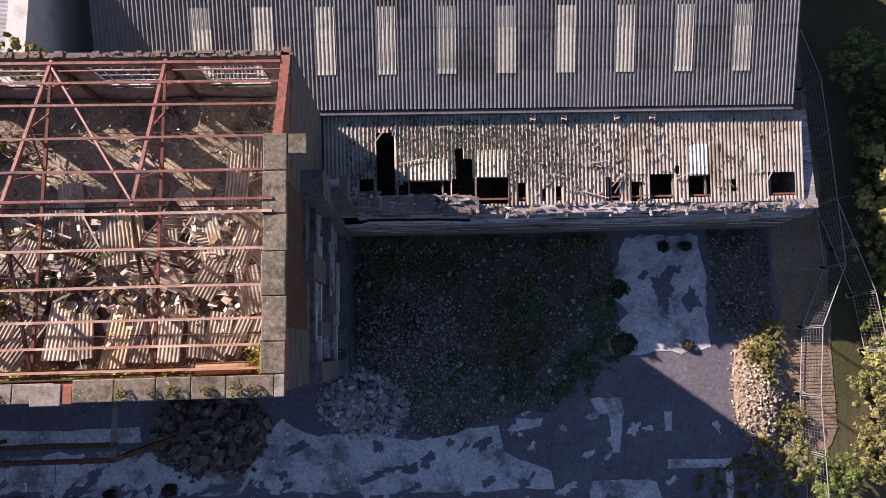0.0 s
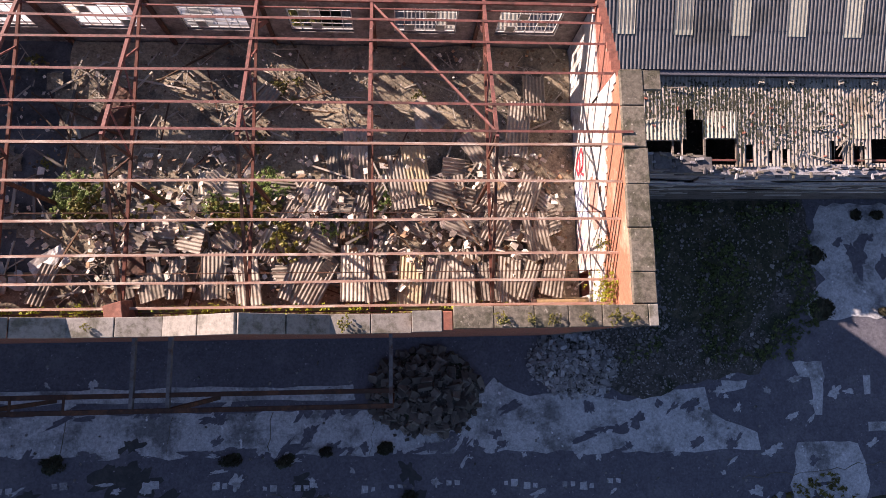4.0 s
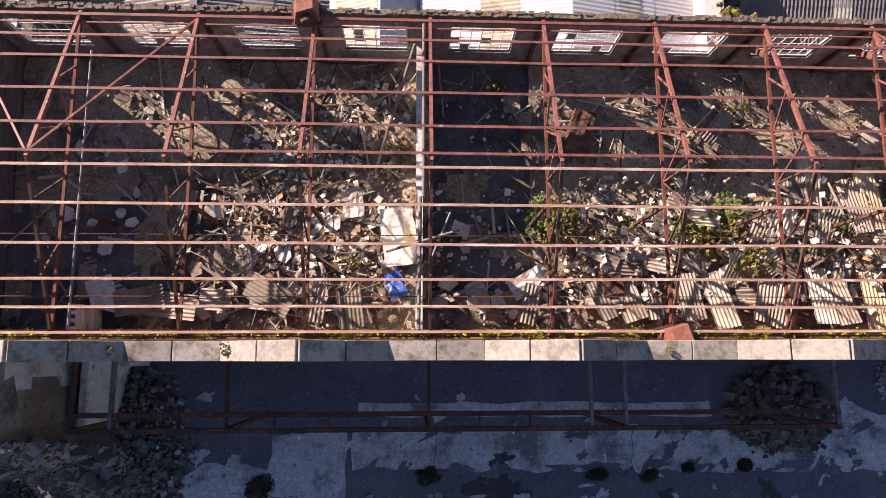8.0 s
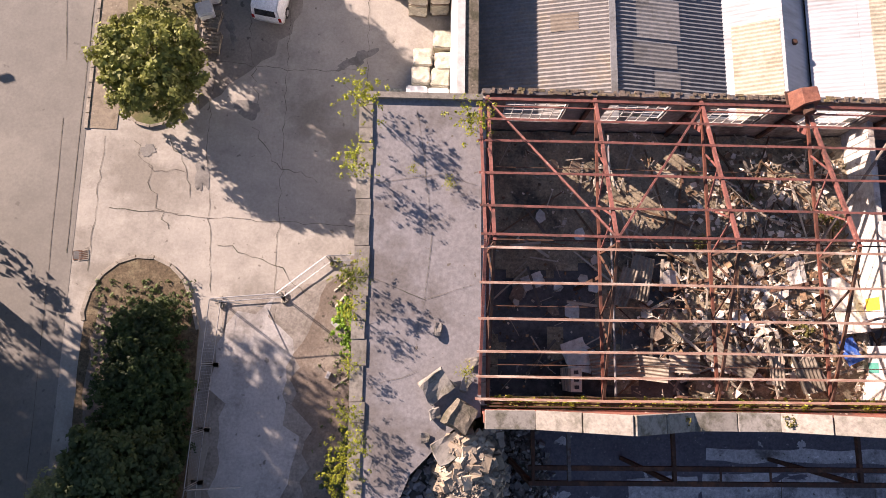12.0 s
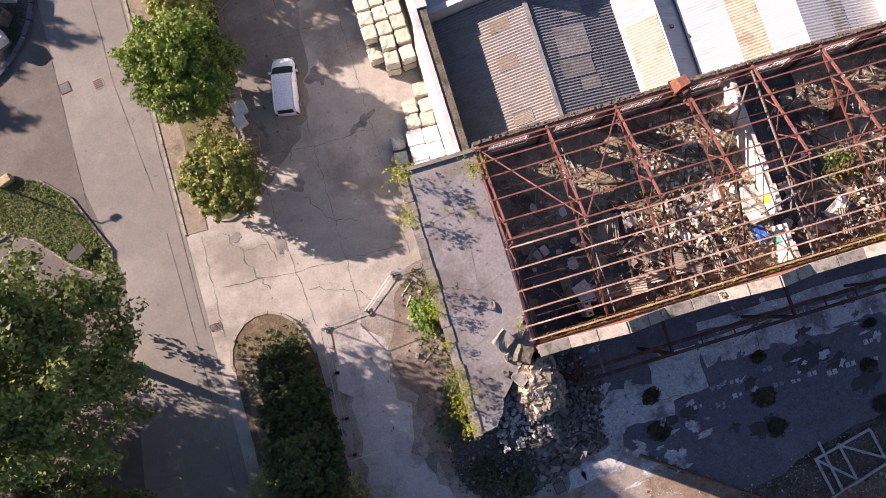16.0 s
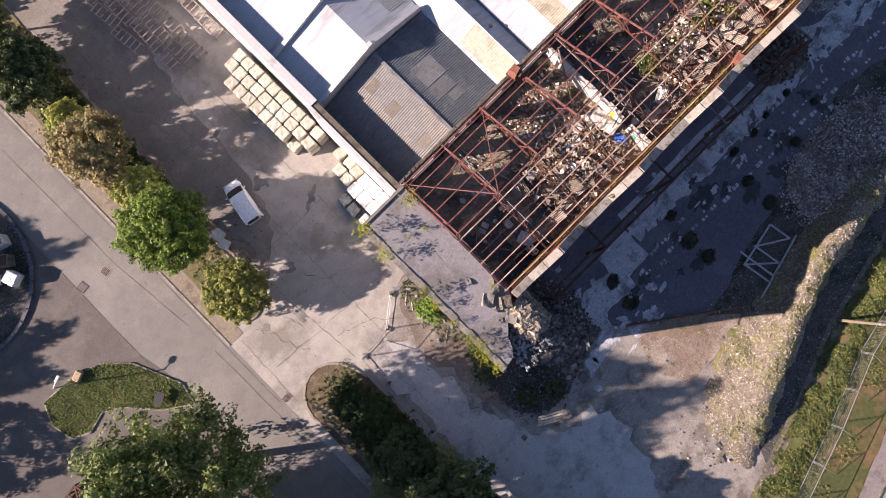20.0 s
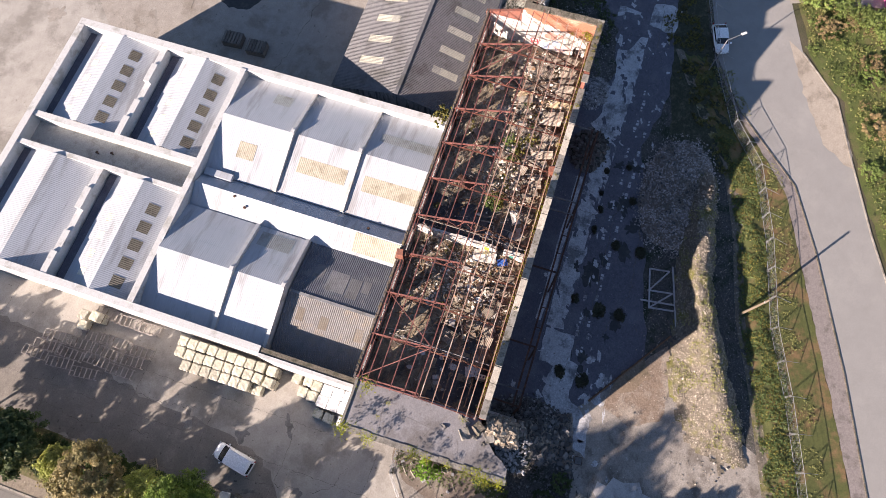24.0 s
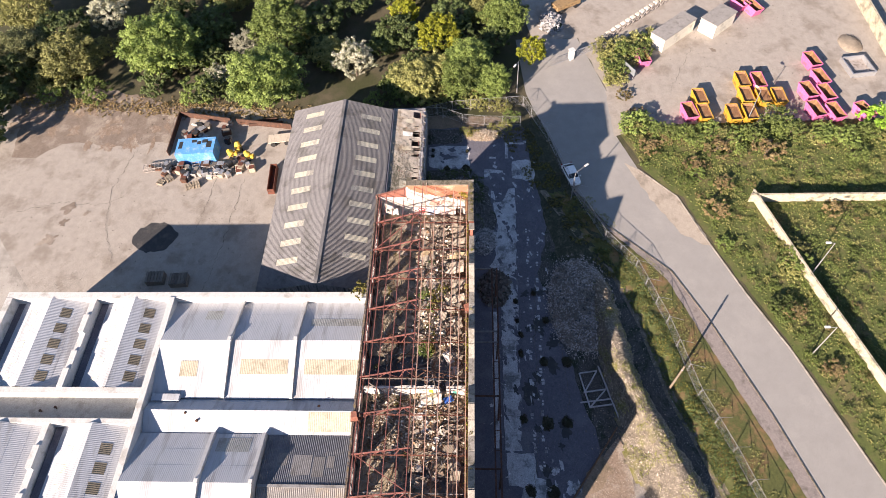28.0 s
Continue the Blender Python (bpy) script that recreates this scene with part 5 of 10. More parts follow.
# trusses
def truss(x, i):
    red_n = i not in (4,)
    t = thing("roof_truss", "rusted steel roof truss spanning the open ruin", "roof truss", (x, 0, EAVE), group="roof trusses")
    apex, en, es = (0, RIDGE_Y, RISE - 0.08), (0, YN - 0.1, -0.02), (0, YS + 0.25, -0.02)
    part("top_chord", new_bar(en, apex, 0.11, 0.13), "rust", t, "red-painted top chord")
    part("top_chord", new_bar(es, apex, 0.09, 0.1), "rust_dark", t, "dark rusted top chord")
    part("bottom_chord", new_bar(es, en, 0.10, 0.1), "rust_mid" if red_n else "rust_dark", t)
    prev = en
    for k, (yy, zz) in enumerate(((8.3, 0), (7.4, 1), (6.2, 0), (5.4, 1), (4.4, 0), (3.2, 1), (2.2, 0), (1.0, 1))):
        z = -0.02 if zz == 0 else roof_z(yy) - EAVE - 0.1
        part("web_member", new_bar(prev, (0, yy, z), 0.055), "rust" if yy > 4.3 else "rust_dark", t)
        prev = (0, yy, z)
    part("king_post", new_bar((0, RIDGE_Y, -0.02), apex, 0.07), "rust_dark", t)
    if i in (2, 3, 7, 8, 9, 10):
        part("haunch", new_bar((0, YN - 0.12, -1.6), (0, YN - 1.2, -0.05), 0.14, 0.2), "rust", t, "red knee brace at the wall")
    part("column", new_box(-0.07, 0.07, YN - 0.2, YN - 0.06, FLOOR - EAVE, -0.02), "rust_dark", t)
    part("column", new_box(-0.1, 0.1, YS + 0.16, YS + 0.36, FLOOR - EAVE, -0.02), "rust_dark", t)
    part("column", new_box(-0.06, 0.06, RIDGE_Y - 0.9, RIDGE_Y - 0.78, FLOOR - EAVE, -0.05), "rust_dark", t)


for i, x in enumerate(TRUSS_X[:-1]):
    truss(x, i)
rnd = random.Random(11)
def angle_bar(a, b, w, d, t=0.014):
    """An angle section from a to b: a flat top flange and a web below its far edge."""
    bm = bmesh.new()
    prof = [(-w / 2, 0), (w / 2, 0), (w / 2, -d), (w / 2 - t, -d), (w / 2 - t, -t), (-w / 2, -t)]
    ra = [bm.verts.new((a[0], a[1] + p, a[2] + q)) for p, q in prof]
    rb = [bm.verts.new((b[0], b[1] + p, b[2] + q)) for p, q in prof]
    for i in range(6):
        bm.faces.new((ra[i], rb[i], rb[(i + 1) % 6], ra[(i + 1) % 6]))
    bm.faces.new(ra[::-1])
    bm.faces.new(rb)
    bmesh.ops.recalc_face_normals(bm, faces=bm.faces[:])
    return bm


for k, y in enumerate((9.25, 8.3, 6.95, 5.65, 4.62, 4.18, 3.1, 1.95, 0.9, 0.05, -0.72)):
    north = y > 4.5
    z = roof_z(y) + 0.07
    t = thing("purlin", "red rusted steel purlin over the trusses" if north else "sun-bleached rusted steel purlin over the trusses", "purlin", (0, 0, 0), group="roof purlins")
    east = X1 - 0.1 if y < 6.7 else X1 - 0.25
    xs = [X0 - 0.25] + [tx + rnd.uniform(-0.02, 0.02) for tx in TRUSS_X[1:-1]] + [east]
    dz = [rnd.uniform(-0.025, 0.02) for _ in xs]
    dy = [rnd.uniform(-0.02, 0.02) for _ in xs]
    for i in range(len(xs) - 1):
        part("purlin_length", angle_bar((xs[i], y + dy[i], z + dz[i]), (xs[i + 1], y + dy[i + 1], z + dz[i + 1]), 0.085, 0.075), "rust" if north else "rust_pale", t)
for y, z, w in ((10.15, EAVE + 0.1, 0.1), (9.9, EAVE + 0.02, 0.05), (-0.86, EAVE - 0.02, 0.05), (-0.96, EAVE + 0.02, 0.05), (7.6, EAVE - 0.1, 0.025), (2.5, EAVE - 0.1, 0.025), (0.45, EAVE - 0.12, 0.03), (4.9, EAVE - 0.12, 0.05)):
    tagged(mesh_ob("tie_rail", new_bar((X0 + 0.1, y, z), (X1 - 0.36, y, z), w, w), "rust" if y > 9 else "rust_dark"), "thin rusted steel rail along the roof frame", "rail", group="rails along the roof frame")
for a, b in ((0, 1), (2, 1), (8, 9)):
    xa, xb = TRUSS_X[a], TRUSS_X[b]
    tagged(mesh_ob("roof_brace", new_bar((xa, YN - 0.3, roof_z(10.1) - 0.02), (xb, RIDGE_Y + 0.15, roof_z(RIDGE_Y) - 0.05), 0.07), "rust"), "diagonal red wind brace in the roof slope", "brace", group="wind braces")
# steel verge beam of the open west end
bm = bmesh.new()
bar(bm, (X0 - 0.1, YN - 0.1, EAVE + 0.02), (X0 - 0.1, RIDGE_Y, roof_z(RIDGE_Y)), 0.1, 0.12)
bar(bm, (X0 - 0.1, YS + 0.2, EAVE + 0.02), (X0 - 0.1, RIDGE_Y, roof_z(RIDGE_Y)), 0.1, 0.12)
tagged(mesh_ob("verge_beam", bm, "rust"), "red rusted rafters at the open end of the roof", "beam", group="")

# windows in the north wall
def steel_window(x0, x1, z0, z1, k):
    w = thing("window", "broken white steel window with missing panes", "window", ((x0 + x1) / 2, YN + 0.1, z0), group="north windows", kind="structure")
    hw, h = (x1 - x0) / 2, z1 - z0
    for nm, b in (("frame", (-hw, hw, -0.02, 0.02, 0, 0.05)), ("frame", (-hw, hw, -0.03, 0.03, h - 0.05, h)), ("frame", (-hw, -hw + 0.05, -0.03, 0.03, 0.05, h - 0.05)), ("frame", (hw - 0.05, hw, -0.03, 0.03, 0.05, h - 0.05))):
        part(nm, new_box(*b), "white_steel", w)
    for j in range(1, 6):
        xx = -hw + 2 * hw * j / 6
        part("glazing_bar", new_box(xx - 0.012, xx + 0.012, -0.01, 0.01, 0.05, h - 0.05), "white_steel", w)
    for j in range(1, 4):
        zz = h * j / 4
        part("glazing_bar", new_box(-hw + 0.05, hw - 0.05, -0.011, 0.011, zz - 0.012, zz + 0.012), "white_steel", w)
    r = random.Random(k)
    for j in range(6):
        for q in range(4):
            if r.random() < 0.12:
                xx = -hw + 2 * hw * j / 6
                part("pane", new_box(xx + 0.03, xx + 2 * hw / 6 - 0.03, -0.004, 0.004, h * q / 4 + 0.03, h * (q + 1) / 4 - 0.03), "dirty_pane", w)


for k, h in enumerate(windows_n):
    steel_window(*h, k)

# flat-roofed end block
FLAT = 12.55
bm = bmesh.new()
wall_with_holes(bm, -51.3, -51.0, -4.6, 10.1, 0, FLAT - 0.02, [(0.5, 2.0, 1.0, 3.5), (5.0, 6.5, 1.0, 3.5)], axis="y")
box(bm, -51.0, X0, 9.8, 10.1, 0, FLAT - 0.02)
box(bm, -51.0, -48.9, -4.6, -4.3, 0, FLAT - 1.2)
tagged(mesh_ob("wall_flat_block", bm, "brick_grey"), "tall brick walls of the flat-roofed end block", "wall", kind="structure")
broken = [(-51.35, 10.15), (-51.35, -4.7), (-50.2, -4.5), (-49.7, -3.9), (-49.4, -3.2), (-48.8, -2.6), (-48.3, -2.0), (-47.8, -1.6), (-47.05, -1.3), (-47.05, 10.15)]
sheet("roof_flat", broken, FLAT, "roof_felt", "grey felted flat roof, cracked and broken at one end", "roof", 0.0, depth=0.3)
bm = bmesh.new()
box(bm, -51.4, -47.02, 10.0, 10.22, FLAT, FLAT + 0.16)
rnd = random.Random(21)
y = -4.7
while y < 10:
    w = rnd.uniform(0.5, 1.3)
    box(bm, -51.5 - rnd.uniform(0, 0.04), -51.02 + rnd.uniform(-0.06, 0.04), y, min(y + w, 10.0) - 0.02, FLAT - 0.04, FLAT + rnd.uniform(0.04, 0.09))
    y += w
tagged(mesh_ob("roof_edge", bm, "coping_pale"), "pale weathered edge trim of the flat roof", "trim", kind="structure")

# steel canopy frame along the south wall
can = thing("canopy_frame", "dark rusted steel canopy frame along the shaded wall", "canopy", (0, 0, 0))
CZ = 7.35
for y in (-4.35, -3.75):
    part("long_beam", new_box(-44.6, -13.9, y - 0.09, y + 0.09, CZ - 0.12, CZ + 0.1), "rust_dark", can)
for x in (-44.4, -42.9, -38.5, -30.6, -24.1, -22.7, -14.0):
    part("cross_beam", new_box(x - 0.07, x + 0.07, -4.25, YS - 0.45, CZ - 0.1, CZ + 0.11), "steel_grey" if x in (-24.1, -22.7, -14.0, -42.9) else "rust_dark", can)
for x in (-44.5, -38.5, -30.6, -22.7, -14.0):
    part("post", new_box(x - 0.1, x + 0.1, -4.44, -4.26, 0, CZ - 0.12), "rust_dark", can)
for x in (-36.6, -34.5, -28.6, -26.6):
    part("rafter", new_box(x - 0.04, x + 0.04, -4.3, -3.7, CZ + 0.1, CZ + 0.16), "rust_dark", can)

# hoods and ducts left on the roof frame
def hood(x, y, z, rz):
    t = thing("extract_hood", "rusty orange sheet-metal extractor hood on the roof frame", "extractor hood", (x, y, z), rz, group="extractor hoods")
    bm = bmesh.new()
    lo = [bm.verts.new(c) for c in ((-0.45, -0.38, 0), (0.45, -0.38, 0), (0.45, 0.38, 0), (-0.45, 0.38, 0))]
    hi = [bm.verts.new(c) for c in ((-0.28, -0.34, 0.68), (0.32, -0.25, 0.76), (0.34, 0.34, 0.64), (-0.26, 0.33, 0.6))]
    for i in range(4):
        bm.faces.new((lo[i], lo[(i + 1) % 4], hi[(i + 1) % 4], hi[i]))
    bm.faces.new(hi)
    bm.faces.new(lo[::-1])
    bmesh.ops.bevel(bm, geom=bm.edges[:], offset=0.02, segments=1, affect="EDGES")
    part("hood_body", bm, "rust_orange", t)
    bm = bmesh.new()
    rod(bm, (0, -0.25, 0.36), (0.05, -0.6, 0.4), 0.21, 0.21, 14)
    part("spigot", bm, "rust_dark", t, "dark open round duct mouth")
    part("base_plate", new_box(-0.52, 0.52, -0.45, 0.45, -0.04, 0.0), "rust_dark", t)
    return t


hood(-22.6, -0.9, 12.45, 15)
hood(-35.0, 10.35, 12.45, 5)
duct = thing("duct_pipe", "rusty brown duct pipe lying along the gutter", "pipe", (-8.2, -0.72, 12.5))
part("pipe_body", new_rod((-0.95, 0, 0), (0.9, 0.02, 0.0), 0.2, 0.2, 16), "rust_ochre", duct)
part("collar", new_rod((-1.0, 0, 0), (-0.9, 0, 0), 0.23, 0.23, 16), "rust_dark", duct)

# ---- white works behind the ruin ----
PAR = 8.4


def white_wall(name, x0, x1, y0, y1, z1=PAR, z0=0.0, cap=True):
    bm = new_box(x0, x1, y0, y1, z0, z1 - 0.08)
    ob = tagged(mesh_ob(name, bm, "white_wall"), "white painted parapet wall of the works", "wall", kind="structure")
    if cap:
        part("coping", bevel_box(x0 - 0.05, x1 + 0.05, y0 - 0.05, y1 + 0.05, z1 - 0.08, z1, 0.015), "white_wall", ob, "white coping")
    return ob


white_wall("wall_works_east", -18.75, -18.0, YN + 0.42, 55.9)
white_wall("wall_works_north", -47.3, -18.75, 55.2, 55.9)
white_wall("wall_works_west", -47.4, -46.75, 20.9, 55.2)
tagged(mesh_ob("wall_works_old", new_box(-47.38, -46.8, YN + 0.42, 20.9, 0, PAR - 0.1), "coping_dark"), "old stone wall top behind white cladding", "wall", kind="structure")
tagged(mesh_ob("cladding_west", new_box(-47.75, -47.4, YN - 0.2, 20.9, 0, PAR - 0.02), "white_wall"), "white cladding strip on the yard side", "wall", kind="structure")
white_wall("wall_works_cross", -46.75, -18.75, 34.75, 35.35, PAR + 0.1)
white_wall("wall_corridor", -30.9, -30.3, 35.35, 55.2, PAR - 0.2)
white_wall("wall_corridor", -34.4, -33.9, 35.35, 55.2, PAR - 0.2)
tagged(mesh_ob("roof_corridor", new_box(-33.9, -30.9, 35.35, 55.2, 6.6, 6.75), "rooflight_grey"), "low grey corridor roof between the parapets", "roof", kind="structure")


def slope(name, origin, along, down, material, label, lights=(), light_mat="skylight", rows=3, pitch=0.2, flip=False):
    """A corrugated roof slope; lights: (u0, u1, v0, v1) rooflight sheets laid in it."""
    bm = bmesh.new()
    corrugated(bm, origin, along, down, pitch, {"white_roof": 0.012, "dark_roof": 0.05, "dark_roof_pale": 0.055}.get(material, 0.06), rows)
    ob = tagged(mesh_ob(name, bm, material), label, "roof", kind="structure")
    u, v = Vector(along).normalized(), Vector(down).normalized()
    n = u.cross(v)
    n = -n if n.z < 0 else n
    for u0, u1, v0, v1 in lights:
        bm = bmesh.new()
        corrugated(bm, Vector(origin) + u * u0 + v * v0 + n * 0.022, u * (u1 - u0), v * (v1 - v0), pitch, 0.022, 1)
        part("rooflight", bm, light_mat, ob, "translucent rooflight sheet")
    return ob


# south-east and south-west gables, ridge north to south
RZ, EZ = 8.7, 7.0
for y0, y1, e_lights, w_lights in ((26.7, 34.75, [(1.8, 3.8, 3.2, 4.6)], [(3.2, 5.2, 2.4, 4.2)]),
                                   (19.0, 26.3, [], [(0.5, 6.0, 2.2, 3.9)]),
                                   (10.8, 18.6, [(0.4, 6.8, 2.2, 3.3)], [(0.6, 6.8, 2.2, 3.9)])):
    slope("roof_east_bay", (-24.6, y0, RZ), (0, y1 - y0, 0), (5.85, 0, EZ - RZ + 0.2), "white_roof", "white corrugated roof slope of the works", e_lights, "rooflight_grey")
    slope("roof_east_bay", (-24.6, y0, RZ), (0, y1 - y0, 0), (-6.4, 0, EZ - RZ), "white_roof", "white corrugated roof slope of the works", w_lights)
slope("roof_valley", (-32.7, 10.8, 7.95), (0, 23.9, 0), (1.75, 0, -1.15), "white_roof", "narrow white corrugated valley roof", (), rows=1)
slope("roof_valley", (-32.7, 10.8, 7.95), (0, 23.9, 0), (-2.3, 0, -1.1), "white_roof", "narrow white corrugated valley roof", [(0.3, 5.6, 0.15, 2.2)], rows=1)
slope("roof_west_bay", (-40.6, 26.7, RZ), (0, 8.05, 0), (5.6, 0, EZ - RZ), "white_roof", "white corrugated roof slope of the works")
slope("roof_west_bay", (-40.6, 26.7, RZ), (0, 8.05, 0), (-6.15, 0, EZ - RZ), "white_roof", "white corrugated roof slope of the works")
slope("roof_west_bay", (-40.6, 21.2, RZ), (0, 5.1, 0), (5.6, 0, EZ - RZ), "white_roof", "white corrugated roof slope of the works", [(1.0, 4.6, 3.6, 5.3)], "rooflight_grey")
slope("roof_west_bay", (-40.6, 21.2, RZ), (0, 5.1, 0), (-6.15, 0, EZ - RZ), "white_roof", "white corrugated roof slope of the works")
# one roof, two colours: east slope painted as shaded, west slope as sunlit
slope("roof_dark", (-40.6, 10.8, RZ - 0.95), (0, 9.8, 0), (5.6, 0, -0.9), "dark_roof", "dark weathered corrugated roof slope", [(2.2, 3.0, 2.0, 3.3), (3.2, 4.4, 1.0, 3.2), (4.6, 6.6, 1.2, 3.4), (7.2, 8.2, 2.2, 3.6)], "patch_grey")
slope("roof_dark", (-40.6, 10.8, RZ - 0.95), (0, 9.8, 0), (-6.15, 0, EZ - RZ), "dark_roof_pale", "weathered corrugated roof slope, sunlight put into its pale brown", [(1.3, 2.1, 1.6, 2.9), (5.0, 5.9, 1.5, 2.8), (7.6, 8.4, 1.3, 2.6)], "patch_brown")
tagged(mesh_ob("ridge_cap", new_bar((-40.6, 10.8, RZ - 0.9), (-40.6, 20.6, RZ - 0.9), 0.3, 0.06), "grey_roof"), "grey ridge capping of the dark roof", "trim", kind="structure")


def fire_wall(y, xr, xe, xw, w=0.36):
    """A low white wall that follows the slopes of a gable across the ridge."""
    bm = bmesh.new()
    for xa, xb, za, zb in ((xr, xe, RZ + 0.45, EZ + 0.55), (xr, xw, RZ + 0.45, EZ + 0.35)):
        v = [bm.verts.new(c) for yy in (y - w / 2, y + w / 2) for c in ((xa, yy, 5.5), (xb, yy, 5.5), (xb, yy, zb), (xa, yy, za))]
        for f in ((0, 1, 2, 3), (7, 6, 5, 4), (3, 2, 6, 7), (0, 3, 7, 4), (1, 5, 6, 2)):
            bm.faces.new([v[i] for i in f])
    bmesh.ops.recalc_face_normals(bm, faces=bm.faces[:])
    box(bm, xr - 0.25, xr + 0.25, y - w / 2 - 0.01, y + w / 2 + 0.01, RZ, RZ + 0.5)
    tagged(mesh_ob("fire_wall", bm, "white_wall"), "low white fire wall rising through the roof", "wall", kind="structure")


fire_wall(26.5, -24.6, -18.76, -31.0)
fire_wall(18.8, -24.6, -18.76, -31.0)
fire_wall(26.5, -40.6, -35.0, -46.74)
fire_wall(20.9, -40.6, -35.0, -46.74)
# north blocks, ridges east to west
for x0, x1 in ((-30.3, -18.75), (-46.75, -34.4)):
    L = x1 - x0
    west = x0 < -40
    lights = [(0.9 + 2.05 * k, 2.1 + 2.05 * k, 1.5, 2.7) for k in range(5)]
    for yr, yn, ys in ((50.0, 54.3, 45.4), (39.6, 43.6, 35.35)):
        skip = west and yr > 45
        # rooflights coloured by side: cream as lit to the north, dark as shaded
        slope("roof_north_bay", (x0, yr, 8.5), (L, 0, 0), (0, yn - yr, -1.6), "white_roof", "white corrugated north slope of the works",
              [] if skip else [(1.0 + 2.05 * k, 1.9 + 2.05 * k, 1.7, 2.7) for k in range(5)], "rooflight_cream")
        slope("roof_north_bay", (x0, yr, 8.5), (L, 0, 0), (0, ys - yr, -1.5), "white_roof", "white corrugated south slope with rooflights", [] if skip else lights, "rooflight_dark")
        tagged(mesh_ob("gutter", new_box(x0, x1, yn, yn + 0.95, 6.75, 6.85), "asphalt"), "dark lined box gutter behind the parapet", "gutter", kind="structure")
    bm = bmesh.new()
    for k in range(5):
        a, b = x0 + L * k / 5, x0 + L * (k + 1) / 5
        box(bm, a, b, 44.65, 45.35, 5.5, 8.35 - 0.28 * (k % 3))
    tagged(mesh_ob("wall_stepped", bm, "white_wall"), "stepped white wall between the roof bays", "wall", kind="structure")
# roof fittings
for x, y, z in ((-33.0, 30.0, 7.5), (-33.8, 28.6, 7.3), (-32.0, 15.4, 7.2), (-32.6, 47.0, 6.75), (-32.2, 45.4, 6.75)):
    t = thing("roof_vent", "small dark metal vent pipe on the roof", "vent", (x, y, z - 0.05), group="roof vents")
    part("pipe", new_rod((0, 0, 0), (0, 0, 0.4), 0.09, 0.09, 10), "rust_dark", t)
    part("cap", new_rod((0, 0, 0.4), (0, 0, 0.5), 0.17, 0.1, 10), "rust_dark", t)
t = thing("roof_box", "white sheet-metal box duct on the valley roof", "duct", (-31.0, 33.0, 7.0))
part("box_body", bevel_box(-0.45, 0.35, -1.7, 1.5, 0, 0.5, 0.03), "white_roof", t)

# ---- grey shed and its ruined lean-to ----
SH0, SH1, RY, RSZ, ESZ = -16.2, 16.7, 18.0, 7.6, 5.35
for sgn, ye in ((1, 26.2), (-1, 10.95)):
    lights = [(13.5 - 2.81 * k - SH0, 14.43 - 2.81 * k - SH0, 2.75, 5.8) if sgn < 0 else (14.2 - 2.98 * k - SH0, 15.2 - 2.98 * k - SH0, 3.2, 6.2) for k in range(10)]
    slope("roof_shed", (SH0, RY, RSZ), (SH1 - SH0, 0, 0), (0, ye - RY, ESZ - RSZ), "shed_roof", "long grey corrugated shed roof with pale rooflights", lights, "skylight_shed", rows=4, pitch=0.19)
tagged(mesh_ob("ridge_cap", new_bar((SH0, RY, RSZ + 0.02), (SH1, RY, RSZ + 0.02), 0.42, 0.06), "shed_roof"), "grey ridge capping of the shed", "trim", kind="structure")
bm = bmesh.new()
box(bm, SH0 + 0.1, SH1 - 0.1, 25.7, 26.0, 0, ESZ - 0.1)
box(bm, SH0 + 0.1, SH1 - 0.1, 11.0, 11.3, 0, ESZ - 0.12)
for xx in (SH0 + 0.1, SH1 - 0.4):
    v = [bm.verts.new(c) for x in (xx, xx + 0.3) for c in ((x, 11.3, 0), (x, 25.7, 0), (x, 25.7, ESZ - 0.1), (x, RY, RSZ - 0.12), (x, 11.3, ESZ - 0.1))]
    for f in ((0, 1, 2, 3, 4), (9, 8, 7, 6, 5), (2, 1, 6, 7), (0, 4, 9, 5), (4, 3, 8, 9), (3, 2, 7, 8)):
        bm.faces.new([v[i] for i in f])
tagged(mesh_ob("wall_shed", bm, "render_grey"), "grey walls of the long shed", "wall", kind="structure")
tagged(mesh_ob("gutter_shed", new_box(SH0, SH1, 10.72, 10.93, ESZ - 0.2, ESZ - 0.06), "asphalt"), "dark gutter between shed and lean-to", "gutter", kind="structure")
# lean-to: broken sheets over dark openings
LX0, LX1 = -5.95, 17.25
holes = [(a + 0.75, b + 0.75, c, d) for a, b, c, d in ((1.7, 2.6, 0.8, 4.3), (0.9, 1.6, 3.0, 4.3), (2.75, 3.0, 3.3, 4.3), (3.0, 5.2, 3.15, 4.3), (5.3, 8.0, 3.05, 4.3), (5.5, 6.3, 2.1, 3.1), (5.5, 5.85, 1.6, 2.2), (8.45, 8.8, 3.3, 4.2), (9.6, 9.8, 3.6, 4.2), (10.3, 10.55, 3.5, 4.2), (12.7, 12.95, 3.1, 4.3), (13.0, 13.35, 3.35, 4.3), (14.0, 14.5, 3.35, 4.3),
         (14.9, 16.1, 3.0, 4.2), (16.15, 16.3, 2.6, 3.0), (16.75, 17.85, 3.1, 4.15), (18.9, 19.1, 3.3, 3.9), (20.7, 22.0, 3.0, 4.15))]
bm = bmesh.new()
corrugated(bm, (LX0, 10.75, 5.0), (LX1 - LX0, 0, 0), (0, -4.35, -0.55), 0.19, 0.068, 2, holes=holes)
lean = tagged(mesh_ob("roof_lean_to", bm, "lean_roof"), "mossy broken corrugated lean-to roof with holes", "roof", kind="structure")
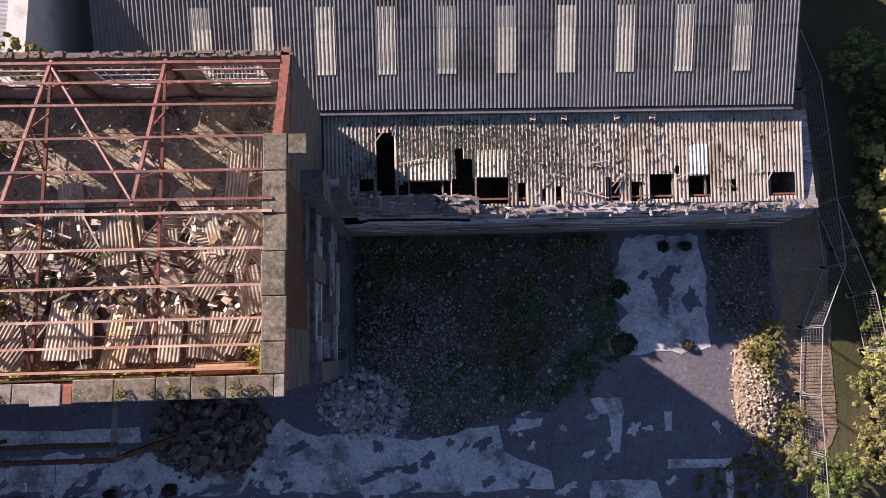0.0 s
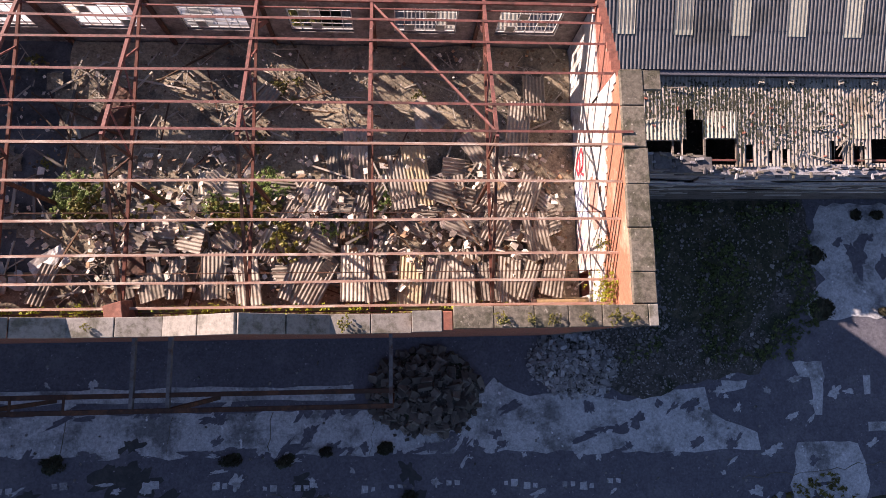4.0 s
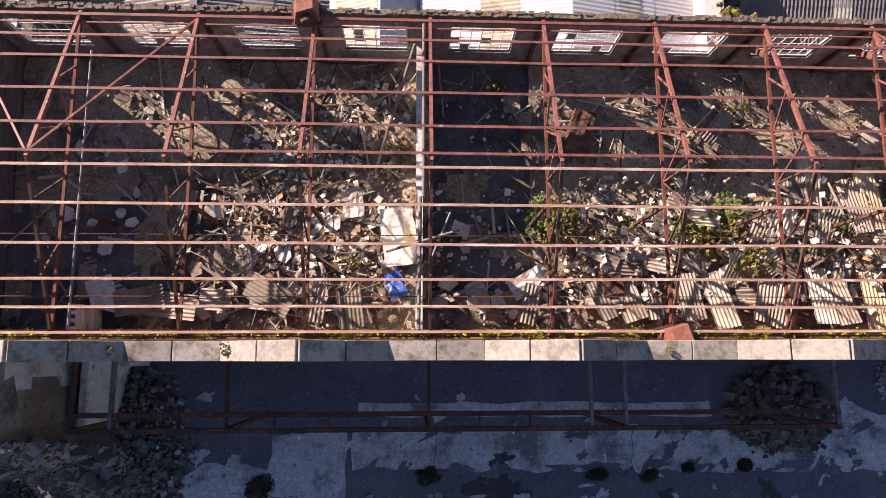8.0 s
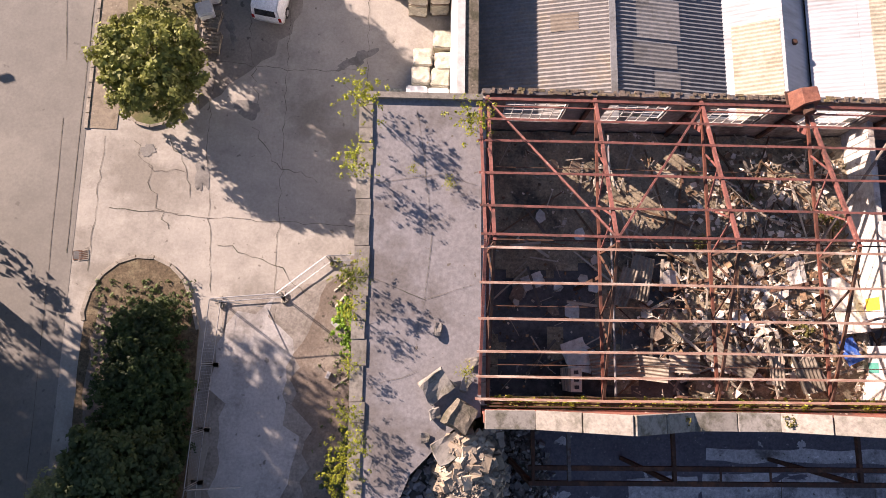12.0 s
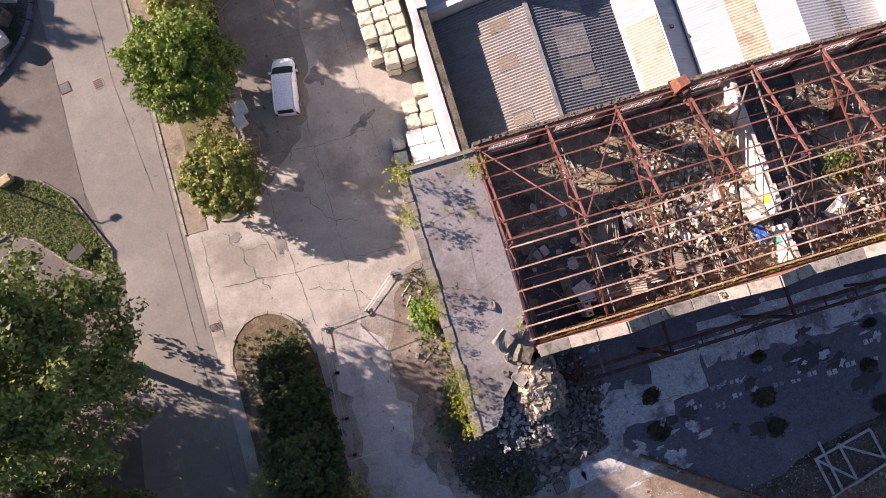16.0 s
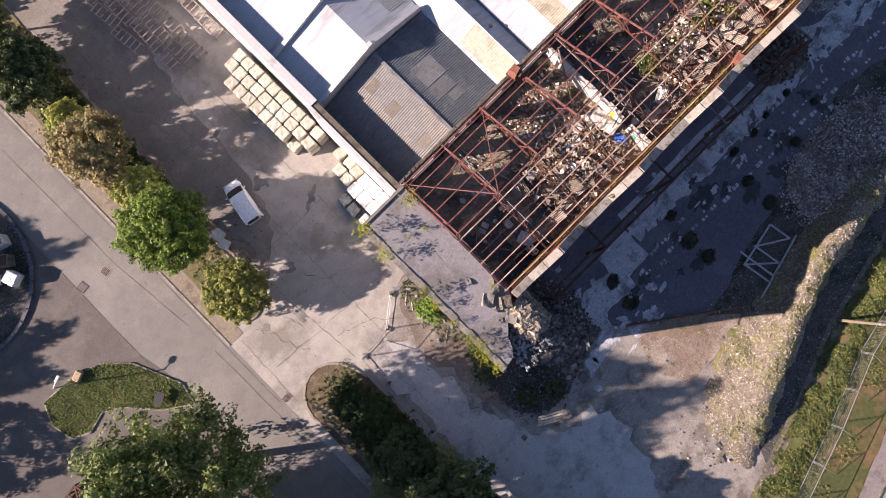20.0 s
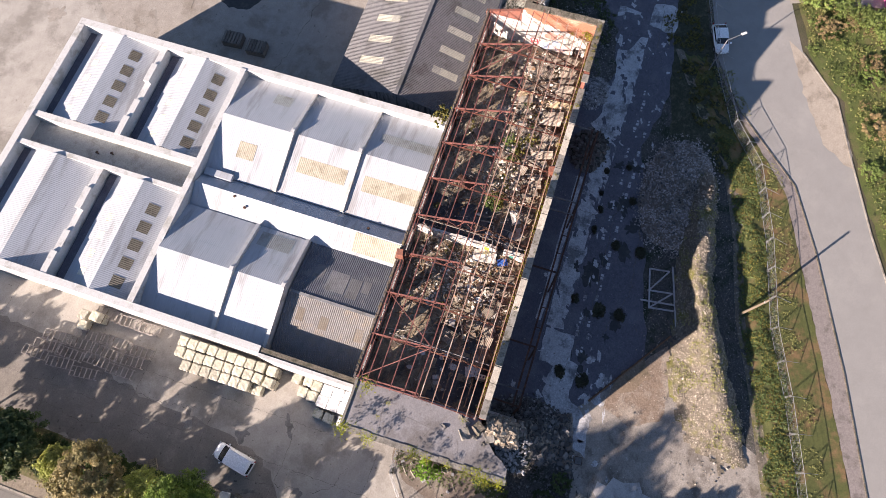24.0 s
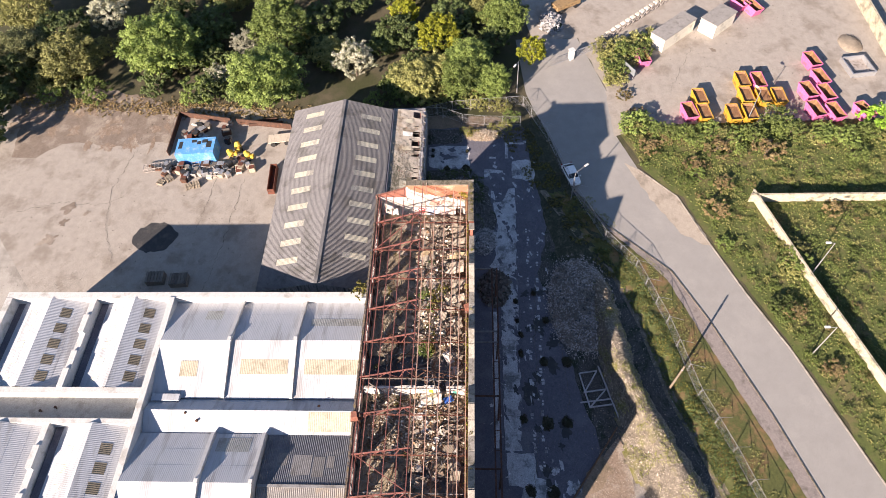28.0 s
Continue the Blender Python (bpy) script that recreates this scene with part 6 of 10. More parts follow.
for u0, u1, v0, v1, m in ((13.9, 14.7, 1.7, 3.0, "skylight"), (16.75, 17.75, 1.6, 3.05, "white_wall"), (6.4, 7.95, 1.7, 3.0, "skylight_shed"), (19.6, 20.4, 1.85, 3.05, "skylight_shed"), (3.2, 5.2, 2.1, 3.1, "skylight_shed")):
    bm = bmesh.new()
    corrugated(bm, (LX0 + 0.75 + u0, 10.75 - v0 * 0.992, 5.03 - v0 * 0.125), (u1 - u0, 0, 0), (0, -(v1 - v0) * 0.992, -(v1 - v0) * 0.125), 0.19, 0.05, 1)
    part("roof_sheet", bm, m, lean, "pale replacement roof sheet")
rnd = random.Random(31)
bm = bmesh.new()
for k in range(14):
    x = LX0 + 0.8 + 1.6 * k
    bar(bm, (x, 10.7, 4.85), (x, 6.4, 4.3), 0.08, 0.12)
tagged(mesh_ob("rafters", bm, "timber_grey"), "weathered rafters under the lean-to roof", "rafters", kind="structure")
tagged(mesh_ob("rail_lean_to", new_bar((LX0, 6.75, 4.36), (LX1, 6.75, 4.36), 0.09), "rust"), "rusted steel rail at the lean-to eaves", "beam", kind="structure")
bm = bmesh.new()
x = 1.0
steps = ((-6.1, -4.9, 8.5), (-4.9, -4.3, 7.4), (-4.3, -3.3, 6.2), (-3.3, -0.8, 5.25), (-0.8, 1.3, 4.85))
while x < 17.9:
    w = min(rnd.uniform(0.6, 1.9), 17.95 - x)
    box(bm, x, x + w, 6.0 + rnd.uniform(-0.03, 0.03), 6.5 + rnd.uniform(-0.06, 0.05), 0, 4.42 + rnd.uniform(-0.1, 0.06))
    box(bm, x, x + w, 5.86, 6.02, 0, 4.42 - rnd.uniform(0.25, 0.6))
    x += w
box(bm, X1 + 0.02, 1.0, 6.0, 6.75, 0, 4.5)
box(bm, 17.3, 17.9, 6.4, 11.0, 0, 4.4)
wall_lean = tagged(mesh_ob("wall_lean_to", bm, "brick_broken"), "broken grey brick wall along the lean-to", "wall", kind="structure")
bm = bmesh.new()
box(bm, X1 + 0.02, 17.8, 5.80, 5.855, 0, 3.3)
part("wall_base", bm, "brick_grey", wall_lean, "darker lower face of the wall")
part("ledge", new_box(X1 + 0.02, 17.8, 5.74, 5.855, 3.3, 3.42), "brick_broken", wall_lean)


def broken_courses(parent, count, place, seed, size=(0.16, 0.34), materials=("brick_broken", "coping_dark", "rubble_grey", "brick_grey")):
    """Loose bricks and stones left on a broken wall head, each a piece of its own."""
    r = random.Random(seed)
    made = []
    for k in range(8):
        l = r.uniform(*size)
        bm = bevel_box(-l / 2, l / 2, -0.055, 0.055, -0.04, 0.04, 0.008)
        me = bpy.data.meshes.new("brick")
        bm.to_mesh(me)
        bm.free()
        me.materials.append(M[materials[k % len(materials)]])
        made.append(me)
    for _ in range(count):
        p, along = place(r)
        piece("brick", r.choice(made), pose(*p, r.uniform(-12, 12), r.uniform(-12, 12), along + r.choice((0, 0, 0, 90)) + r.uniform(-14, 14)), parent)


def on_lean_wall(r):
    x = r.uniform(-5.9, 17.8)
    base = next((z for a, b, z in steps if a <= x < b), 4.42)
    return (x, r.uniform(5.9, 6.5) + (0.35 if x < 0.8 else 0), base + r.uniform(-0.1, 0.14)), 0


# the stub of the vanished cross wall: courses stepping down from the gable, each a little further out
rc = random.Random(171)
z = 4.5
while z < 8.6:
    h = rc.uniform(0.08, 0.14)
    end = next((xb for xa, xb, zb in reversed(steps) if z < zb), -4.9) + rc.uniform(-0.5, 0.2)
    front = 5.92 + 0.14 * (z - 4.5) + rc.uniform(-0.05, 0.05)
    x = X1 + 0.03
    while x < end - 0.15:
        w = min(rc.uniform(0.7, 2.6), end - x)
        part("stone_course", bevel_box(x + 0.012, x + w - 0.012, front + rc.uniform(-0.05, 0.05), 6.8 + rc.uniform(-0.12, 0.1), z, z + h - 0.015, 0.01), rc.choice(("brick_grey", "brick_broken", "brick_grey", "block_dark")), wall_lean)
        x += w
    z += h


broken_courses(wall_lean, 260, on_lean_wall, 5)
# render clinging to the faces in long pale strips
r = random.Random(17)
bm = bmesh.new()
for k in range(90):
    x = r.uniform(-5.8, 17.0)
    z = r.choice((0.9, 1.5, 1.7, 2.3, 2.6, 2.9, 3.5, 3.7)) + r.uniform(-0.1, 0.1)
    w, h = r.uniform(0.6, 5.0), r.uniform(0.04, 0.3)
    y = 5.80 - 0.012 if z < 3.2 else 5.86 - 0.012
    box(bm, x, min(x + w, 17.7), y, y + 0.03, z, z + h)
for k in range(46):
    x = r.uniform(-5.4, 17.0)
    box(bm, x, min(x + r.uniform(0.2, 1.3), 17.2), r.uniform(5.74, 5.80), 5.85, 3.42, 3.42 + r.uniform(0.015, 0.06))
part("render_remnant", bm, "plaster_grey", wall_lean, "pale remnants of render")["kind"] = "stuff"
tagged(mesh_ob("floor_lean_to", new_box(-5.2, 16.8, 6.4, 11.0, 0.0, 0.08), "gravel"), "dark rubble floor inside the lean-to", "floor", kind="structure")
for k in range(8):                              # broken ladder pieces on the gutter
    if k < 4:
        x = (4.1, 5.6, 8.0, 9.9)[k]
        t = thing("roof_ladder", "short pale ladder piece hooked over the gutter", "ladder", (x, 10.9, 5.1), rnd.uniform(-12, 12), group="roof ladders")
        for sx in (-0.11, 0.11):
            part("rail", new_box(sx - 0.02, sx + 0.02, -0.55, 0.35, 0, 0.05), "timber_pale", t)
        for j in range(6):
            part("rung", new_box(-0.13, 0.13, -0.5 + 0.15 * j, -0.44 + 0.15 * j, 0.05, 0.08), "timber_pale", t)
for k in range(120):
    x, v = rnd.uniform(-4, 16), rnd.uniform(0.3, 4.0)
    if k > 40:
        x, v = rnd.gauss(5.0, 2.6), rnd.uniform(1.5, 3.9)
    if not (-4.8 < x < 16.4) or any(h[0] - 0.2 < x - LX0 < h[1] + 0.2 and h[2] - 0.2 < v < h[3] for h in holes):
        continue
    s = rnd.uniform(0.025, 0.075)
    m = pose(x, 10.75 - v * 0.992, 5.03 - v * 0.125 + s * 0.3, rnd.uniform(-20, 20), rnd.uniform(-20, 20), rnd.uniform(0, 180))
    ob = mesh_ob("debris", new_box(-s * rnd.uniform(0.8, 2.5), s, -s * 0.7, s * 0.6, -s * 0.35, s * 0.35), rnd.choice(("brick_broken", "rubble_pale", "brick_red", "timber_grey", "rubble_grey")))
    ob.matrix_basis = m
    tagged(ob, "piece of debris lying on the lean-to roof", "debris", group="debris on the lean-to")

# moss and twigs over the lean-to sheets
r = random.Random(33)
bm = bmesh.new()
bm2 = bmesh.new()
for _ in range(5200):
    x, v = (r.uniform(-4.9, 16.6), r.uniform(0.1, 4.1)) if r.random() < 0.16 else (r.gauss(1.6, 3.6), r.triangular(0.1, 4.0, 1.2))
    if not (-4.9 < x < 16.7) or any(h[0] - 0.05 < x - LX0 < h[1] + 0.05 and h[2] - 0.05 < v < h[3] for h in holes):
        continue
    s0 = r.uniform(0.012, 0.034)
    box(bm if r.random() < 0.9 else bm2, x - s0, x + s0 * r.uniform(0.5, 1.5), 10.75 - v * 0.992 - s0 * r.uniform(0.8, 3.5), 10.75 - v * 0.992 + s0, 5.0 - v * 0.125, 5.022 - v * 0.125 + s0 * 0.4)
tagged(mesh_ob("moss_clods", bm, "moss_dark"), "brown moss clods along the lean-to sheets", "moss", kind="stuff")
tagged(mesh_ob("roof_grit", bm2, "rubble_grey"), "pale grit and mortar on the lean-to sheets", "grit", kind="stuff")
for k in range(15):
    x, v = r.uniform(-4, 16), r.uniform(0.4, 4.2)
    l, a = r.uniform(0.5, 1.6), r.uniform(0, 3.14)
    z = 5.1 - v * 0.125
    tagged(mesh_ob("timber_batten", new_bar((x, 10.75 - v, z), (x + l * math.cos(a), 10.75 - v + l * math.sin(a) * 0.6, z + r.uniform(0, 0.12)), 0.05, 0.03), r.choice(("timber_pale", "timber_grey"))), "broken pale batten lying on the lean-to roof", "timber", group="battens on the lean-to")

# ---- rubble, heaps and fallen roofing ----
def chunk(bm, r, s, at, flat=0.7, tilt=40):
    """A broken block: a box with pulled corners."""
    sx, sy, sz = s * r.uniform(0.7, 1.4), s * r.uniform(0.6, 1.1), s * r.uniform(0.4, 0.9) * flat
    m = pose(*at, r.uniform(-tilt, tilt), r.uniform(-tilt, tilt), r.uniform(0, 360))
    vs = box(bm, -sx / 2, sx / 2, -sy / 2, sy / 2, -sz / 2, sz / 2)
    for v in vs:
        v.co = m @ Vector((v.co.x * r.uniform(0.75, 1.1), v.co.y * r.uniform(0.75, 1.1), v.co.z * r.uniform(0.8, 1.1)))


def chunk_mesh(name, seed, s, material, flat=0.7):
    bm = bmesh.new()
    chunk(bm, random.Random(seed), s, (0, 0, 0), flat, 0)
    me = bpy.data.meshes.new(name)
    bm.to_mesh(me)
    bm.free()
    me.materials.append(M[material])
    return me


def heap(name, label, category, centre, rx, ry, top, material, sizes, big, small, seed, base="gravel", pale=None):
    """A rubble heap: a low mound, the larger blocks as pieces of their own, the rest joined."""
    r = random.Random(seed)
    t = thing(name, label, category, (centre[0], centre[1], centre[2] if len(centre) > 2 else 0.04))

    def lift(x, y):
        return max(0.0, top * (1 - (x / rx) ** 2 - (y / ry) ** 2))

    bm = bmesh.new()
    n = 18
    vs = {}
    for i in range(n + 1):
        for j in range(n + 1):
            x, y = rx * 1.15 * (2 * i / n - 1), ry * 1.15 * (2 * j / n - 1)
            vs[i, j] = bm.verts.new((x, y, lift(x, y) * 0.85 + (noise.noise(Vector((x * 0.9 + seed, y * 0.9, 0))) * 0.12 * top if lift(x, y) > 0 else -0.3)))
    for i in range(n):
        for j in range(n):
            bm.faces.new((vs[i, j], vs[i + 1, j], vs[i + 1, j + 1], vs[i, j + 1]))
    part("mound", bm, base, t, "earthy core of the heap", smooth=True)
    meshes = [chunk_mesh("block", seed * 50 + k, sizes[1] * (0.7 + 0.12 * k), material if (not pale or k % 3) else pale) for k in range(6)]
    for _ in range(big):
        a, q = r.uniform(0, 2 * math.pi), math.sqrt(r.random())
        x, y = rx * q * math.cos(a) * 1.03, ry * q * math.sin(a) * 1.03
        piece("block", r.choice(meshes), pose(x, y, lift(x, y) + 0.06, r.uniform(-35, 35), r.uniform(-35, 35), r.uniform(0, 360)), t)
    bm = bmesh.new()
    for _ in range(small):
        a, q = r.uniform(0, 2 * math.pi), math.sqrt(r.random()) * r.choice((1, 1, 1.12))
        x, y = rx * q * math.cos(a), ry * q * math.sin(a)
        chunk(bm, r, r.uniform(sizes[0], sizes[1]) * 0.8, (x, y, lift(x, y) + 0.02))
    ob = part("rubble_fill", bm, [material, pale or material], t, "small broken pieces between the blocks")
    ob["kind"] = "stuff"
    return t


heap("brick_heap", "heap of dark squared stone blocks under the canopy", "rubble heap", (-12.3, -4.3), 2.9, 2.2, 0.75, "block_dark", (0.15, 0.44), 130, 260, 1)
heap("rubble_heap", "pale grey heap of broken masonry by the gable", "rubble heap", (-4.5, -2.9), 2.3, 1.7, 0.5, "rubble_grey", (0.05, 0.24), 130, 1500, 2, pale="plaster_grey")
heap("rubble_heap", "dark heap of broken masonry along the gable", "rubble heap", (-2.2, 0.2), 2.8, 3.6, 0.45, "rubble_dim", (0.05, 0.17), 80, 1600, 3)
heap("rubble_heap", "heap of grey broken concrete below the collapsed corner", "rubble heap", (-45.4, -6.2), 3.2, 4.2, 1.3, "rubble_dim", (0.08, 0.32), 170, 1500, 4, pale="rubble_grey")


def slide(name, label, axis, seed):
    """Masonry slid from the roof edge to the ground; axis: (x, y, z, half width) down the slope."""
    r = random.Random(seed)
    t = thing(name, label, "rubble heap", (0, 0, 0))

    def at(f, u):
        k = min(int(f), len(axis) - 2)
        g = f - k
        x, y, z, w = (axis[k][i] + (axis[k + 1][i] - axis[k][i]) * g for i in range(4))
        d = Vector((axis[k + 1][0] - axis[k][0], axis[k + 1][1] - axis[k][1], 0)).normalized()
        rough = 0.16 * noise.noise(Vector((f * 2.2, u * 2.0, seed)))
        return Vector((x - d.y * u * w, y + d.x * u * w, max(0.02, z - min(z * 0.5, 0.9) * abs(u) ** 3 + rough)))

    n, m = 36, 12
    bm = bmesh.new()
    grid = [[bm.verts.new(at(i * (len(axis) - 1) / n, 2 * j / m - 1)) for j in range(m + 1)] for i in range(n + 1)]
    for row in grid:
        row.insert(0, bm.verts.new((row[0].co.x, row[0].co.y, 0)))
        row.append(bm.verts.new((row[-1].co.x, row[-1].co.y, 0)))
    for p, q in zip(grid, grid[1:]):
        for j in range(m + 2):
            bm.faces.new((p[j], q[j], q[j + 1], p[j + 1]))
    part("mound", bm, "earth_brown", t, "earthy core of the slide")
    # dim rubble towards the foot: the shade there is put into its colour
    sets = [[chunk_mesh("block", seed * 70 + 9 * i + k, sz * (0.7 + 0.15 * k), mt) for k in range(6)] for i, (mt, sz) in enumerate((("stone_beige", 0.26), ("stone_warm", 0.32), ("rubble_dim", 0.5)))]
    for k in range(290):
        f = r.uniform(0, 2.3) if k < 150 else r.uniform(2.0, len(axis) - 1.05)
        p = at(f, r.uniform(-1, 1))
        s = sets[r.randint(0, 1) if f < 2.6 else 2 if r.random() < 0.75 else 0]
        piece("block", r.choice(s), pose(p.x, p.y, p.z + 0.08, r.uniform(-40, 40), r.uniform(-40, 40), r.uniform(0, 360)), t)
    for nm, mt, lo, hi, cnt in (("rubble_fill", "stone_beige", 0.0, 2.6, 2300), ("rubble_fill", "rubble_dim", 2.5, len(axis) - 1.02, 1500)):
        bm = bmesh.new()
        for _ in range(cnt):
            p = at(r.uniform(lo, hi), r.uniform(-1.05, 1.05))
            chunk(bm, r, r.uniform(0.07, 0.2), p + Vector((0, 0, 0.04)))
        part(nm, bm, mt, t, "small broken pieces between the blocks")["kind"] = "stuff"


slide("rubble_slide", "slide of yellowish broken masonry at the collapsed corner, its foot dimmed as shaded", [(-47.6, -1.9, 12.7, 0.85), (-47.4, -3.1, 12.75, 1.2), (-47.5, -4.5, 12.35, 1.2), (-47.3, -5.1, 9.0, 1.3), (-46.8, -6.4, 2.6, 2.0), (-46.0, -8.6, 0.9, 2.6), (-45.4, -11.0, 0.1, 3.0)], 5)
heap("rubble_heap", "dark earthy heap at the end of the block", "rubble heap", (-49.8, -8.2), 4.0, 4.0, 0.8, "rubble_dim", (0.06, 0.2), 90, 1500, 6)
heap("stone_heap", "long low heap of grey crushed stone", "rubble heap", (-14.8, -15.4), 7.3, 4.3, 1.0, "rubble_mixed", (0.05, 0.24), 260, 5200, 7, base="earth_brown", pale="rubble_dim")
# added ridge: the heap's sunlit crest put into paler colour and extra height
heap("rubble_heap", "pale masonry added along the stone heap's edge as its sunlit crest", "rubble heap", (-13.9, -18.3), 3.0, 1.3, 1.9, "stone_beige", (0.06, 0.24), 90, 900, 8, base="track_earth", pale="rubble_pale")
sheet("roof_collapsed", [(-50.5, -4.7), (-49.7, -3.6), (-48.9, -2.4), (-47.8, -1.4), (-47.3, -1.6), (-47.4, -5.0), (-48.2, -6.4), (-49.6, -6.2)], 11.75, "gravel", "sunken rubble-strewn end of the flat roof", "roof", 0.1, 0.5, 33, depth=11.6)
bm = bmesh.new()
rc = random.Random(34)
for _ in range(420):
    x, y = rc.uniform(-50.2, -47.4), rc.uniform(-6.0, -1.6)
    if y < -1.5 - 1.15 * (-47.6 - x):
        chunk(bm, rc, rc.uniform(0.06, 0.26), (x, y, 11.82))
tagged(mesh_ob("roof_rubble", bm, "rubble_grey"), "broken pieces strewn over the sunken roof end", "rubble", kind="stuff")
bm = bmesh.new()
rc = random.Random(36)
v = [bm.verts.new(c) for c in ((-46.95, -1.35, 8.0), (-46.5, -1.35, 8.0), (-45.9, -4.1, 8.0), (-46.35, -4.1, 8.0), (-46.95, -1.35, 12.5), (-46.5, -1.35, 12.5), (-45.9, -4.1, 11.2), (-46.35, -4.1, 11.2))]
for f in ((3, 2, 1, 0), (4, 5, 6, 7), (0, 1, 5, 4), (1, 2, 6, 5), (2, 3, 7, 6), (3, 0, 4, 7)):
    bm.faces.new([v[i] for i in f])
bmesh.ops.subdivide_edges(bm, edges=bm.edges[:], cuts=5, use_grid_fill=True)
for q in bm.verts:
    q.co += 0.09 * noise.noise_vector(q.co * 1.9)
bmesh.ops.recalc_face_normals(bm, faces=bm.faces[:])
stub = tagged(mesh_ob("wall_broken_end", bm, "plaster_dirty"), "broken end of a thick stone wall at the collapsed corner", "wall", kind="structure")
wall_stones = [chunk_mesh("stone", 880 + k, 0.16 + 0.03 * k, "stone_warm" if k % 2 else "coping_pale") for k in range(5)]
for k in range(60):
    f = rc.uniform(0, 8.6)
    piece("stone", rc.choice(wall_stones), pose(-46.72 + 0.07 * f + rc.uniform(-0.22, 0.22), -1.4 - 0.3 * f, 12.56 - 0.15 * f, rc.uniform(-25, 25), rc.uniform(-25, 25), rc.uniform(0, 360)), stub)
# plastered inner face of the vanished wall at the end block
bm = bmesh.new()
wall_with_holes(bm, -46.6, -46.3, -5.0, -1.65, 0, 8.6, [(-3.5, -2.3, 4.6, 6.8), (-4.6, -3.9, 0.0, 2.6)], axis="y")
tagged(mesh_ob("wall_end_block", bm, "plaster"), "white plastered wall with a window hole at the end block", "wall", kind="structure")
bm = bmesh.new()
box(bm, -45.6, -45.3, -4.6, -1.65, 0, 4.4)
box(bm, -45.3, -44.4, -1.95, -1.65, 0, 2.4)
tagged(mesh_ob("wall_low", bm, "plaster"), "low white plastered wall stub under the canopy", "wall", kind="structure")
for k, (x, y, z, l, w, h, rx, ry, rz, m) in enumerate(((-48.55, -0.3, 0.34, 1.0, 0.8, 0.34, 14, -16, 38, "coping"), (-47.8, -1.25, 0.42, 0.85, 0.7, 0.6, 24, 12, 62, "coping_dark"), (-48.1, -2.3, 0.26, 1.15, 0.8, 0.2, -12, 14, 28, "coping"),
                                                     (-47.6, -0.2, 0.2, 0.5, 0.3, 0.25, 10, 20, 70, "coping"), (-48.6, -1.2, 0.14, 0.4, 0.3, 0.22, 10, 5, 10, "coping"), (-47.3, 0.5, 0.1, 0.45, 0.3, 0.14, 6, 10, 20, "coping_pale"), (-48.9, -2.0, 0.1, 0.35, 0.25, 0.16, 6, 10, 80, "coping"), (-48.5, 1.6, 0.1, 0.4, 0.2, 0.16, 0, 3, 80, "coping_pale"))):
    bm = new_box(-l / 2, l / 2, -w / 2, w / 2, -h / 2, h / 2)
    bmesh.ops.subdivide_edges(bm, edges=bm.edges[:], cuts=3, use_grid_fill=True)
    for v in bm.verts:
        v.co += 0.16 * noise.noise_vector(v.co * 1.6 + Vector((k, 0, 0))) + 0.05 * noise.noise_vector(v.co * 7 + Vector((0, k, 0)))
    ob = mesh_ob("concrete_block", bm, m)
    ob.matrix_basis = pose(x, y, FLAT + z * 0.8, rx * 0.7, ry * 0.7, rz)
    tagged(ob, "tilted broken concrete block on the flat roof edge", "concrete block", group="blocks on the flat roof")

# mound and bank to the south
CREST = [(-11.0, -17.6, 0.4, 2.0), (-16.0, -18.2, 1.5, 1.5), (-20.5, -18.8, 2.5, 1.3), (-25.2, -19.3, 2.8, 1.5), (-30.0, -21.1, 2.7, 2.3), (-34.5, -22.9, 2.3, 4.0), (-38.3, -24.7, 1.7, 4.2), (-41.5, -26.6, 0.3, 3.0)]


def fence_y(x):
    pts = [(-80, -45), (-41.2, -32.9), (-34.1, -30.7), (-27.4, -28.2), (-17.6, -26.1), (-9.1, -23.4), (-4.3, -19.8), (5, -14.7), (20, -9)]
    for (xa, ya), (xb, yb) in zip(pts, pts[1:]):
        if x <= xb:
            return ya + (yb - ya) * (x - xa) / (xb - xa)
    return yb


def mound_z(x, y):
    """A rubble bank with a sharp crest: steep to the south, gentle to the north; then the grassy bank by the fence."""
    best = 0.0
    for (xa, ya, ha, wa), (xb, yb, hb, wb) in zip(CREST, CREST[1:]):
        dx, dy = xb - xa, yb - ya
        t = ((x - xa) * dx + (y - ya) * dy) / (dx * dx + dy * dy)
        t = max(0.0, min(1.0, t))
        px, py = x - xa - t * dx, y - ya - t * dy
        d = math.hypot(px, py) + 0.35 * noise.noise(Vector((x * 0.7, y * 0.7, 8.0)))
        h, w = ha + (hb - ha) * t, wa + (wb - wa) * t
        south = py < 0
        k = max(0.0, 1 - max(0.0, d - 0.5) / (1.8 if south else w))
        best = max(best, h * (k if south else k * (0.55 + 0.45 * k)))
    lumpy = 0.55 + 0.9 * noise.noise(Vector((x * 0.33, y * 0.33, 12.0)))
    bank = max(0.12, lumpy) * max(0.0, min(1.0, (fence_y(x) + 2.6 - y) / 2.4)) * max(0.0, min(1.0, (y - fence_y(x) + 0.1) / 2.0)) * max(0.0, min(1.0, (-4 - x) / 6))
    rough = 0.16 * noise.noise(Vector((x * 0.9, y * 0.9, 1.0))) + 0.09 * noise.noise(Vector((x * 2.6, y * 2.6, 4.0)))
    return max(best, bank) + rough * (1.0 if best > 0.1 else 0.5)


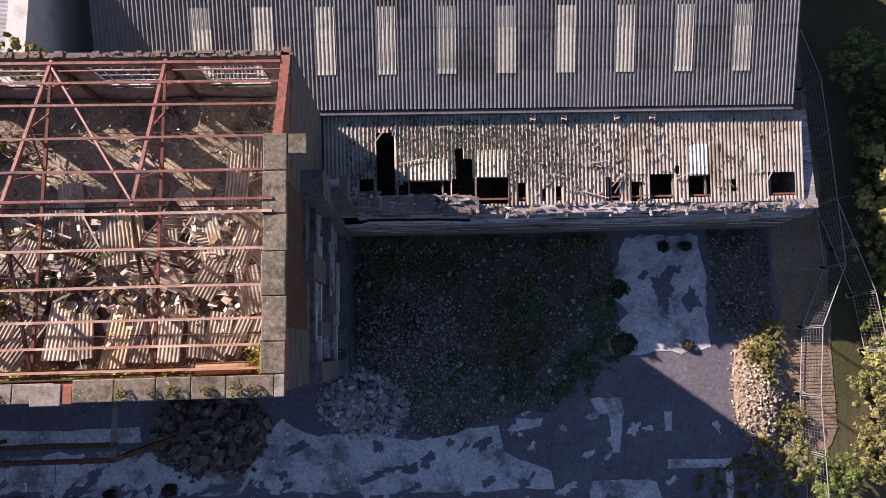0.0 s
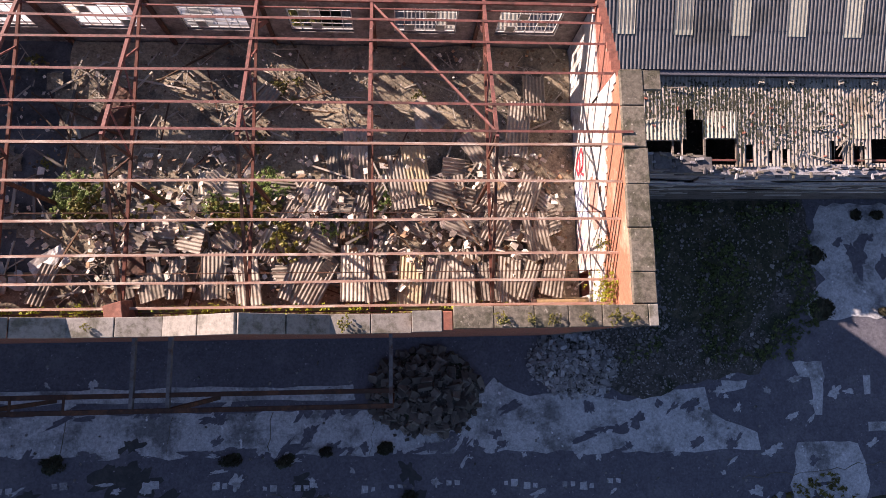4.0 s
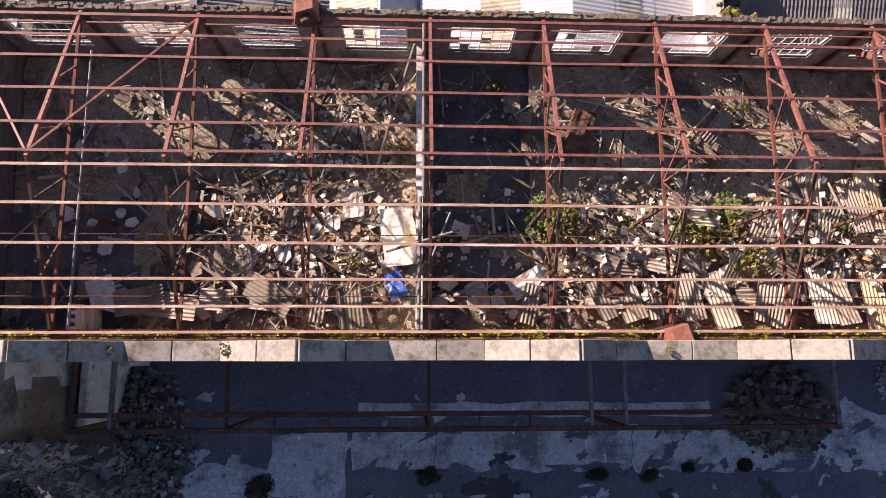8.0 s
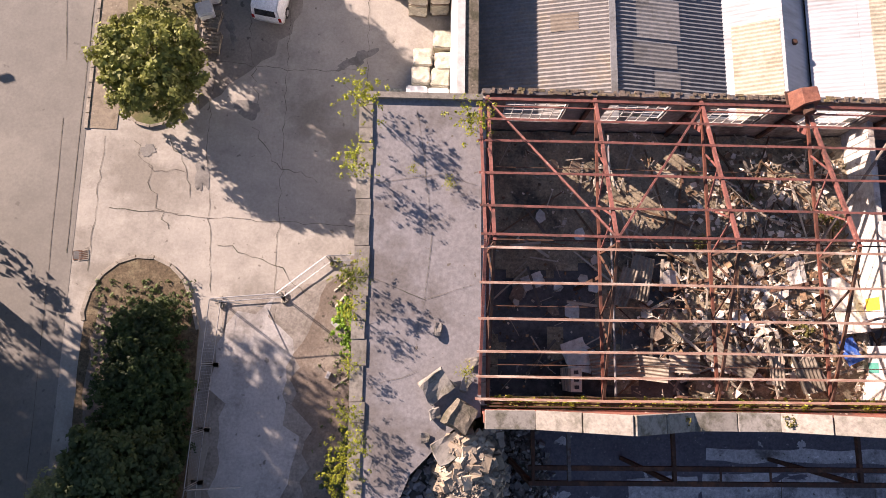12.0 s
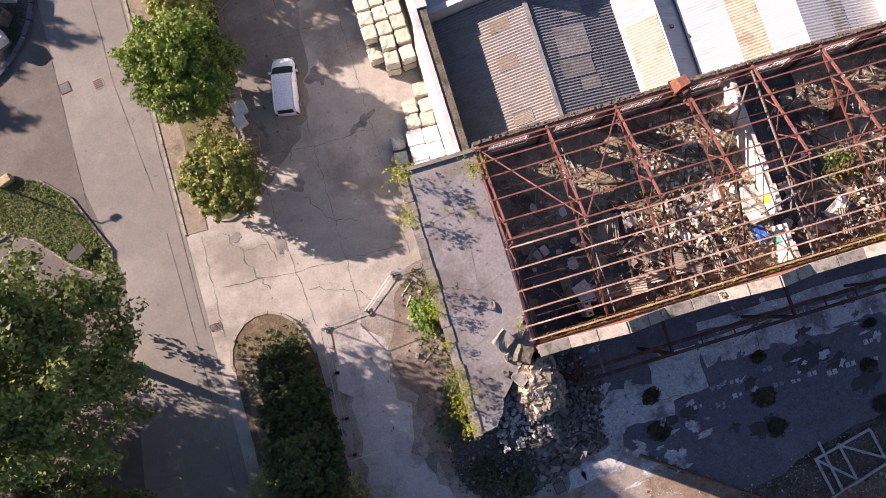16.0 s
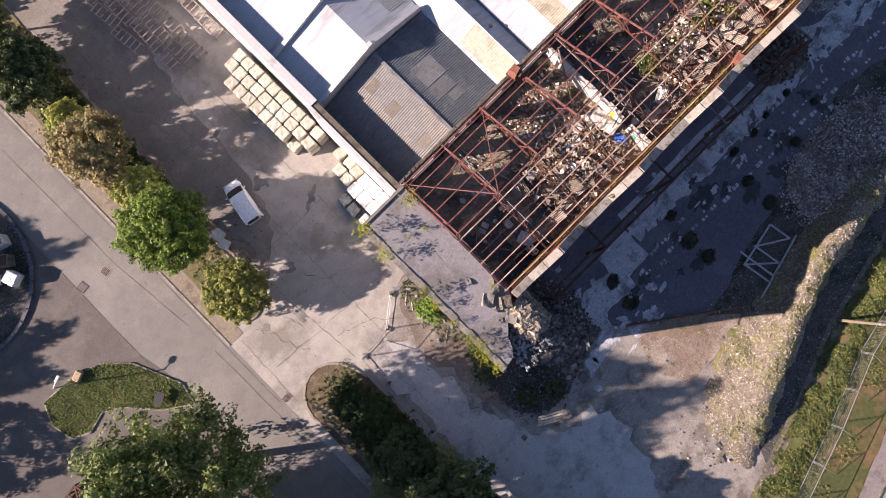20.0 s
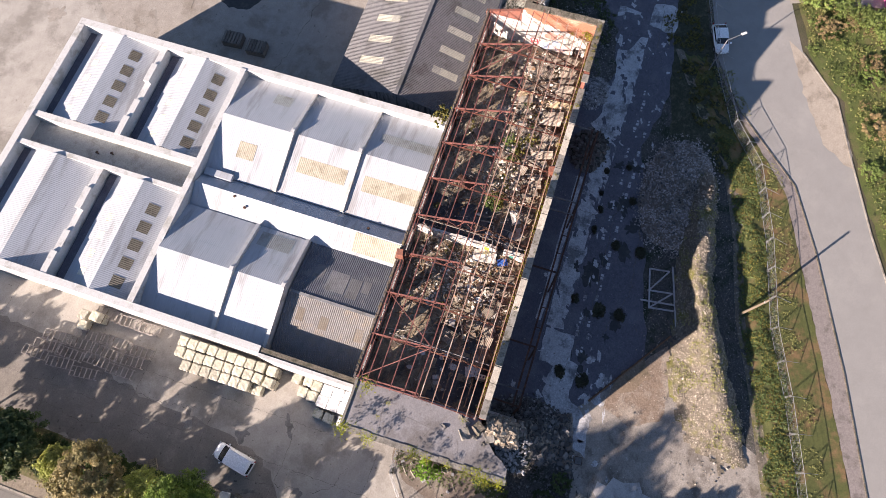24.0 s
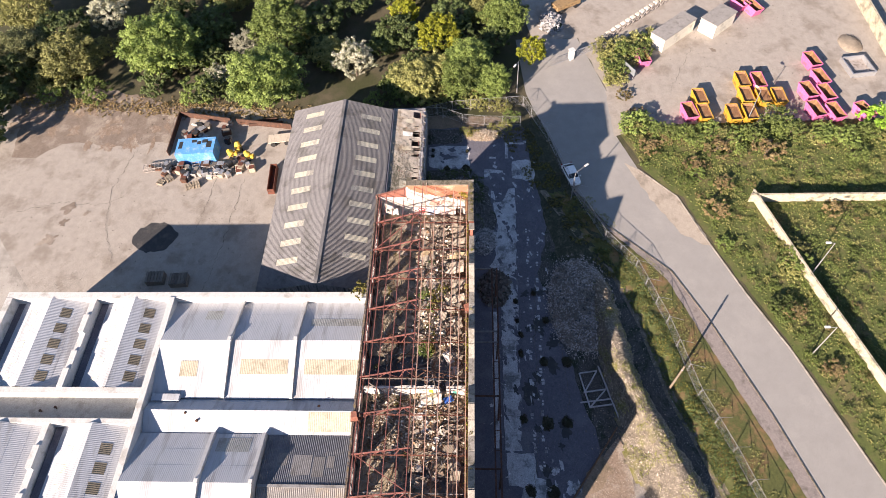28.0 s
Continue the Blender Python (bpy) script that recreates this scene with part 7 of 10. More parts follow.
bm = bmesh.new()
grid = {}
STEP = 0.36
nx, ny = int(56 / STEP), int(20 / STEP)
for i in range(nx + 1):
    for j in range(ny + 1):
        x = -50 + i * STEP
        y = fence_y(x) + j * STEP - 0.2
        z = mound_z(x, y)
        edge = min(1.0, (ny - j) / 4, i / 4, (nx - i) / 4)
        grid[i, j] = bm.verts.new((x, y, -0.05 + (z + 0.12) * edge if y > -12.5 else z * edge + 0.06 * edge - 0.05 * (1 - edge)))
for i in range(nx):
    for j in range(ny):
        c = [grid[i, j], grid[i + 1, j], grid[i + 1, j + 1], grid[i, j + 1]]
        p = c[0].co
        if p.y > fence_y(p.x) + 3.5 and (p.z < 0.16 or p.x > -11.5):
            continue
        f = bm.faces.new(c)
        f.material_index = 1 if p.y < fence_y(p.x) + 2.5 + 0.6 * noise.noise(Vector((p.x, p.y, 0))) else 0
for v in [v for v in bm.verts if not v.link_faces]:
    bm.verts.remove(v)
tagged(mesh_ob("mound", bm, ["mound", "verge_grass"], smooth=True), "long mound of earth, gravel and dry grass with a grassy bank", "mound", kind="stuff")
r = random.Random(70)
for mt, lb, count, hi in (("rubble_pale", "pale stones scattered over the mound", 1500, 0.11), ("stone_beige", "grey broken stones over the mound and its foot", 6200, 0.14)):
    bm = bmesh.new()
    done = 0
    while done < count:
        x, y = r.uniform(-47, -14), r.uniform(-28, -14)
        z = mound_z(x, y)
        if y < fence_y(x) + 3.3 or (z < 0.2 and r.random() < 0.965):
            continue
        chunk(bm, r, r.uniform(0.05, hi) * (1.7 if r.random() < 0.05 else 1), (x, y, z + 0.05))
        done += 1
    tagged(mesh_ob("mound_stones", bm, mt), lb, "stones", kind="stuff")
bm = bmesh.new()
bm3 = bmesh.new()
for _ in range(5200):
    x, y = r.uniform(-5, 17.5), r.uniform(-4.5, 5.4)
    if 9 < x < 14.2 or (x > 6 and y < 0) or y < -4.6 + 0.3 * max(0.0, x):
        continue
    chunk(bm3 if r.random() < 0.10 + 0.2 * (x < -0.5 and y < 1.5) else bm, r, r.uniform(0.03, 0.11) * (2.3 if r.random() < 0.05 else 1), (x, y, 0.1), 0.6)
tagged(mesh_ob("scattered_stones", bm3, "rubble_grey"), "pale stones scattered over the dark rubble", "stones", kind="stuff")
for _ in range(260):
    x, y = r.uniform(-44, 6), r.uniform(-10.5, -2.0)
    chunk(bm, r, r.uniform(0.04, 0.14), (x, y, 0.07))
tagged(mesh_ob("scattered_stones", bm, "rubble_dim"), "small stones scattered over the ground", "stones", kind="stuff")

# fallen roofing sheets, battens and rubble on the upper floor
def sheet_mesh(name, w, l, material, seed, bent=0.0):
    bm = bmesh.new()
    corrugated(bm, (-w / 2, l / 2, 0), (w, 0, 0), (0, -l, 0), 0.15, 0.042, 1, per=6)
    for v in bm.verts:
        v.co.z += bent * (v.co.y / l) ** 2
    ex = bmesh.ops.extrude_face_region(bm, geom=bm.faces[:])
    for v in [g for g in ex["geom"] if isinstance(g, bmesh.types.BMVert)]:
        v.co.z -= 0.012
    bmesh.ops.recalc_face_normals(bm, faces=bm.faces[:])
    me = bpy.data.meshes.new(name)
    bm.to_mesh(me)
    bm.free()
    me.materials.append(M[material])
    return me


SHEETS = [sheet_mesh("roofing_sheet", w, l, m, k, b) for k, (w, l, m, b) in enumerate((
    (0.95, 2.3, "sheet_pale", 0.0), (0.95, 1.9, "sheet_grey", 0.0), (0.95, 2.6, "sheet_ochre", 0.0), (0.8, 1.2, "sheet_pale", 0.05), (0.65, 1.6, "sheet_grey", 0.0), (0.95, 1.0, "sheet_grey", 0.08)))]


def lay_sheet(x, y, z, rz, tilt, k, roll=0.0):
    ob = new("roofing_sheet", SHEETS[k])
    ob.matrix_basis = pose(x, y, z, tilt, roll, rz)
    return tagged(ob, ("pale weathered corrugated roofing sheet fallen on the floor", "grey corrugated roofing sheet fallen on the floor", "ochre lichened corrugated roofing sheet on the floor",
                       "broken pale corrugated sheet on the floor", "broken grey corrugated sheet on the floor", "short broken grey sheet on the rubble")[k], "roofing sheet", group="fallen roofing sheets")


r = random.Random(77)
# the row leaning on the south wall
for x, k, rz, t in ((-7.6, 1, -12, 12), (-8.6, 4, -20, 12), (-9.4, 1, -8, 14), (-10.2, 4, 4, 16), (-11.2, 0, 3, 14), (-12.2, 1, -6, 12), (-13.2, 2, -2, 13), (-14.6, 1, 12, 15), (-15.4, 0, -2, 14), (-16.8, 0, -22, 16), (-17.5, 1, -18, 12),
                    (-19.4, 0, 8, 14), (-20.6, 1, 3, 14), (-22.0, 4, 2, 16), (-23.0, 1, 14, 12), (-24.0, 4, 22, 12), (-26.8, 4, -18, 10), (-33.6, 1, 8, 12), (-34.8, 4, -10, 12), (-36.6, 1, 60, 6), (-38.6, 3, 85, 6), (-40.4, 0, 80, 8), (-41.4, 1, 96, 6)):
    lay_sheet(x, 0.55 + r.uniform(-0.15, 0.25), FLOOR + 0.62 + r.uniform(0, 0.12), rz + r.uniform(-4, 4), -t, k, r.uniform(-4, 4))
for x, y, rz, k in ((-22.2, 2.3, 74, 0), (-21.8, 2.7, 66, 1), (-22.9, 1.9, 82, 4), (-16.9, 3.2, -22, 0), (-17.4, 3.6, -26, 1), (-16.0, 5.4, 4, 1), (-15.3, 5.5, 8, 0), (-13.6, 4.4, 6, 0), (-12.9, 4.7, 10, 2), (-11.6, 3.9, 76, 1), (-12.4, 3.4, 80, 4), (-11.0, 2.6, 62, 1),
                     (-9.6, 3.0, -32, 0), (-8.6, 3.8, -20, 1), (-15.2, 3.0, -14, 4), (-14.6, 3.9, -28, 4), (-18.3, 2.2, 70, 4), (-19.8, 3.9, 84, 3), (-20.4, 4.3, 78, 4), (-9.9, 4.6, 12, 0), (-8.2, 2.2, 16, 1), (-10.6, 5.6, 40, 4), (-8.8, 6.6, -8, 0), (-8.1, 7.9, 4, 1), (-12.4, 7.2, 50, 4), (-19.0, 7.6, -35, 4), (-24.0, 2.4, 58, 4), (-40.2, 4.0, -16, 1), (-40.9, 3.6, -20, 4)):
    lay_sheet(x, y, FLOOR + 0.5 + r.uniform(-0.06, 0.22), rz + r.uniform(-5, 5), r.uniform(-9, 9), k, r.uniform(-9, 9))
for _ in range(46):                             # broken pieces between the whole sheets
    x, y = r.uniform(-24.5, -7.2), max(0.6, min(5.0, r.gauss(2.7, 1.1)))
    lay_sheet(x, y, FLOOR + 0.36 + r.uniform(0, 0.2), r.choice((r.gauss(0, 22), r.gauss(72, 22))), r.uniform(-24, 24), r.choice((3, 3, 4, 5, 5)), r.uniform(-28, 28))
BATTENS = []
for k, (l, w, h, m) in enumerate(((2.6, 0.07, 0.05, "timber_pale"), (1.8, 0.1, 0.04, "timber_grey"), (3.4, 0.06, 0.06, "timber_brown"), (1.3, 0.12, 0.03, "timber_pale"), (2.2, 0.05, 0.05, "rust_dark"))):
    me = bpy.data.meshes.new("timber_batten")
    b2 = new_box(-l / 2, l / 2, -w / 2, w / 2, -h / 2, h / 2)
    b2.to_mesh(me)
    b2.free()
    me.materials.append(M[m])
    BATTENS.append(me)
for _ in range(230):
    k = r.choice((0, 1, 1, 2, 2, 3, 4))
    x = r.uniform(-46, -7) if r.random() < 0.5 else r.uniform(-40, -26)
    y = r.uniform(0.0, 9.6)
    if -30.4 < x < -26.6 and r.random() < 0.8:
        continue
    ob = new("timber_batten", BATTENS[k])
    ob.matrix_basis = pose(x, y, FLOOR + 0.26 + r.uniform(0.0, 0.4 if y < 5.5 else 0.1), r.uniform(-6, 6), r.uniform(-9, 9) * (1 if y < 5.5 else 0.3), r.uniform(0, 180))
    tagged(ob, ("pale broken roof batten on the rubble", "grey broken board on the rubble", "brown broken timber on the rubble", "short pale board on the rubble", "thin rusted bar on the rubble")[k], "timber", group="broken timbers")


def floor_z(x, y):
    # the sine ridges trace slanted sunlight from the windows: light put into the shape
    return FLOOR + 0.02 + 0.30 * max(0.12, noise.noise(Vector((x * 0.35, y * 0.45, 7.0))) + 0.35) * (0.5 if (-30.4 < x < -27 or x < -41.5) else 1.0) + 0.36 * math.exp(-((x + 35.0) / 3.4) ** 2 - ((y - 2.2) / 2.4) ** 2) + 0.16 * (y > 5) * max(0.0, math.sin((x - 1.37 * (10.4 - y) + 44.8) * 1.559)) + 0.55 * (x < -30.9) * math.exp(-((x + 31.3) / 0.7) ** 2) * (0.5 + 0.5 * math.sin(y * 1.7)) + 0.12 * math.exp(-((x + 28.6) / 1.6) ** 2 - ((y - 0.4) / 0.9) ** 2)


bm = bmesh.new()
grid = {}
nx, ny = 120, 34
for i in range(nx + 1):
    for j in range(ny + 1):
        x, y = X0 + 0.35 + (X1 - X0 - 0.8) * i / nx, YS + 0.05 + (YN - YS - 0.15) * j / ny
        grid[i, j] = bm.verts.new((x, y, floor_z(x, y) + 0.07 * noise.noise(Vector((x * 2.2, y * 2.2, 2.0)))))
for i in range(nx):
    for j in range(ny):
        c = [grid[i, j], grid[i + 1, j], grid[i + 1, j + 1], grid[i, j + 1]]
        x, y = (c[0].co.x + c[2].co.x) / 2, (c[0].co.y + c[2].co.y) / 2
        swept = noise.noise(Vector((x * 0.5, y * 0.5, 31.0)))
        if (-30.5 < x < -26.7 and swept < 0.28 and y > 0.9) or (x < -38.3 and y < 4.9 and swept < 0.12):
            continue
        bm.faces.new(c)
for v in [v for v in bm.verts if not v.link_faces]:
    bm.verts.remove(v)
tagged(mesh_ob("floor_rubble", bm, "floor_rubble", smooth=True), "earthy rubble and moss over the floor, ridged along the window sun bands", "rubble", kind="stuff")
bm = bmesh.new()
bm2 = bmesh.new()
for _ in range(6500):
    x, y = r.uniform(X0 + 0.5, X1 - 0.6), r.uniform(YS + 0.1, YN - 0.2)
    bare = -30.4 < x < -26.5 or x < -38.5
    if r.random() < (0.75 if bare else 0.1 if y < 5 else 0.45):
        continue
    chunk(bm if r.random() < (0.5 if y < 5 else 0.3) else bm2, r, r.uniform(0.03, 0.13) * (1.8 if r.random() < 0.06 else 1), (x, y, floor_z(x, y) + 0.08), 0.45, 30)
for _ in range(1500):
    x, y = (r.gauss(-34.5, 2.4), r.gauss(2.6, 1.5)) if r.random() < 0.5 else (r.uniform(-38, -31.5), r.uniform(5.4, 9.6)) if r.random() < 0.4 else (r.gauss(-20, 5), r.gauss(2.4, 1.5))
    if X0 + 0.6 < x < X1 - 0.6 and YS + 0.2 < y < YN - 0.3:
        chunk(bm if r.random() < 0.5 else bm2, r, r.uniform(0.08, 0.3), (x, y, floor_z(x, y) + 0.1), 0.3, 25)
for _ in range(900):                            # tilted shards of sheet and board heaped over the east bays
    x, y = r.uniform(-25.5, -7.2), max(0.2, min(5.4, r.gauss(2.8, 1.4)))
    chunk(bm if r.random() < 0.7 else bm2, r, r.uniform(0.1, 0.32), (x, y, floor_z(x, y) + r.uniform(0.2, 0.6)), 0.14, 50)
tagged(mesh_ob("floor_debris", bm, "rubble_pale"), "pale broken plaster and slate over the floor", "debris", kind="stuff")
tagged(mesh_ob("floor_debris", bm2, "debris_dark"), "dark broken timber and brick over the floor", "debris", kind="stuff")
bm = bmesh.new()
for _ in range(900):
    x, y = r.uniform(X0 + 0.6, X1 - 0.8), r.uniform(YS + 0.3, YN - 0.3)
    if (-30.4 < x < -26.5 or x < -41) and r.random() < 0.7:
        continue
    l = r.uniform(0.3, 1.3)
    z = floor_z(x, y) + r.uniform(0.05, 0.3)
    bar(bm, (x, y, z), (x + l * math.cos(q := r.uniform(0, 6.28)), min(max(y + l * math.sin(q), YS + 0.1), YN - 0.1), z + r.uniform(-0.15, 0.2)), r.uniform(0.02, 0.06), 0.02)
tagged(mesh_ob("splinters", bm, "timber_pale"), "splintered laths strewn over the rubble", "splinters", kind="stuff")
for k, (x, y, sx, sy, m, lb) in enumerate(((-31.8, 3.0, 1.3, 2.3, "plaster", "large white fallen board beside the cross wall"), (-31.9, 1.15, 0.7, 1.0, "blue_sheet", "crumpled blue plastic sheet on the rubble"), (-26.8, 1.3, 1.5, 0.8, "plaster", "pale fallen board on the dark floor"), (-33.6, 4.4, 0.8, 1.2, "plaster", "pale fallen board on the rubble"), (-36.0, 1.0, 1.3, 0.7, "plaster", "white broken board leaning in the rubble"), (-42.9, 0.9, 1.0, 1.1, "plaster", "white block of fallen wall by the wall"), (-35.2, 3.4, 0.9, 0.6, "plaster", "pale fallen board on the rubble"),
                                           (-29.4, 3.4, 0.7, 0.5, "plaster", "pale fallen board on the dark floor"), (-42.6, 0.6, 0.8, 0.8, "plaster", "pale fallen board near the wall"), (-12.5, 7.0, 1.0, 0.7, "rubble_pale", "pale fallen board on the rubble"),
                                           (-44.6, 3.8, 0.9, 0.6, "plaster", "pale fallen board on the dark floor"), (-36.8, 0.5, 1.2, 0.6, "plaster", "pale fallen board on the rubble"), (-23.6, 1.2, 0.8, 0.8, "rust_dark", "dark rusty box frame on the rubble"),
                                           (-24.6, 7.3, 0.9, 1.8, "rust_dark", "rusty machine casing on the floor"))):
    bm = bmesh.new()
    bmesh.ops.create_grid(bm, x_segments=6, y_segments=6, size=0.5)
    for v in bm.verts:
        v.co = Vector((v.co.x * sx * (1 + 0.12 * noise.noise(v.co * 5)), v.co.y * sy, 0.10 * noise.noise(Vector((v.co.x * 3, v.co.y * 3, k)))))
    ex = bmesh.ops.extrude_face_region(bm, geom=bm.faces[:])
    for v in [g for g in ex["geom"] if isinstance(g, bmesh.types.BMVert)]:
        v.co.z -= 0.05 if m != "rust_dark" else 0.5
    bmesh.ops.recalc_face_normals(bm, faces=bm.faces[:])
    ob = mesh_ob("fallen_board" if m == "plaster" or m == "rubble_pale" else ("plastic_sheet" if m == "blue_sheet" else "metal_box"), bm, m)
    ob.matrix_basis = pose(x, y, FLOOR + (0.45 if m != "rust_dark" else 0.75) + (0.45 if m == "blue_sheet" or sy > 2 else 0), r.uniform(-6, 6), r.uniform(-8, 8), r.uniform(-30, 30))
    tagged(ob, lb, "board" if m in ("plaster", "rubble_pale") else ("plastic sheet" if m == "blue_sheet" else "metal box"))
rb = random.Random(83)
for k in range(56):
    x, y = (rb.gauss(-35.4, 2.4), rb.gauss(2.0, 1.4)) if k < 26 else (rb.gauss(-27.8, 1.2), rb.gauss(0.6, 0.5))
    x, y = min(max(x, -41), -26), min(max(y, 0.0), 5.2)
    if k >= 34:
        x, y = rb.uniform(-46, -38.5), rb.uniform(-0.4, 9.0)
    bm = bmesh.new()
    n, l = rb.randint(5, 7), rb.uniform(0.2, 0.55)
    bm.faces.new([bm.verts.new((l * rb.uniform(0.6, 1.1) * math.cos(6.283 * i / n), l * rb.uniform(0.5, 0.9) * math.sin(6.283 * i / n), 0)) for i in range(n)])
    ex = bmesh.ops.extrude_face_region(bm, geom=bm.faces[:])
    for v in [g for g in ex["geom"] if isinstance(g, bmesh.types.BMVert)]:
        v.co.z += 0.05
    bmesh.ops.recalc_face_normals(bm, faces=bm.faces[:])
    ob = mesh_ob("plaster_slab", bm, rb.choice(("plaster", "rubble_pale", "plaster", "sand_brown")))
    ob.matrix_basis = pose(x, y, floor_z(x, y) + 0.12, rb.uniform(-18, 18), rb.uniform(-18, 18), rb.uniform(0, 360))
    tagged(ob, "broken slab of fallen wall plaster on the rubble", "plaster slab", group="fallen plaster slabs")
# pier of hollow concrete blocks by the south wall
t = thing("block_pier", "pale pier of hollow concrete blocks standing in the rubble", "pier", (-43.2, -0.1, FLOOR), 2)
for k in range(8):
    b = part("concrete_block", bevel_box(-0.21, 0.21, -0.45, 0.45, 0.22 * k, 0.22 * k + 0.21, 0.012), "rubble_pale", t)
    b.matrix_basis = pose(0, 0, 0, 0, 0, (2.5, -1.5, 1, -2)[k % 4])
# the block is solid: black plates paint the shade of its hollows
for y0 in (-0.34, -0.06, 0.22):
    part("block_core", new_box(-0.09, 0.09, y0, y0 + 0.14, 1.76, 1.766), "black_bin", t, "black plate for the shaded hollow of the top block")
for k in range(26):                             # boards and lumps dropped along the foot of the end block
    x, y = -51.7 - abs(rb.gauss(0, 1.0)), rb.uniform(-9.5, 6)
    l, w = (rb.uniform(0.5, 1.6), rb.uniform(0.06, 0.16)) if k % 3 else (rb.uniform(0.2, 0.45), rb.uniform(0.15, 0.3))
    ob = mesh_ob("board_scrap" if k % 3 else "rubble_lump", bevel_box(-l / 2, l / 2, -w / 2, w / 2, 0, 0.05 if k % 3 else 0.16, 0.01), rb.choice(("timber_grey", "timber_pale", "rubble_pale")) if k % 3 else "rubble_grey")
    ob.matrix_basis = pose(x, y, 0.05, 0, 0, rb.uniform(0, 180))
    tagged(ob, "weathered board scrap by the wall foot" if k % 3 else "broken grey lump by the wall foot", "board" if k % 3 else "rubble", group="litter along the end block")
# poles leaning among the trusses by the cross wall
for k, (a, b, w, m) in enumerate((((-31.2, 9.4, 12.2), (-32.8, 5.4, 9.2), 0.13, "timber_grey"), ((-29.6, 2.9, 11.2), (-32.2, 2.2, 10.7), 0.1, "steel_grey"), ((-30.6, 1.9, 10.9), (-29.9, 3.6, 10.9), 0.1, "steel_grey"),
                                  ((-42.3, 8.9, 12.3), (-42.3, -0.6, 12.25), 0.09, "steel_grey"), ((-30.9, 10.0, 12.5), (-30.9, 3.8, 12.5), 0.12, "timber_grey"), ((-31.0, 3.8, 12.45), (-31.05, -0.7, 12.4), 0.12, "timber_grey"))):
    tagged(mesh_ob("loose_pole", new_rod(a, b, w / 2, w / 2, 8), m), "long grey pole caught in the roof frame", "pole", group="poles in the roof frame")

# ---- fences, poles and lamps ----
def fence_panel(p, q, z=0.05, brace=False, lean=0.0, group="temporary fence panels"):
    p, q = Vector((*p, 0)), Vector((*q, 0))
    d = (q - p)
    L = d.length
    t = thing("fence_panel", "galvanised temporary fence panel with mesh infill", "fence panel", (p.x, p.y, z), math.degrees(math.atan2(d.y, d.x)), group)
    H = 2.0
    for nm, a, b in (("rail", (0.05, 0, H), (L - 0.05, 0, H)), ("rail", (0.05, 0, 0.15), (L - 0.05, 0, 0.15)), ("upright", (0.05, 0, 0.1), (0.05, 0, H)), ("upright", (L - 0.05, 0, 0.1), (L - 0.05, 0, H))):
        part(nm, new_rod(a, b, 0.026, 0.026, 6), "galv", t)
    bm = bmesh.new()
    n = int(L / 0.16)
    for i in range(1, n):
        x = L * i / n
        bar(bm, (x, 0, 0.15), (x, 0, H), 0.006)
    for k in range(1, 7):
        bar(bm, (0.05, 0.004, 0.15 + 0.26 * k), (L - 0.05, 0.004, 0.15 + 0.26 * k), 0.006)
    part("wire_mesh", bm, "galv", t, "thin welded wire mesh")["kind"] = "stuff"
    for x in (0.0, L):
        part("foot", bevel_box(x - 0.12, x + 0.12, -0.32, 0.32, 0, 0.13, 0.02), "kerb", t, "concrete foot block")
    if brace:
        part("stay", new_rod((0.05, 0, H - 0.1), (0.1, 2.3, 0.1), 0.026, 0.026, 6), "galv", t)
    return t


def fence_line(path, brace=0, z=0.05, step=3.45, start=0):
    k = start
    for p, q in zip(path, path[1:]):
        p, q = Vector(p), Vector(q)
        n = max(1, round((q - p).length / step))
        for i in range(n):
            a, b = p.lerp(q, i / n), p.lerp(q, (i + 1) / n)
            zz = z if not callable(z) else z((a.x + b.x) / 2, (a.y + b.y) / 2)
            fence_panel(a, b, zz, bool(brace) and k % brace == 0)
            k += 1


fence_line([(-51.7, 5.9), (-54.0, 5.8), (-56.5, 3.8), (-59.8, 3.5), (-60.2, -3.1), (-60.5, -8.3), (-60.5, -22), (-60.8, -36)], 3)
fence_line([(-4.3, -19.8), (-9.1, -23.4), (-17.6, -26.1), (-27.4, -28.2), (-34.1, -30.7), (-41.2, -32.9), (-58, -37.8)], 1, z=lambda x, y: max(0.05, mound_z(x, y) - 0.05))
fence_line([(23.0, -9.6), (14.8, -13.2), (4.4, -16.2), (-4.3, -19.8)], 2)
fence_line([(19.6, 16.5), (20.4, 13.8), (20.5, 10.6), (20.6, 3.5), (19.0, 0.3), (18.5, -3.2), (18.3, -9.0)], 0)
fence_line([(20.5, 7.0), (22.0, 2.0), (22.6, -4.0), (23.0, -9.6)], 3)


def street_lamp(x, y, h, rz, reach=1.2, label="grey steel street lamp with a pale lantern"):
    t = thing("street_lamp", label, "street lamp", (x, y, 0.02), rz, "street lamps")
    part("column", new_rod((0, 0, 0), (0, 0, h), 0.09, 0.05, 10), "galv", t)
    part("arm", new_rod((0, 0, h - 0.05), (reach, 0, h + 0.1), 0.04, 0.035, 8), "galv", t)
    lan = part("lantern", bevel_box(reach - 0.1, reach + 0.55, -0.14, 0.14, h + 0.02, h + 0.2, 0.04), "lamp_lens", t)
    part("lens", new_box(reach, reach + 0.5, -0.1, 0.1, h - 0.01, h + 0.02), "lamp_lens", lan)


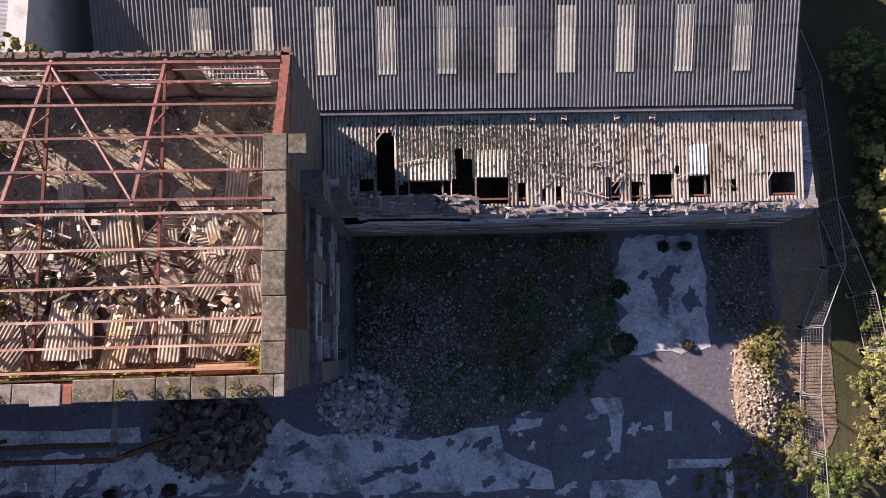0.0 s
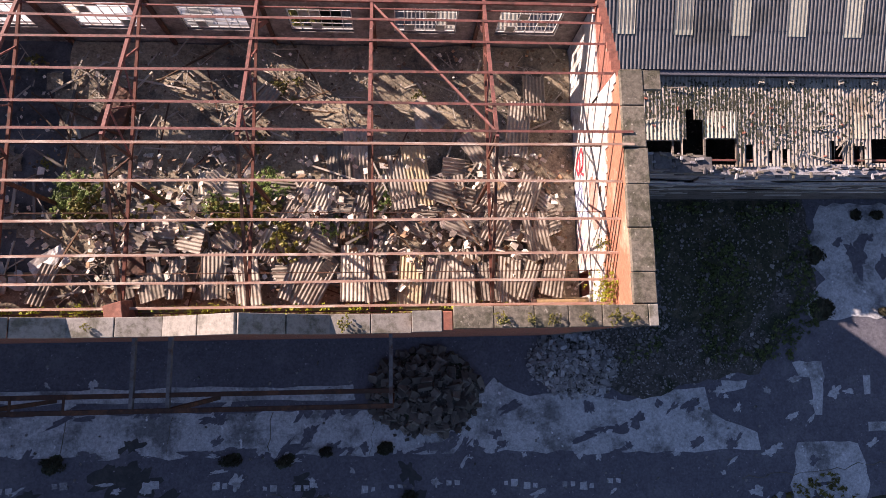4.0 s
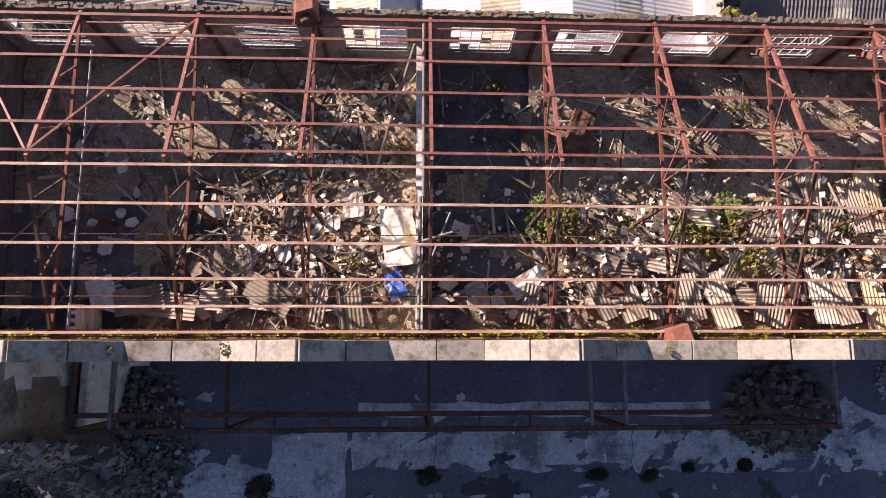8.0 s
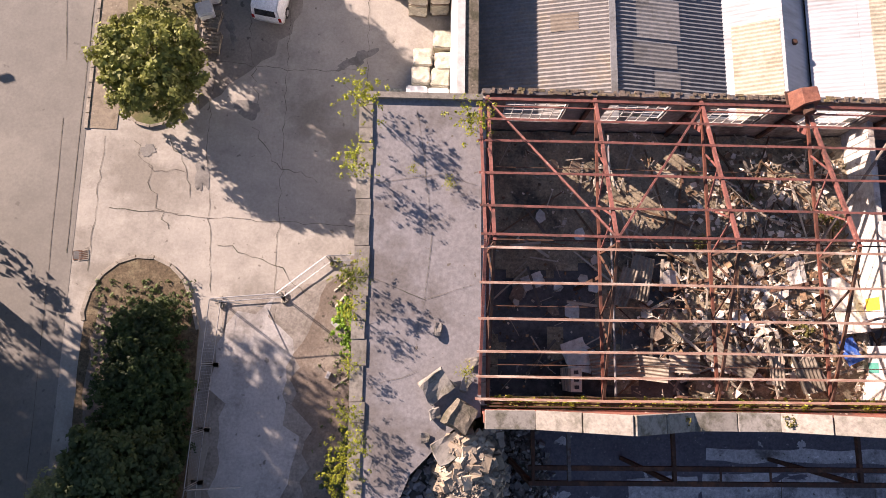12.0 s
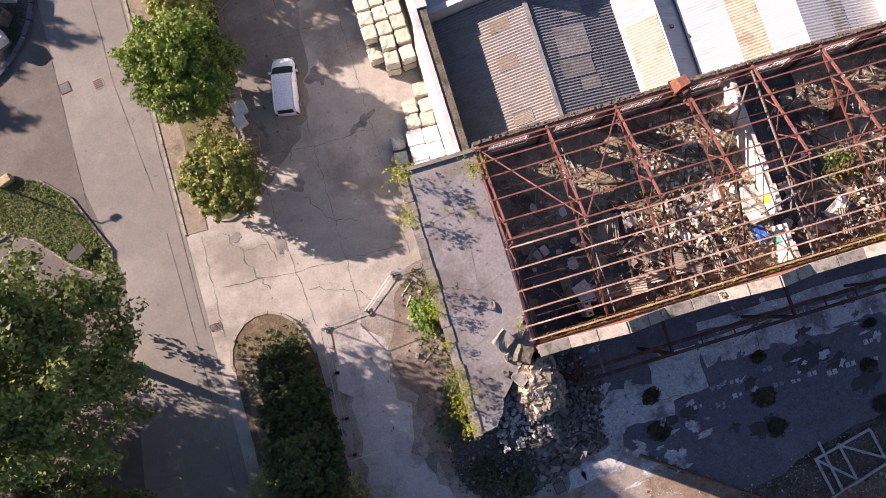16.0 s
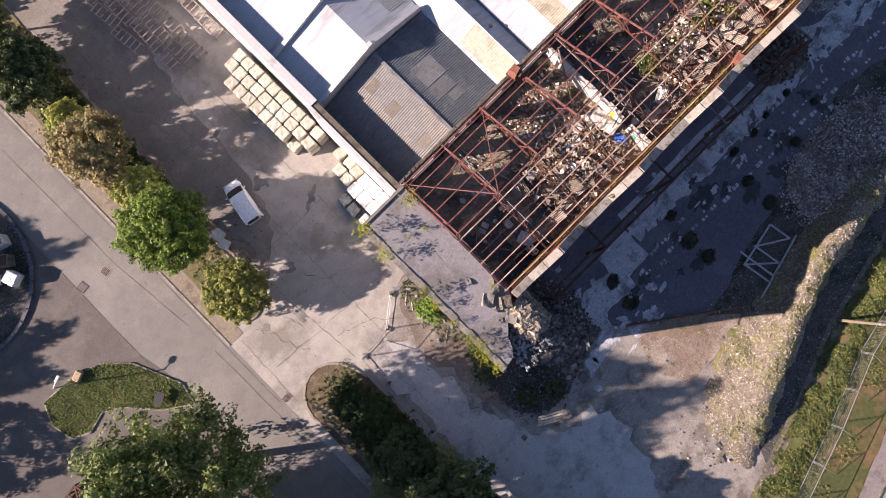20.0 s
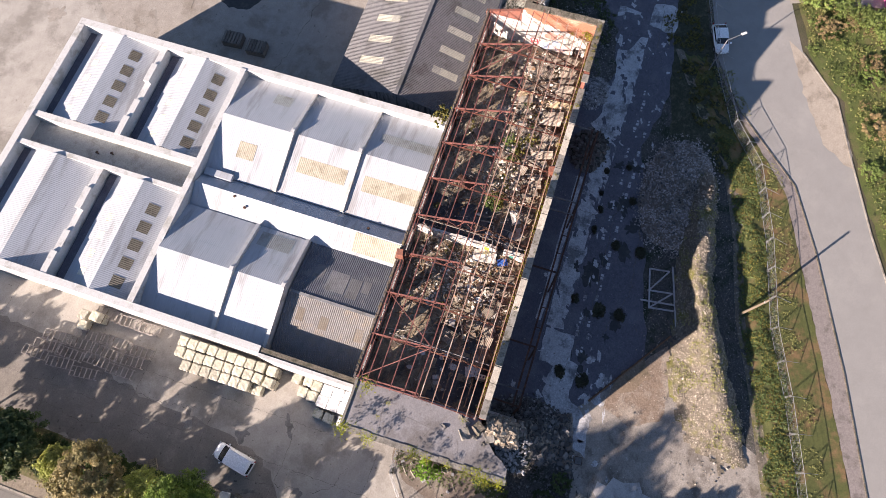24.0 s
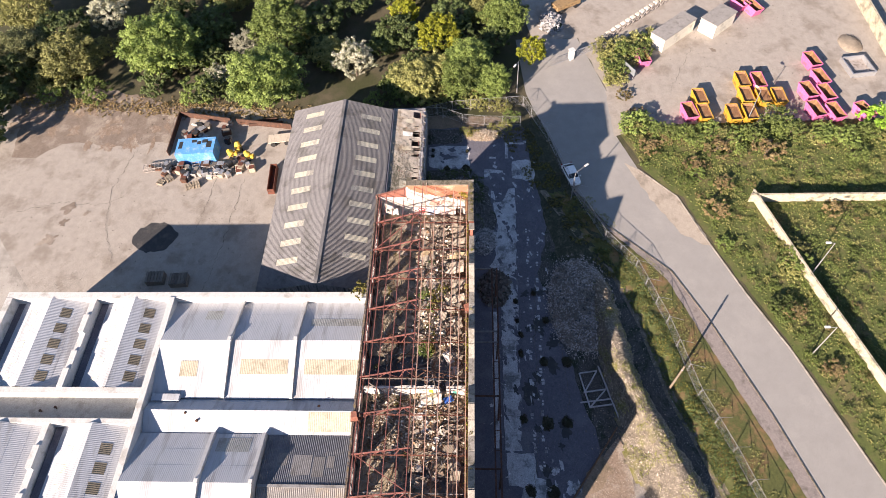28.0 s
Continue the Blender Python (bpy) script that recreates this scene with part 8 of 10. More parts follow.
street_lamp(2.8, -15.7, 6.0, -50, 1.9)
street_lamp(26.0, -8.7, 6.5, 150, 1.0)
street_lamp(-21.9, -43.0, 7.0, 90, 0.9)
street_lamp(-10.1, -46.4, 7.0, 90, 0.6)
street_lamp(-80.4, 20.6, 3.4, 20, 0.7)
street_lamp(18.4, -44.6, 6.5, 30, 0.6)
t = thing("utility_pole", "leaning weathered wooden utility pole on the bank", "utility pole", (-26.6, -24.9, 0.0))
part("shaft", new_rod((0, 0, -0.2), (0.0, -0.25, 6.6), 0.15, 0.11, 10), "pole_wood", t)
part("pole_band", new_rod((0, -0.21, 5.6), (0, -0.215, 5.75), 0.14, 0.14, 10), "galv", t)
# laid along the sun's direction; its dark colour carries a cast shadow line
t = thing("fallen_pole", "long pole across the sandy ground, dark as the shadow line it follows", "pole", (-38.0, -13.5, 0.12), 0)
part("shaft", new_rod((-2.8, 2.0, 0), (6.5, -4.6, 0.3), 0.11, 0.08, 8), "timber_brown", t)

# ---- the old white roof frame on the apron ----
t = thing("timber_truss", "pale grey painted timber roof truss lying on the apron", "roof truss", (0, 0, 0.14))
for a, b in (((-23.7, -16.8), (-31.0, -18.7)), ((-24.6, -14.4), (-29.1, -15.3)), ((-24.6, -14.5), (-24.3, -16.6)), ((-27.1, -14.7), (-26.7, -17.4)), ((-29.0, -15.2), (-28.6, -17.9)), ((-24.4, -16.5), (-27.0, -14.9)), ((-26.8, -17.3), (-29.0, -15.3)), ((-28.4, -14.2), (-27.9, -18.0))):
    part("timber", new_bar((*a, 0), (*b, 0.03), 0.17, 0.1), "white_timber", t)
t = thing("timber_pile", "pile of pale sawn timbers lying in the shade", "timber pile", (-51.3, -12.5, 0.2), -29)
part("bearer", new_box(-1.4, -1.2, -0.6, 0.5, -0.2, 0), "timber_grey", t)
part("bearer", new_box(1.0, 1.2, -0.6, 0.5, -0.2, 0), "timber_grey", t)
for k in range(7):
    part("timber", new_box(-1.7 + 0.1 * k, 1.6 - 0.06 * k, -0.5 + 0.22 * (k % 4), -0.32 + 0.22 * (k % 4), 0.12 * (k // 4), 0.1 + 0.12 * (k // 4)), "rubble_pale", t)
t = thing("timber_pile", "old grey planks against the end block", "timber pile", (-52.6, -5.6, 0.06), 50)
for k in range(5):
    part("timber", new_box(-1.2, 1.2 - 0.1 * k, -0.5 + 0.24 * k, -0.32 + 0.24 * k, 0, 0.1), "timber_grey", t)

# ---- bales and pallets along the white wall ----
def bale(x, y, z, s=1.05, h=1.1, rz=0.0, material="bale", label="shrink-wrapped pale yellow bale beside the white wall", group="bales along the wall", cat="bale"):
    t = thing("wrapped_bale", label, cat, (x, y, z), rz, group)
    bm = bevel_box(-s / 2, s / 2, -s / 2, s / 2, 0.13, h, 0.07, 2)
    bmesh.ops.subdivide_edges(bm, edges=[e for e in bm.edges if e.calc_length() > 0.4], cuts=3, use_grid_fill=True)
    for v in bm.verts:
        v.co += 0.05 * noise.noise_vector(v.co * 3 + Vector((x, y, z))) + 0.025 * noise.noise_vector(v.co * 8 + Vector((x, y, z)))
    part("wrapped_load", bm, material, t, smooth=False)
    part("pallet", new_box(-s / 2, s / 2, -s / 2, s / 2, 0.0, 0.12), "pallet_wood", t, "timber pallet under the load")
    return t


rnd = random.Random(41)
for i in range(3):
    for j in range(9):
        if i == 2 and j == 8:
            continue
        for lev in range(2 if (i, j) not in ((2, 0),) else 1):
            bale(-48.4 - 1.12 * i + rnd.uniform(-0.05, 0.05), 22.2 + 1.12 * j - 0.12 * i + rnd.uniform(-0.05, 0.05), 0.03 + 1.12 * lev, rz=rnd.uniform(-3, 3))
for x, y, z in ((-48.4, 20.9, 0.03), (-49.6, 20.8, 0.03), (-48.4, 20.9, 1.15), (-49.6, 20.8, 1.15), (-48.9, 41.6, 0.03), (-49.1, 42.9, 0.03), (-48.9, 41.6, 1.15), (-49.1, 42.9, 1.15), (-50.1, 43.1, 0.03), (-48.2, 18.4, 0.03), (-48.1, 17.1, 0.03), (-49.3, 17.3, 0.03), (-48.3, 16.1, 0.03), (-49.4, 16.2, 0.03)):
    bale(x, y, z, rz=rnd.uniform(-6, 6))
for x, y in ((-48.4, 14.8), (-49.6, 14.9), (-48.4, 13.6), (-49.6, 13.7), (-48.4, 12.4), (-49.6, 12.5), (-48.4, 11.2), (-49.7, 11.2)):
    bale(x, y, 0.03, 1.2, 1.3 + 0.1 * (y < 12), rnd.uniform(-3, 3), "wrap_white", "white shrink-wrapped pallet load beside the wall", "white pallet loads", "pallet load")
for x, y in ((-50.9, 15.0), (-51.0, 13.8), (-50.9, 12.3)):
    bale(x, y, 0.03, 1.0, 0.9, rnd.uniform(-5, 5), "dirty_pane" if y > 12.5 else "wrap_white", "pale wrapped pallet load beside the wall", "white pallet loads", "pallet load")


def stillage(x, y, rz, tilt):
    t = thing("stillage", "grey steel lattice stillage lying in the yard", "stillage", (x, y, 0.06), rz, "stillage frames")
    L, W, q = 2.9, 1.05, 0.085
    for z in (0.0, 0.62):
        for w in (0.0, W):
            part("long_bar", new_bar((0, w, z), (L, w, z), q), "galv_dark", t)
    for k in range(6):
        xx = L * k / 5
        part("cross_bar", new_bar((xx, 0, 0.62), (xx, W, 0.62), q), "galv_dark", t)
        for w in (0.0, W):
            part("leg", new_bar((xx, w, 0), (xx, w, 0.62), 0.06), "galv_dark", t)
    return t


M["galv_dark"] = mat("dull_steel", (0.40, 0.36, 0.33), (0.30, 0.265, 0.24), 6, (0.15, 0.11, 0.085), 2, 0.35, rough=0.7)
for row in range(4):
    for c in range(4):
        if (row, c) in ((3, 0), (0, 3)):
            continue
        stillage(-50.3 - 1.25 * row + rnd.uniform(-0.12, 0.12), 34.6 + 3.0 * c + 0.55 * row + rnd.uniform(-0.2, 0.2), 92 + rnd.uniform(-5, 5), 0)
for k in range(3):
    stillage(-47.7, 34.8 + 2.4 * k, rnd.uniform(86, 94), 0)


def pallet(x, y, z, rz, n=1, group="timber pallets"):
    for lev in range(n):
        t = thing("pallet", "weathered grey timber pallet on the ground", "pallet", (x, y, z + 0.15 * lev), rz + 4 * lev, group)
        for k in range(3):
            part("bearer", new_box(-0.6, 0.6, -0.5 + 0.45 * k, -0.4 + 0.45 * k, 0, 0.1), "pallet_wood", t)
        for k in range(6):
            part("slat", new_box(-0.58 + 0.21 * k, -0.47 + 0.21 * k, -0.5, 0.5, 0.1, 0.125), "pallet_wood", t)


pallet(-61.1, 29.6, 0.03, 35, 2)
for x, y, rz in ((-61.6, 22.2, 80), (-61.4, 19.6, 78), (-61.3, 18.2, 84)):
    pallet(x, y, 0.13, rz, 2)
bale(-61.5, 21.0, 0.13, 1.0, 0.8, 10, "wrap_white", "white wrapped load beside the planting strip", "white pallet loads", "pallet load")
bale(-61.7, 20.0, 0.13, 0.9, 0.7, 20, "wrap_white", "white wrapped load beside the planting strip", "white pallet loads", "pallet load")

# ---- vehicles ----
def vehicle(name, label, x, y, rz, profile, glass, W, paint, wheel_x, group=""):
    """A car or van: the side profile (x, z) swept across its width, narrowed at the roof."""
    t = thing(name, label, "van" if name == "van" else "car", (x, y, 0.03), rz, group)
    bm = bmesh.new()
    zmax = max(p[1] for p in profile)
    xf = max(p[0] for p in profile)

    def skin(px, pz, f):
        """A point of the body shell: narrowed to the roof and to the nose, its corners drawn back."""
        narrow = 1 - 0.13 * max(0.0, (pz - 0.85) / (zmax - 0.85)) - 0.10 * max(0.0, (px - xf + 1.3) / 1.3) ** 2
        back = abs(f) ** 5
        return Vector((px - 0.34 * back * max(0.0, min(1.0, (px - xf + 1.6) / 1.6)) + 0.07 * back * (px < -xf + 0.4), f * W / 2 * narrow, pz - 0.05 * back * (pz > 0.9)))

    n = len(profile)
    rows = [[bm.verts.new(skin(px, pz, f)) for px, pz in profile] for f in (-1, -0.95, -0.82, -0.5, 0, 0.5, 0.82, 0.95, 1)]
    for a, b in zip(rows, rows[1:]):
        for i in range(n):
            bm.faces.new((a[i], a[(i + 1) % n], b[(i + 1) % n], b[i]))
    bm.faces.new(rows[0])
    bm.faces.new(rows[-1][::-1])
    bmesh.ops.recalc_face_normals(bm, faces=bm.faces[:])
    bmesh.ops.bevel(bm, geom=[e for e in bm.edges if len(e.link_faces) == 2 and e.calc_face_angle(0) > 0.3], offset=0.06, segments=3, affect="EDGES")
    part("body", bm, paint, t, smooth=True)
    for nm, (xa, za), (xb, zb), frac in glass:
        bm = bmesh.new()
        d = Vector((xb - xa, 0, zb - za))
        nrm = Vector((-d.z, 0, d.x)).normalized() * 0.03
        if nrm.z < 0:
            nrm = -nrm
        fs = [frac * (-1 + 0.25 * i) for i in range(9)]
        lo = [bm.verts.new(skin(xa, za, f) + nrm) for f in fs]
        hi = [bm.verts.new(skin(xb, zb, f) + nrm) for f in fs]
        fc = [bm.faces.new((lo[i], lo[i + 1], hi[i + 1], hi[i])) for i in range(8)]
        ex = bmesh.ops.extrude_face_region(bm, geom=fc)
        for w in [g for g in ex["geom"] if isinstance(g, bmesh.types.BMVert)]:
            w.co -= nrm * 1.4
        bmesh.ops.recalc_face_normals(bm, faces=bm.faces[:])
        part(nm, bm, "car_glass", t, "dark glass")
    for s in (-1, 1):
        for nm, xa, xb, za, zb in (("side_window", (wheel_x[0] - 1.25 if name == "van" else wheel_x[1] - 0.2), wheel_x[0] - 0.5, 1.0, zmax - 0.2),):
            yy = s * (W / 2 * 0.945)
            m = Matrix.Translation((0, yy, 0)) @ Matrix.Rotation(radians(9 * s), 4, "X")
            part(nm, new_box(xa, xb, -0.012, 0.012, za, zb), "car_glass", t, "dark glass").matrix_basis = Matrix.Translation((0, yy * 1.005, za)) @ Matrix.Rotation(radians(9 * s), 4, "X") @ Matrix.Translation((0, 0, -za))
        for wx in wheel_x:
            wh = part("wheel", new_rod((wx, s * (W / 2 - 0.2), 0.32), (wx, s * (W / 2 + 0.01), 0.32), 0.32, 0.32, 16), "tyre", t)
            part("rim", new_rod((wx, s * (W / 2 + 0.005), 0.32), (wx, s * (W / 2 + 0.025), 0.32), 0.2, 0.18, 12), "galv", wh)
        part("headlight", bevel_box(profile[0][0] - 0.06, profile[0][0] + 0.02, s * W * 0.36 - 0.14, s * W * 0.36 + 0.14, 0.6, 0.74, 0.02), "lamp_lens", t)
        xr = min(p[0] for p in profile)
        part("tail_light", bevel_box(xr - 0.02, xr + 0.06, s * W * 0.43 - 0.07, s * W * 0.43 + 0.07, 0.75, 1.05, 0.015), "tail_red", t)
        part("mirror", bevel_box(wheel_x[0] - 0.45, wheel_x[0] - 0.3, s * (W / 2 + 0.02), s * (W / 2 + 0.2), 1.0, 1.14, 0.02), paint, t)
    return t


VAN = [(2.15, 0.35), (2.22, 0.6), (2.12, 0.84), (1.9, 0.98), (1.35, 1.1), (0.62, 1.66), (0.3, 1.78), (-0.3, 1.83), (-1.7, 1.83), (-2.08, 1.74), (-2.2, 1.3), (-2.22, 0.7), (-2.18, 0.35)]
vehicle("van", "small white panel van parked in the shaded yard", -57.75, 21.6, 80, VAN, [("windscreen", (1.36, 1.11), (0.66, 1.64), 0.9), ("rear_window", (-2.21, 1.2), (-2.12, 1.62), 0.7)], 1.78, "car_white", (1.35, -1.35))
CAR = [(2.05, 0.32), (2.12, 0.6), (1.95, 0.78), (1.0, 0.92), (0.35, 1.36), (-0.1, 1.43), (-1.05, 1.42), (-1.75, 1.0), (-2.05, 0.92), (-2.1, 0.35)]
vehicle("car", "white hatchback parked by the fence", 7.2, -16.1, 197, CAR, [("windscreen", (0.95, 0.96), (0.38, 1.33), 0.84), ("rear_window", (-1.68, 1.06), (-1.12, 1.38), 0.8)], 1.75, "car_white", (1.28, -1.28))

# ---- skips and cabins of the depot ----
def skip(x, y, rz, paint, label, lid=False):
    t = thing("skip", label, "skip", (x, y, 0.04), rz, "waste skips")
    L, Lb, W, H = 1.75, 1.2, 0.9, 1.5
    bm = bmesh.new()
    def ring(g, z):
        k = z / H
        e = Lb + (L - Lb) * k
        return [bm.verts.new(c) for c in ((-e - g, -W - g, z), (e + g, -W - g, z), (e + g, W + g, z), (-e - g, W + g, z))]
    a, b = ring(0, 0.0), ring(0, H)
    for i in range(4):
        bm.faces.new((a[i], a[(i + 1) % 4], b[(i + 1) % 4], b[i]))
    bm.faces.new(a[::-1])
    part("shell", bm, paint, t)
    bm = bmesh.new()
    c, d = ring(-0.05, 0.1), ring(-0.05, H - 0.005)
    for i in range(4):
        bm.faces.new((d[i], d[(i + 1) % 4], c[(i + 1) % 4], c[i]))
    bm.faces.new(c)
    part("lining", bm, "skip_inside", t, "rusty brown inside")
    bm = bmesh.new()
    bar(bm, (-L, -W, H), (L, -W, H), 0.09)
    bar(bm, (-L, W, H), (L, W, H), 0.09)
    bar(bm, (-L, -W, H), (-L, W, H), 0.09)
    bar(bm, (L, -W, H), (L, W, H), 0.09)
    part("rim", bm, paint, t)
    for s in (-1, 1):
        for xx in (-0.8, 0.8):
            part("lug", new_rod((xx, s * W, 0.85), (xx, s * (W + 0.1), 0.85), 0.06, 0.06, 8), paint, t)
    if lid:
        part("load", new_box(-L * 0.8, L * 0.8, -W + 0.06, W - 0.06, H * 0.5, H * 0.75), "skip_inside", t)


for x, y, rz, p in ((31.6, -58.0, 12, "pink"), (27.3, -58.1, 12, "pink"), (24.2, -55.3, 12, "pink"), (23.6, -57.9, 12, "pink"), (19.8, -55.2, 12, "pink"), (19.3, -58.0, 12, "pink"), (19.4, -62.5, 20, "pink"),
                    (19.8, -35.7, 10, "pink"), (22.9, -37.9, 6, "yellow"), (19.5, -37.9, 6, "yellow"), (33.2, -30.4, 10, "pink"), (48.0, -50.0, 30, "pink"), (46.5, -52.0, 24, "pink"),
                    (26.9, -45.5, 4, "yellow"), (23.2, -45.3, 4, "yellow"), (19.2, -42.4, 4, "yellow"), (19.3, -44.9, 4, "yellow"), (26.7, -48.0, 4, "pink"), (22.9, -47.9, 4, "yellow"), (22.9, -50.3, 2, "yellow")):
    skip(x, y, rz, p, "open pink-painted waste skip, rusty inside" if p == "pink" else "open yellow waste skip, rusty inside", p == "yellow")


def cabin(x, y, rz, L, W, H, label):
    t = thing("site_cabin", label, "cabin", (x, y, 0.04), rz, "site cabins")
    body = part("body", new_box(-L / 2, L / 2, -W / 2, W / 2, 0, H), "cabin", t)
    part("roof", bevel_box(-L / 2 - 0.12, L / 2 + 0.12, -W / 2 - 0.12, W / 2 + 0.12, H, H + 0.16, 0.04), "cabin_roof", t, "grey flat roof")
    n = max(1, int(L / 2.6))
    for k in range(n):
        xx = -L / 2 + L * (k + 0.5) / n
        w = part("window", new_box(xx - 0.5, xx + 0.5, -W / 2 - 0.02, -W / 2 + 0.02, 1.1, 1.95), "car_glass", t)
        part("sill", new_box(xx - 0.55, xx + 0.55, -W / 2 - 0.07, -W / 2 - 0.02, 1.03, 1.1), "cabin", w)
    part("door", new_box(L / 2 - 0.02, L / 2 + 0.03, -0.45, 0.45, 0.05, 2.0), "white_wall", t)


cabin(39.6, -36.4, 132, 8.6, 2.9, 2.5, "long cream site cabin with a grey flat roof")
cabin(42.2, -44.6, 132, 5.8, 3.2, 2.6, "cream site cabin with a grey flat roof")
t = thing("entrance_gate", "white painted gate pier with steel mesh gates", "gate", (34.4, -18.4, 0.03), -62)
pier = part("pier", bevel_box(-0.4, 0.4, -0.4, 0.4, 0, 1.9, 0.04), "white_wall", t, "white rendered pier")
part("pier_cap", bevel_box(-0.5, 0.5, -0.5, 0.5, 1.9, 2.05, 0.04), "white_wall", pier)
for s in (-1, 1):
    bm = bmesh.new()
    for k in range(24):
        bar(bm, (s * (0.5 + 0.19 * k), 0, 0.1), (s * (0.5 + 0.19 * k), 0, 1.5), 0.02)
    bar(bm, (s * 0.45, 0, 0.15), (s * 5.0, 0, 0.15), 0.05)
    bar(bm, (s * 0.45, 0, 1.45), (s * 5.0, 0, 1.45), 0.05)
    part("gate_leaf", bm, "galv", t, "steel mesh gate leaf")
t = thing("notice_board", "grey notice board on posts beside the bushes", "sign", (30.0, -27.6, 0.03), -150)
part("panel", new_box(-1.5, 1.5, -0.03, 0.03, 0.7, 2.0), "sign_dark", t)
for xx in (-1.2, 1.2):
    part("post", new_box(xx - 0.05, xx + 0.05, 0.03, 0.13, 0, 2.0), "galv", t)
rnd = random.Random(51)
for k in range(15):                             # row of stone blocks on the depot's edge
    f = k / 14
    ob = mesh_ob("stone_block", bevel_box(-0.42, 0.42, -0.4, 0.4, 0, 0.75, 0.08), "rubble_pale")
    ob.matrix_basis = pose(38.9 + 12.2 * f, -23.6 - 13.6 * f, 0.04, 0, 0, -46 + rnd.uniform(-14, 14))
    tagged(ob, "pale squared stone block in a row at the depot edge", "stone block", group="row of stone blocks")
t = thing("lattice_barrier", "long grey steel lattice frame lying beside the stone blocks", "barrier", (0, 0, 0.05))
for z in (0.1, 1.1):
    part("rail", new_bar((37.6, -23.2, z), (51.2, -38.9, z), 0.09), "galv_dark", t)
for k in range(16):
    a, b = Vector((37.6, -23.2, 0)).lerp(Vector((51.2, -38.9, 0)), k / 16), Vector((37.6, -23.2, 0)).lerp(Vector((51.2, -38.9, 0)), (k + 1) / 16)
    part("lattice_bar", new_bar((a.x, a.y, 0.1), (b.x, b.y, 1.1), 0.07), "galv_dark", t)
    part("post", new_bar((a.x, a.y, 0), (a.x, a.y, 1.1), 0.07), "galv_dark", t)
t = thing("steel_hopper", "open square grey steel hopper standing in the skip yard", "hopper", (30.6, -65.4, 0.05), 8)
for b in ((-2.2, 2.2, -2.0, -1.8, 0, 0.9), (-2.2, 2.2, 1.8, 2.0, 0, 0.9), (-2.2, -2.0, -1.8, 1.8, 0, 0.9), (2.0, 2.2, -1.8, 1.8, 0, 0.9)):
    part("side", new_box(*b), "galv", t)
part("bottom", new_box(-2.0, 2.0, -1.8, 1.8, 0.05, 0.12), "galv_dark", t)
tagged(mesh_ob("wall_bay", new_box(31.5, 52, -71.6, -71.2, 0, 2.6), "field_wall"), "pale concrete bay wall in the skip yard", "wall", kind="structure")
heap("sand_heap", "low heap of brown sand beside the hopper", "sand heap", (37.0, -66.4), 2.6, 2.0, 0.8, "sand_brown", (0.05, 0.12), 10, 120, 31, base="gravel_pale")
heap("rubbish_heap", "heap of grey rubbish behind the depot gate", "rubbish heap", (44.5, -15.6), 3.2, 2.2, 1.2, "rubble_grey", (0.2, 0.6), 70, 160, 12)
t = thing("flat_wagon", "yellowish flatbed trailer parked in the depot", "trailer", (49.0, -18.6, 0.05), 120)
part("bed", bevel_box(-2.6, 2.6, -1.1, 1.1, 0.7, 1.5, 0.05), "rust_ochre", t)
for xx in (-1.6, 1.6):
    for s in (-1, 1):
        part("wheel", new_rod((xx, s * 0.8, 0.42), (xx, s * 1.1, 0.42), 0.42, 0.42, 14), "tyre", t)
bm = bmesh.new()
for a, b in (((2.3, -41.0), (2.3, -80)), ((3.2, -41.6), (-13.0, -46.0)), ((-13.0, -46.0), (-60, -60))):
    d = Vector((b[0] - a[0], b[1] - a[1], 0))
    bar(bm, (*a, 0.8), (*b, 0.8), 0.2, 1.6)
    bar(bm, (*a, 1.64), (*b, 1.64), 0.27, 0.08)
tagged(mesh_ob("wall_field", bm, "field_wall"), "pale rendered boundary wall round the overgrown field", "wall", kind="structure")

# ---- clutter in the east yard ----
t = thing("container", "faded blue site container with openings in its roof", "container", (12.4, 42.1, 0.05), 4)
bm = bmesh.new()
box(bm, -1.7, 1.7, -3.0, 3.0, 0, 2.4)
part("body", bm, "blue_paint", t)
for k in range(20):
    yy = -2.95 + 0.3 * k
    part("rib", new_box(-1.74, -1.7, yy, yy + 0.14, 0.1, 2.3), "blue_paint", t)
# roof stays closed; black plates paint the shade inside its openings
for xx, yy, a, b in ((0.3, 2.35, 0.3, 0.75), (1.0, 0.3, 0.4, 0.3), (0.6, -0.5, 0.3, 0.35), (0.9, -1.4, 0.45, 0.35), (0.2, -2.1, 0.4, 0.7)):
    part("roof_opening", new_box(xx - b, xx + b, yy - a, yy + a, 2.4, 2.412), "black_bin", t, "black plate for a shaded opening in the roof")
bm = bmesh.new()
for a, b in (((21.6, 47.6), (12.6, 47.3)), ((21.6, 47.6), (19.8, 38.6)), ((19.7, 37.6), (18.2, 28.2))):
    bar(bm, (*a, 0.55), (*b, 0.55), 0.14, 1.1)
tagged(mesh_ob("wall_compound", bm, "rust_dark"), "dark boarded wall round the scrap corner", "wall", kind="structure")


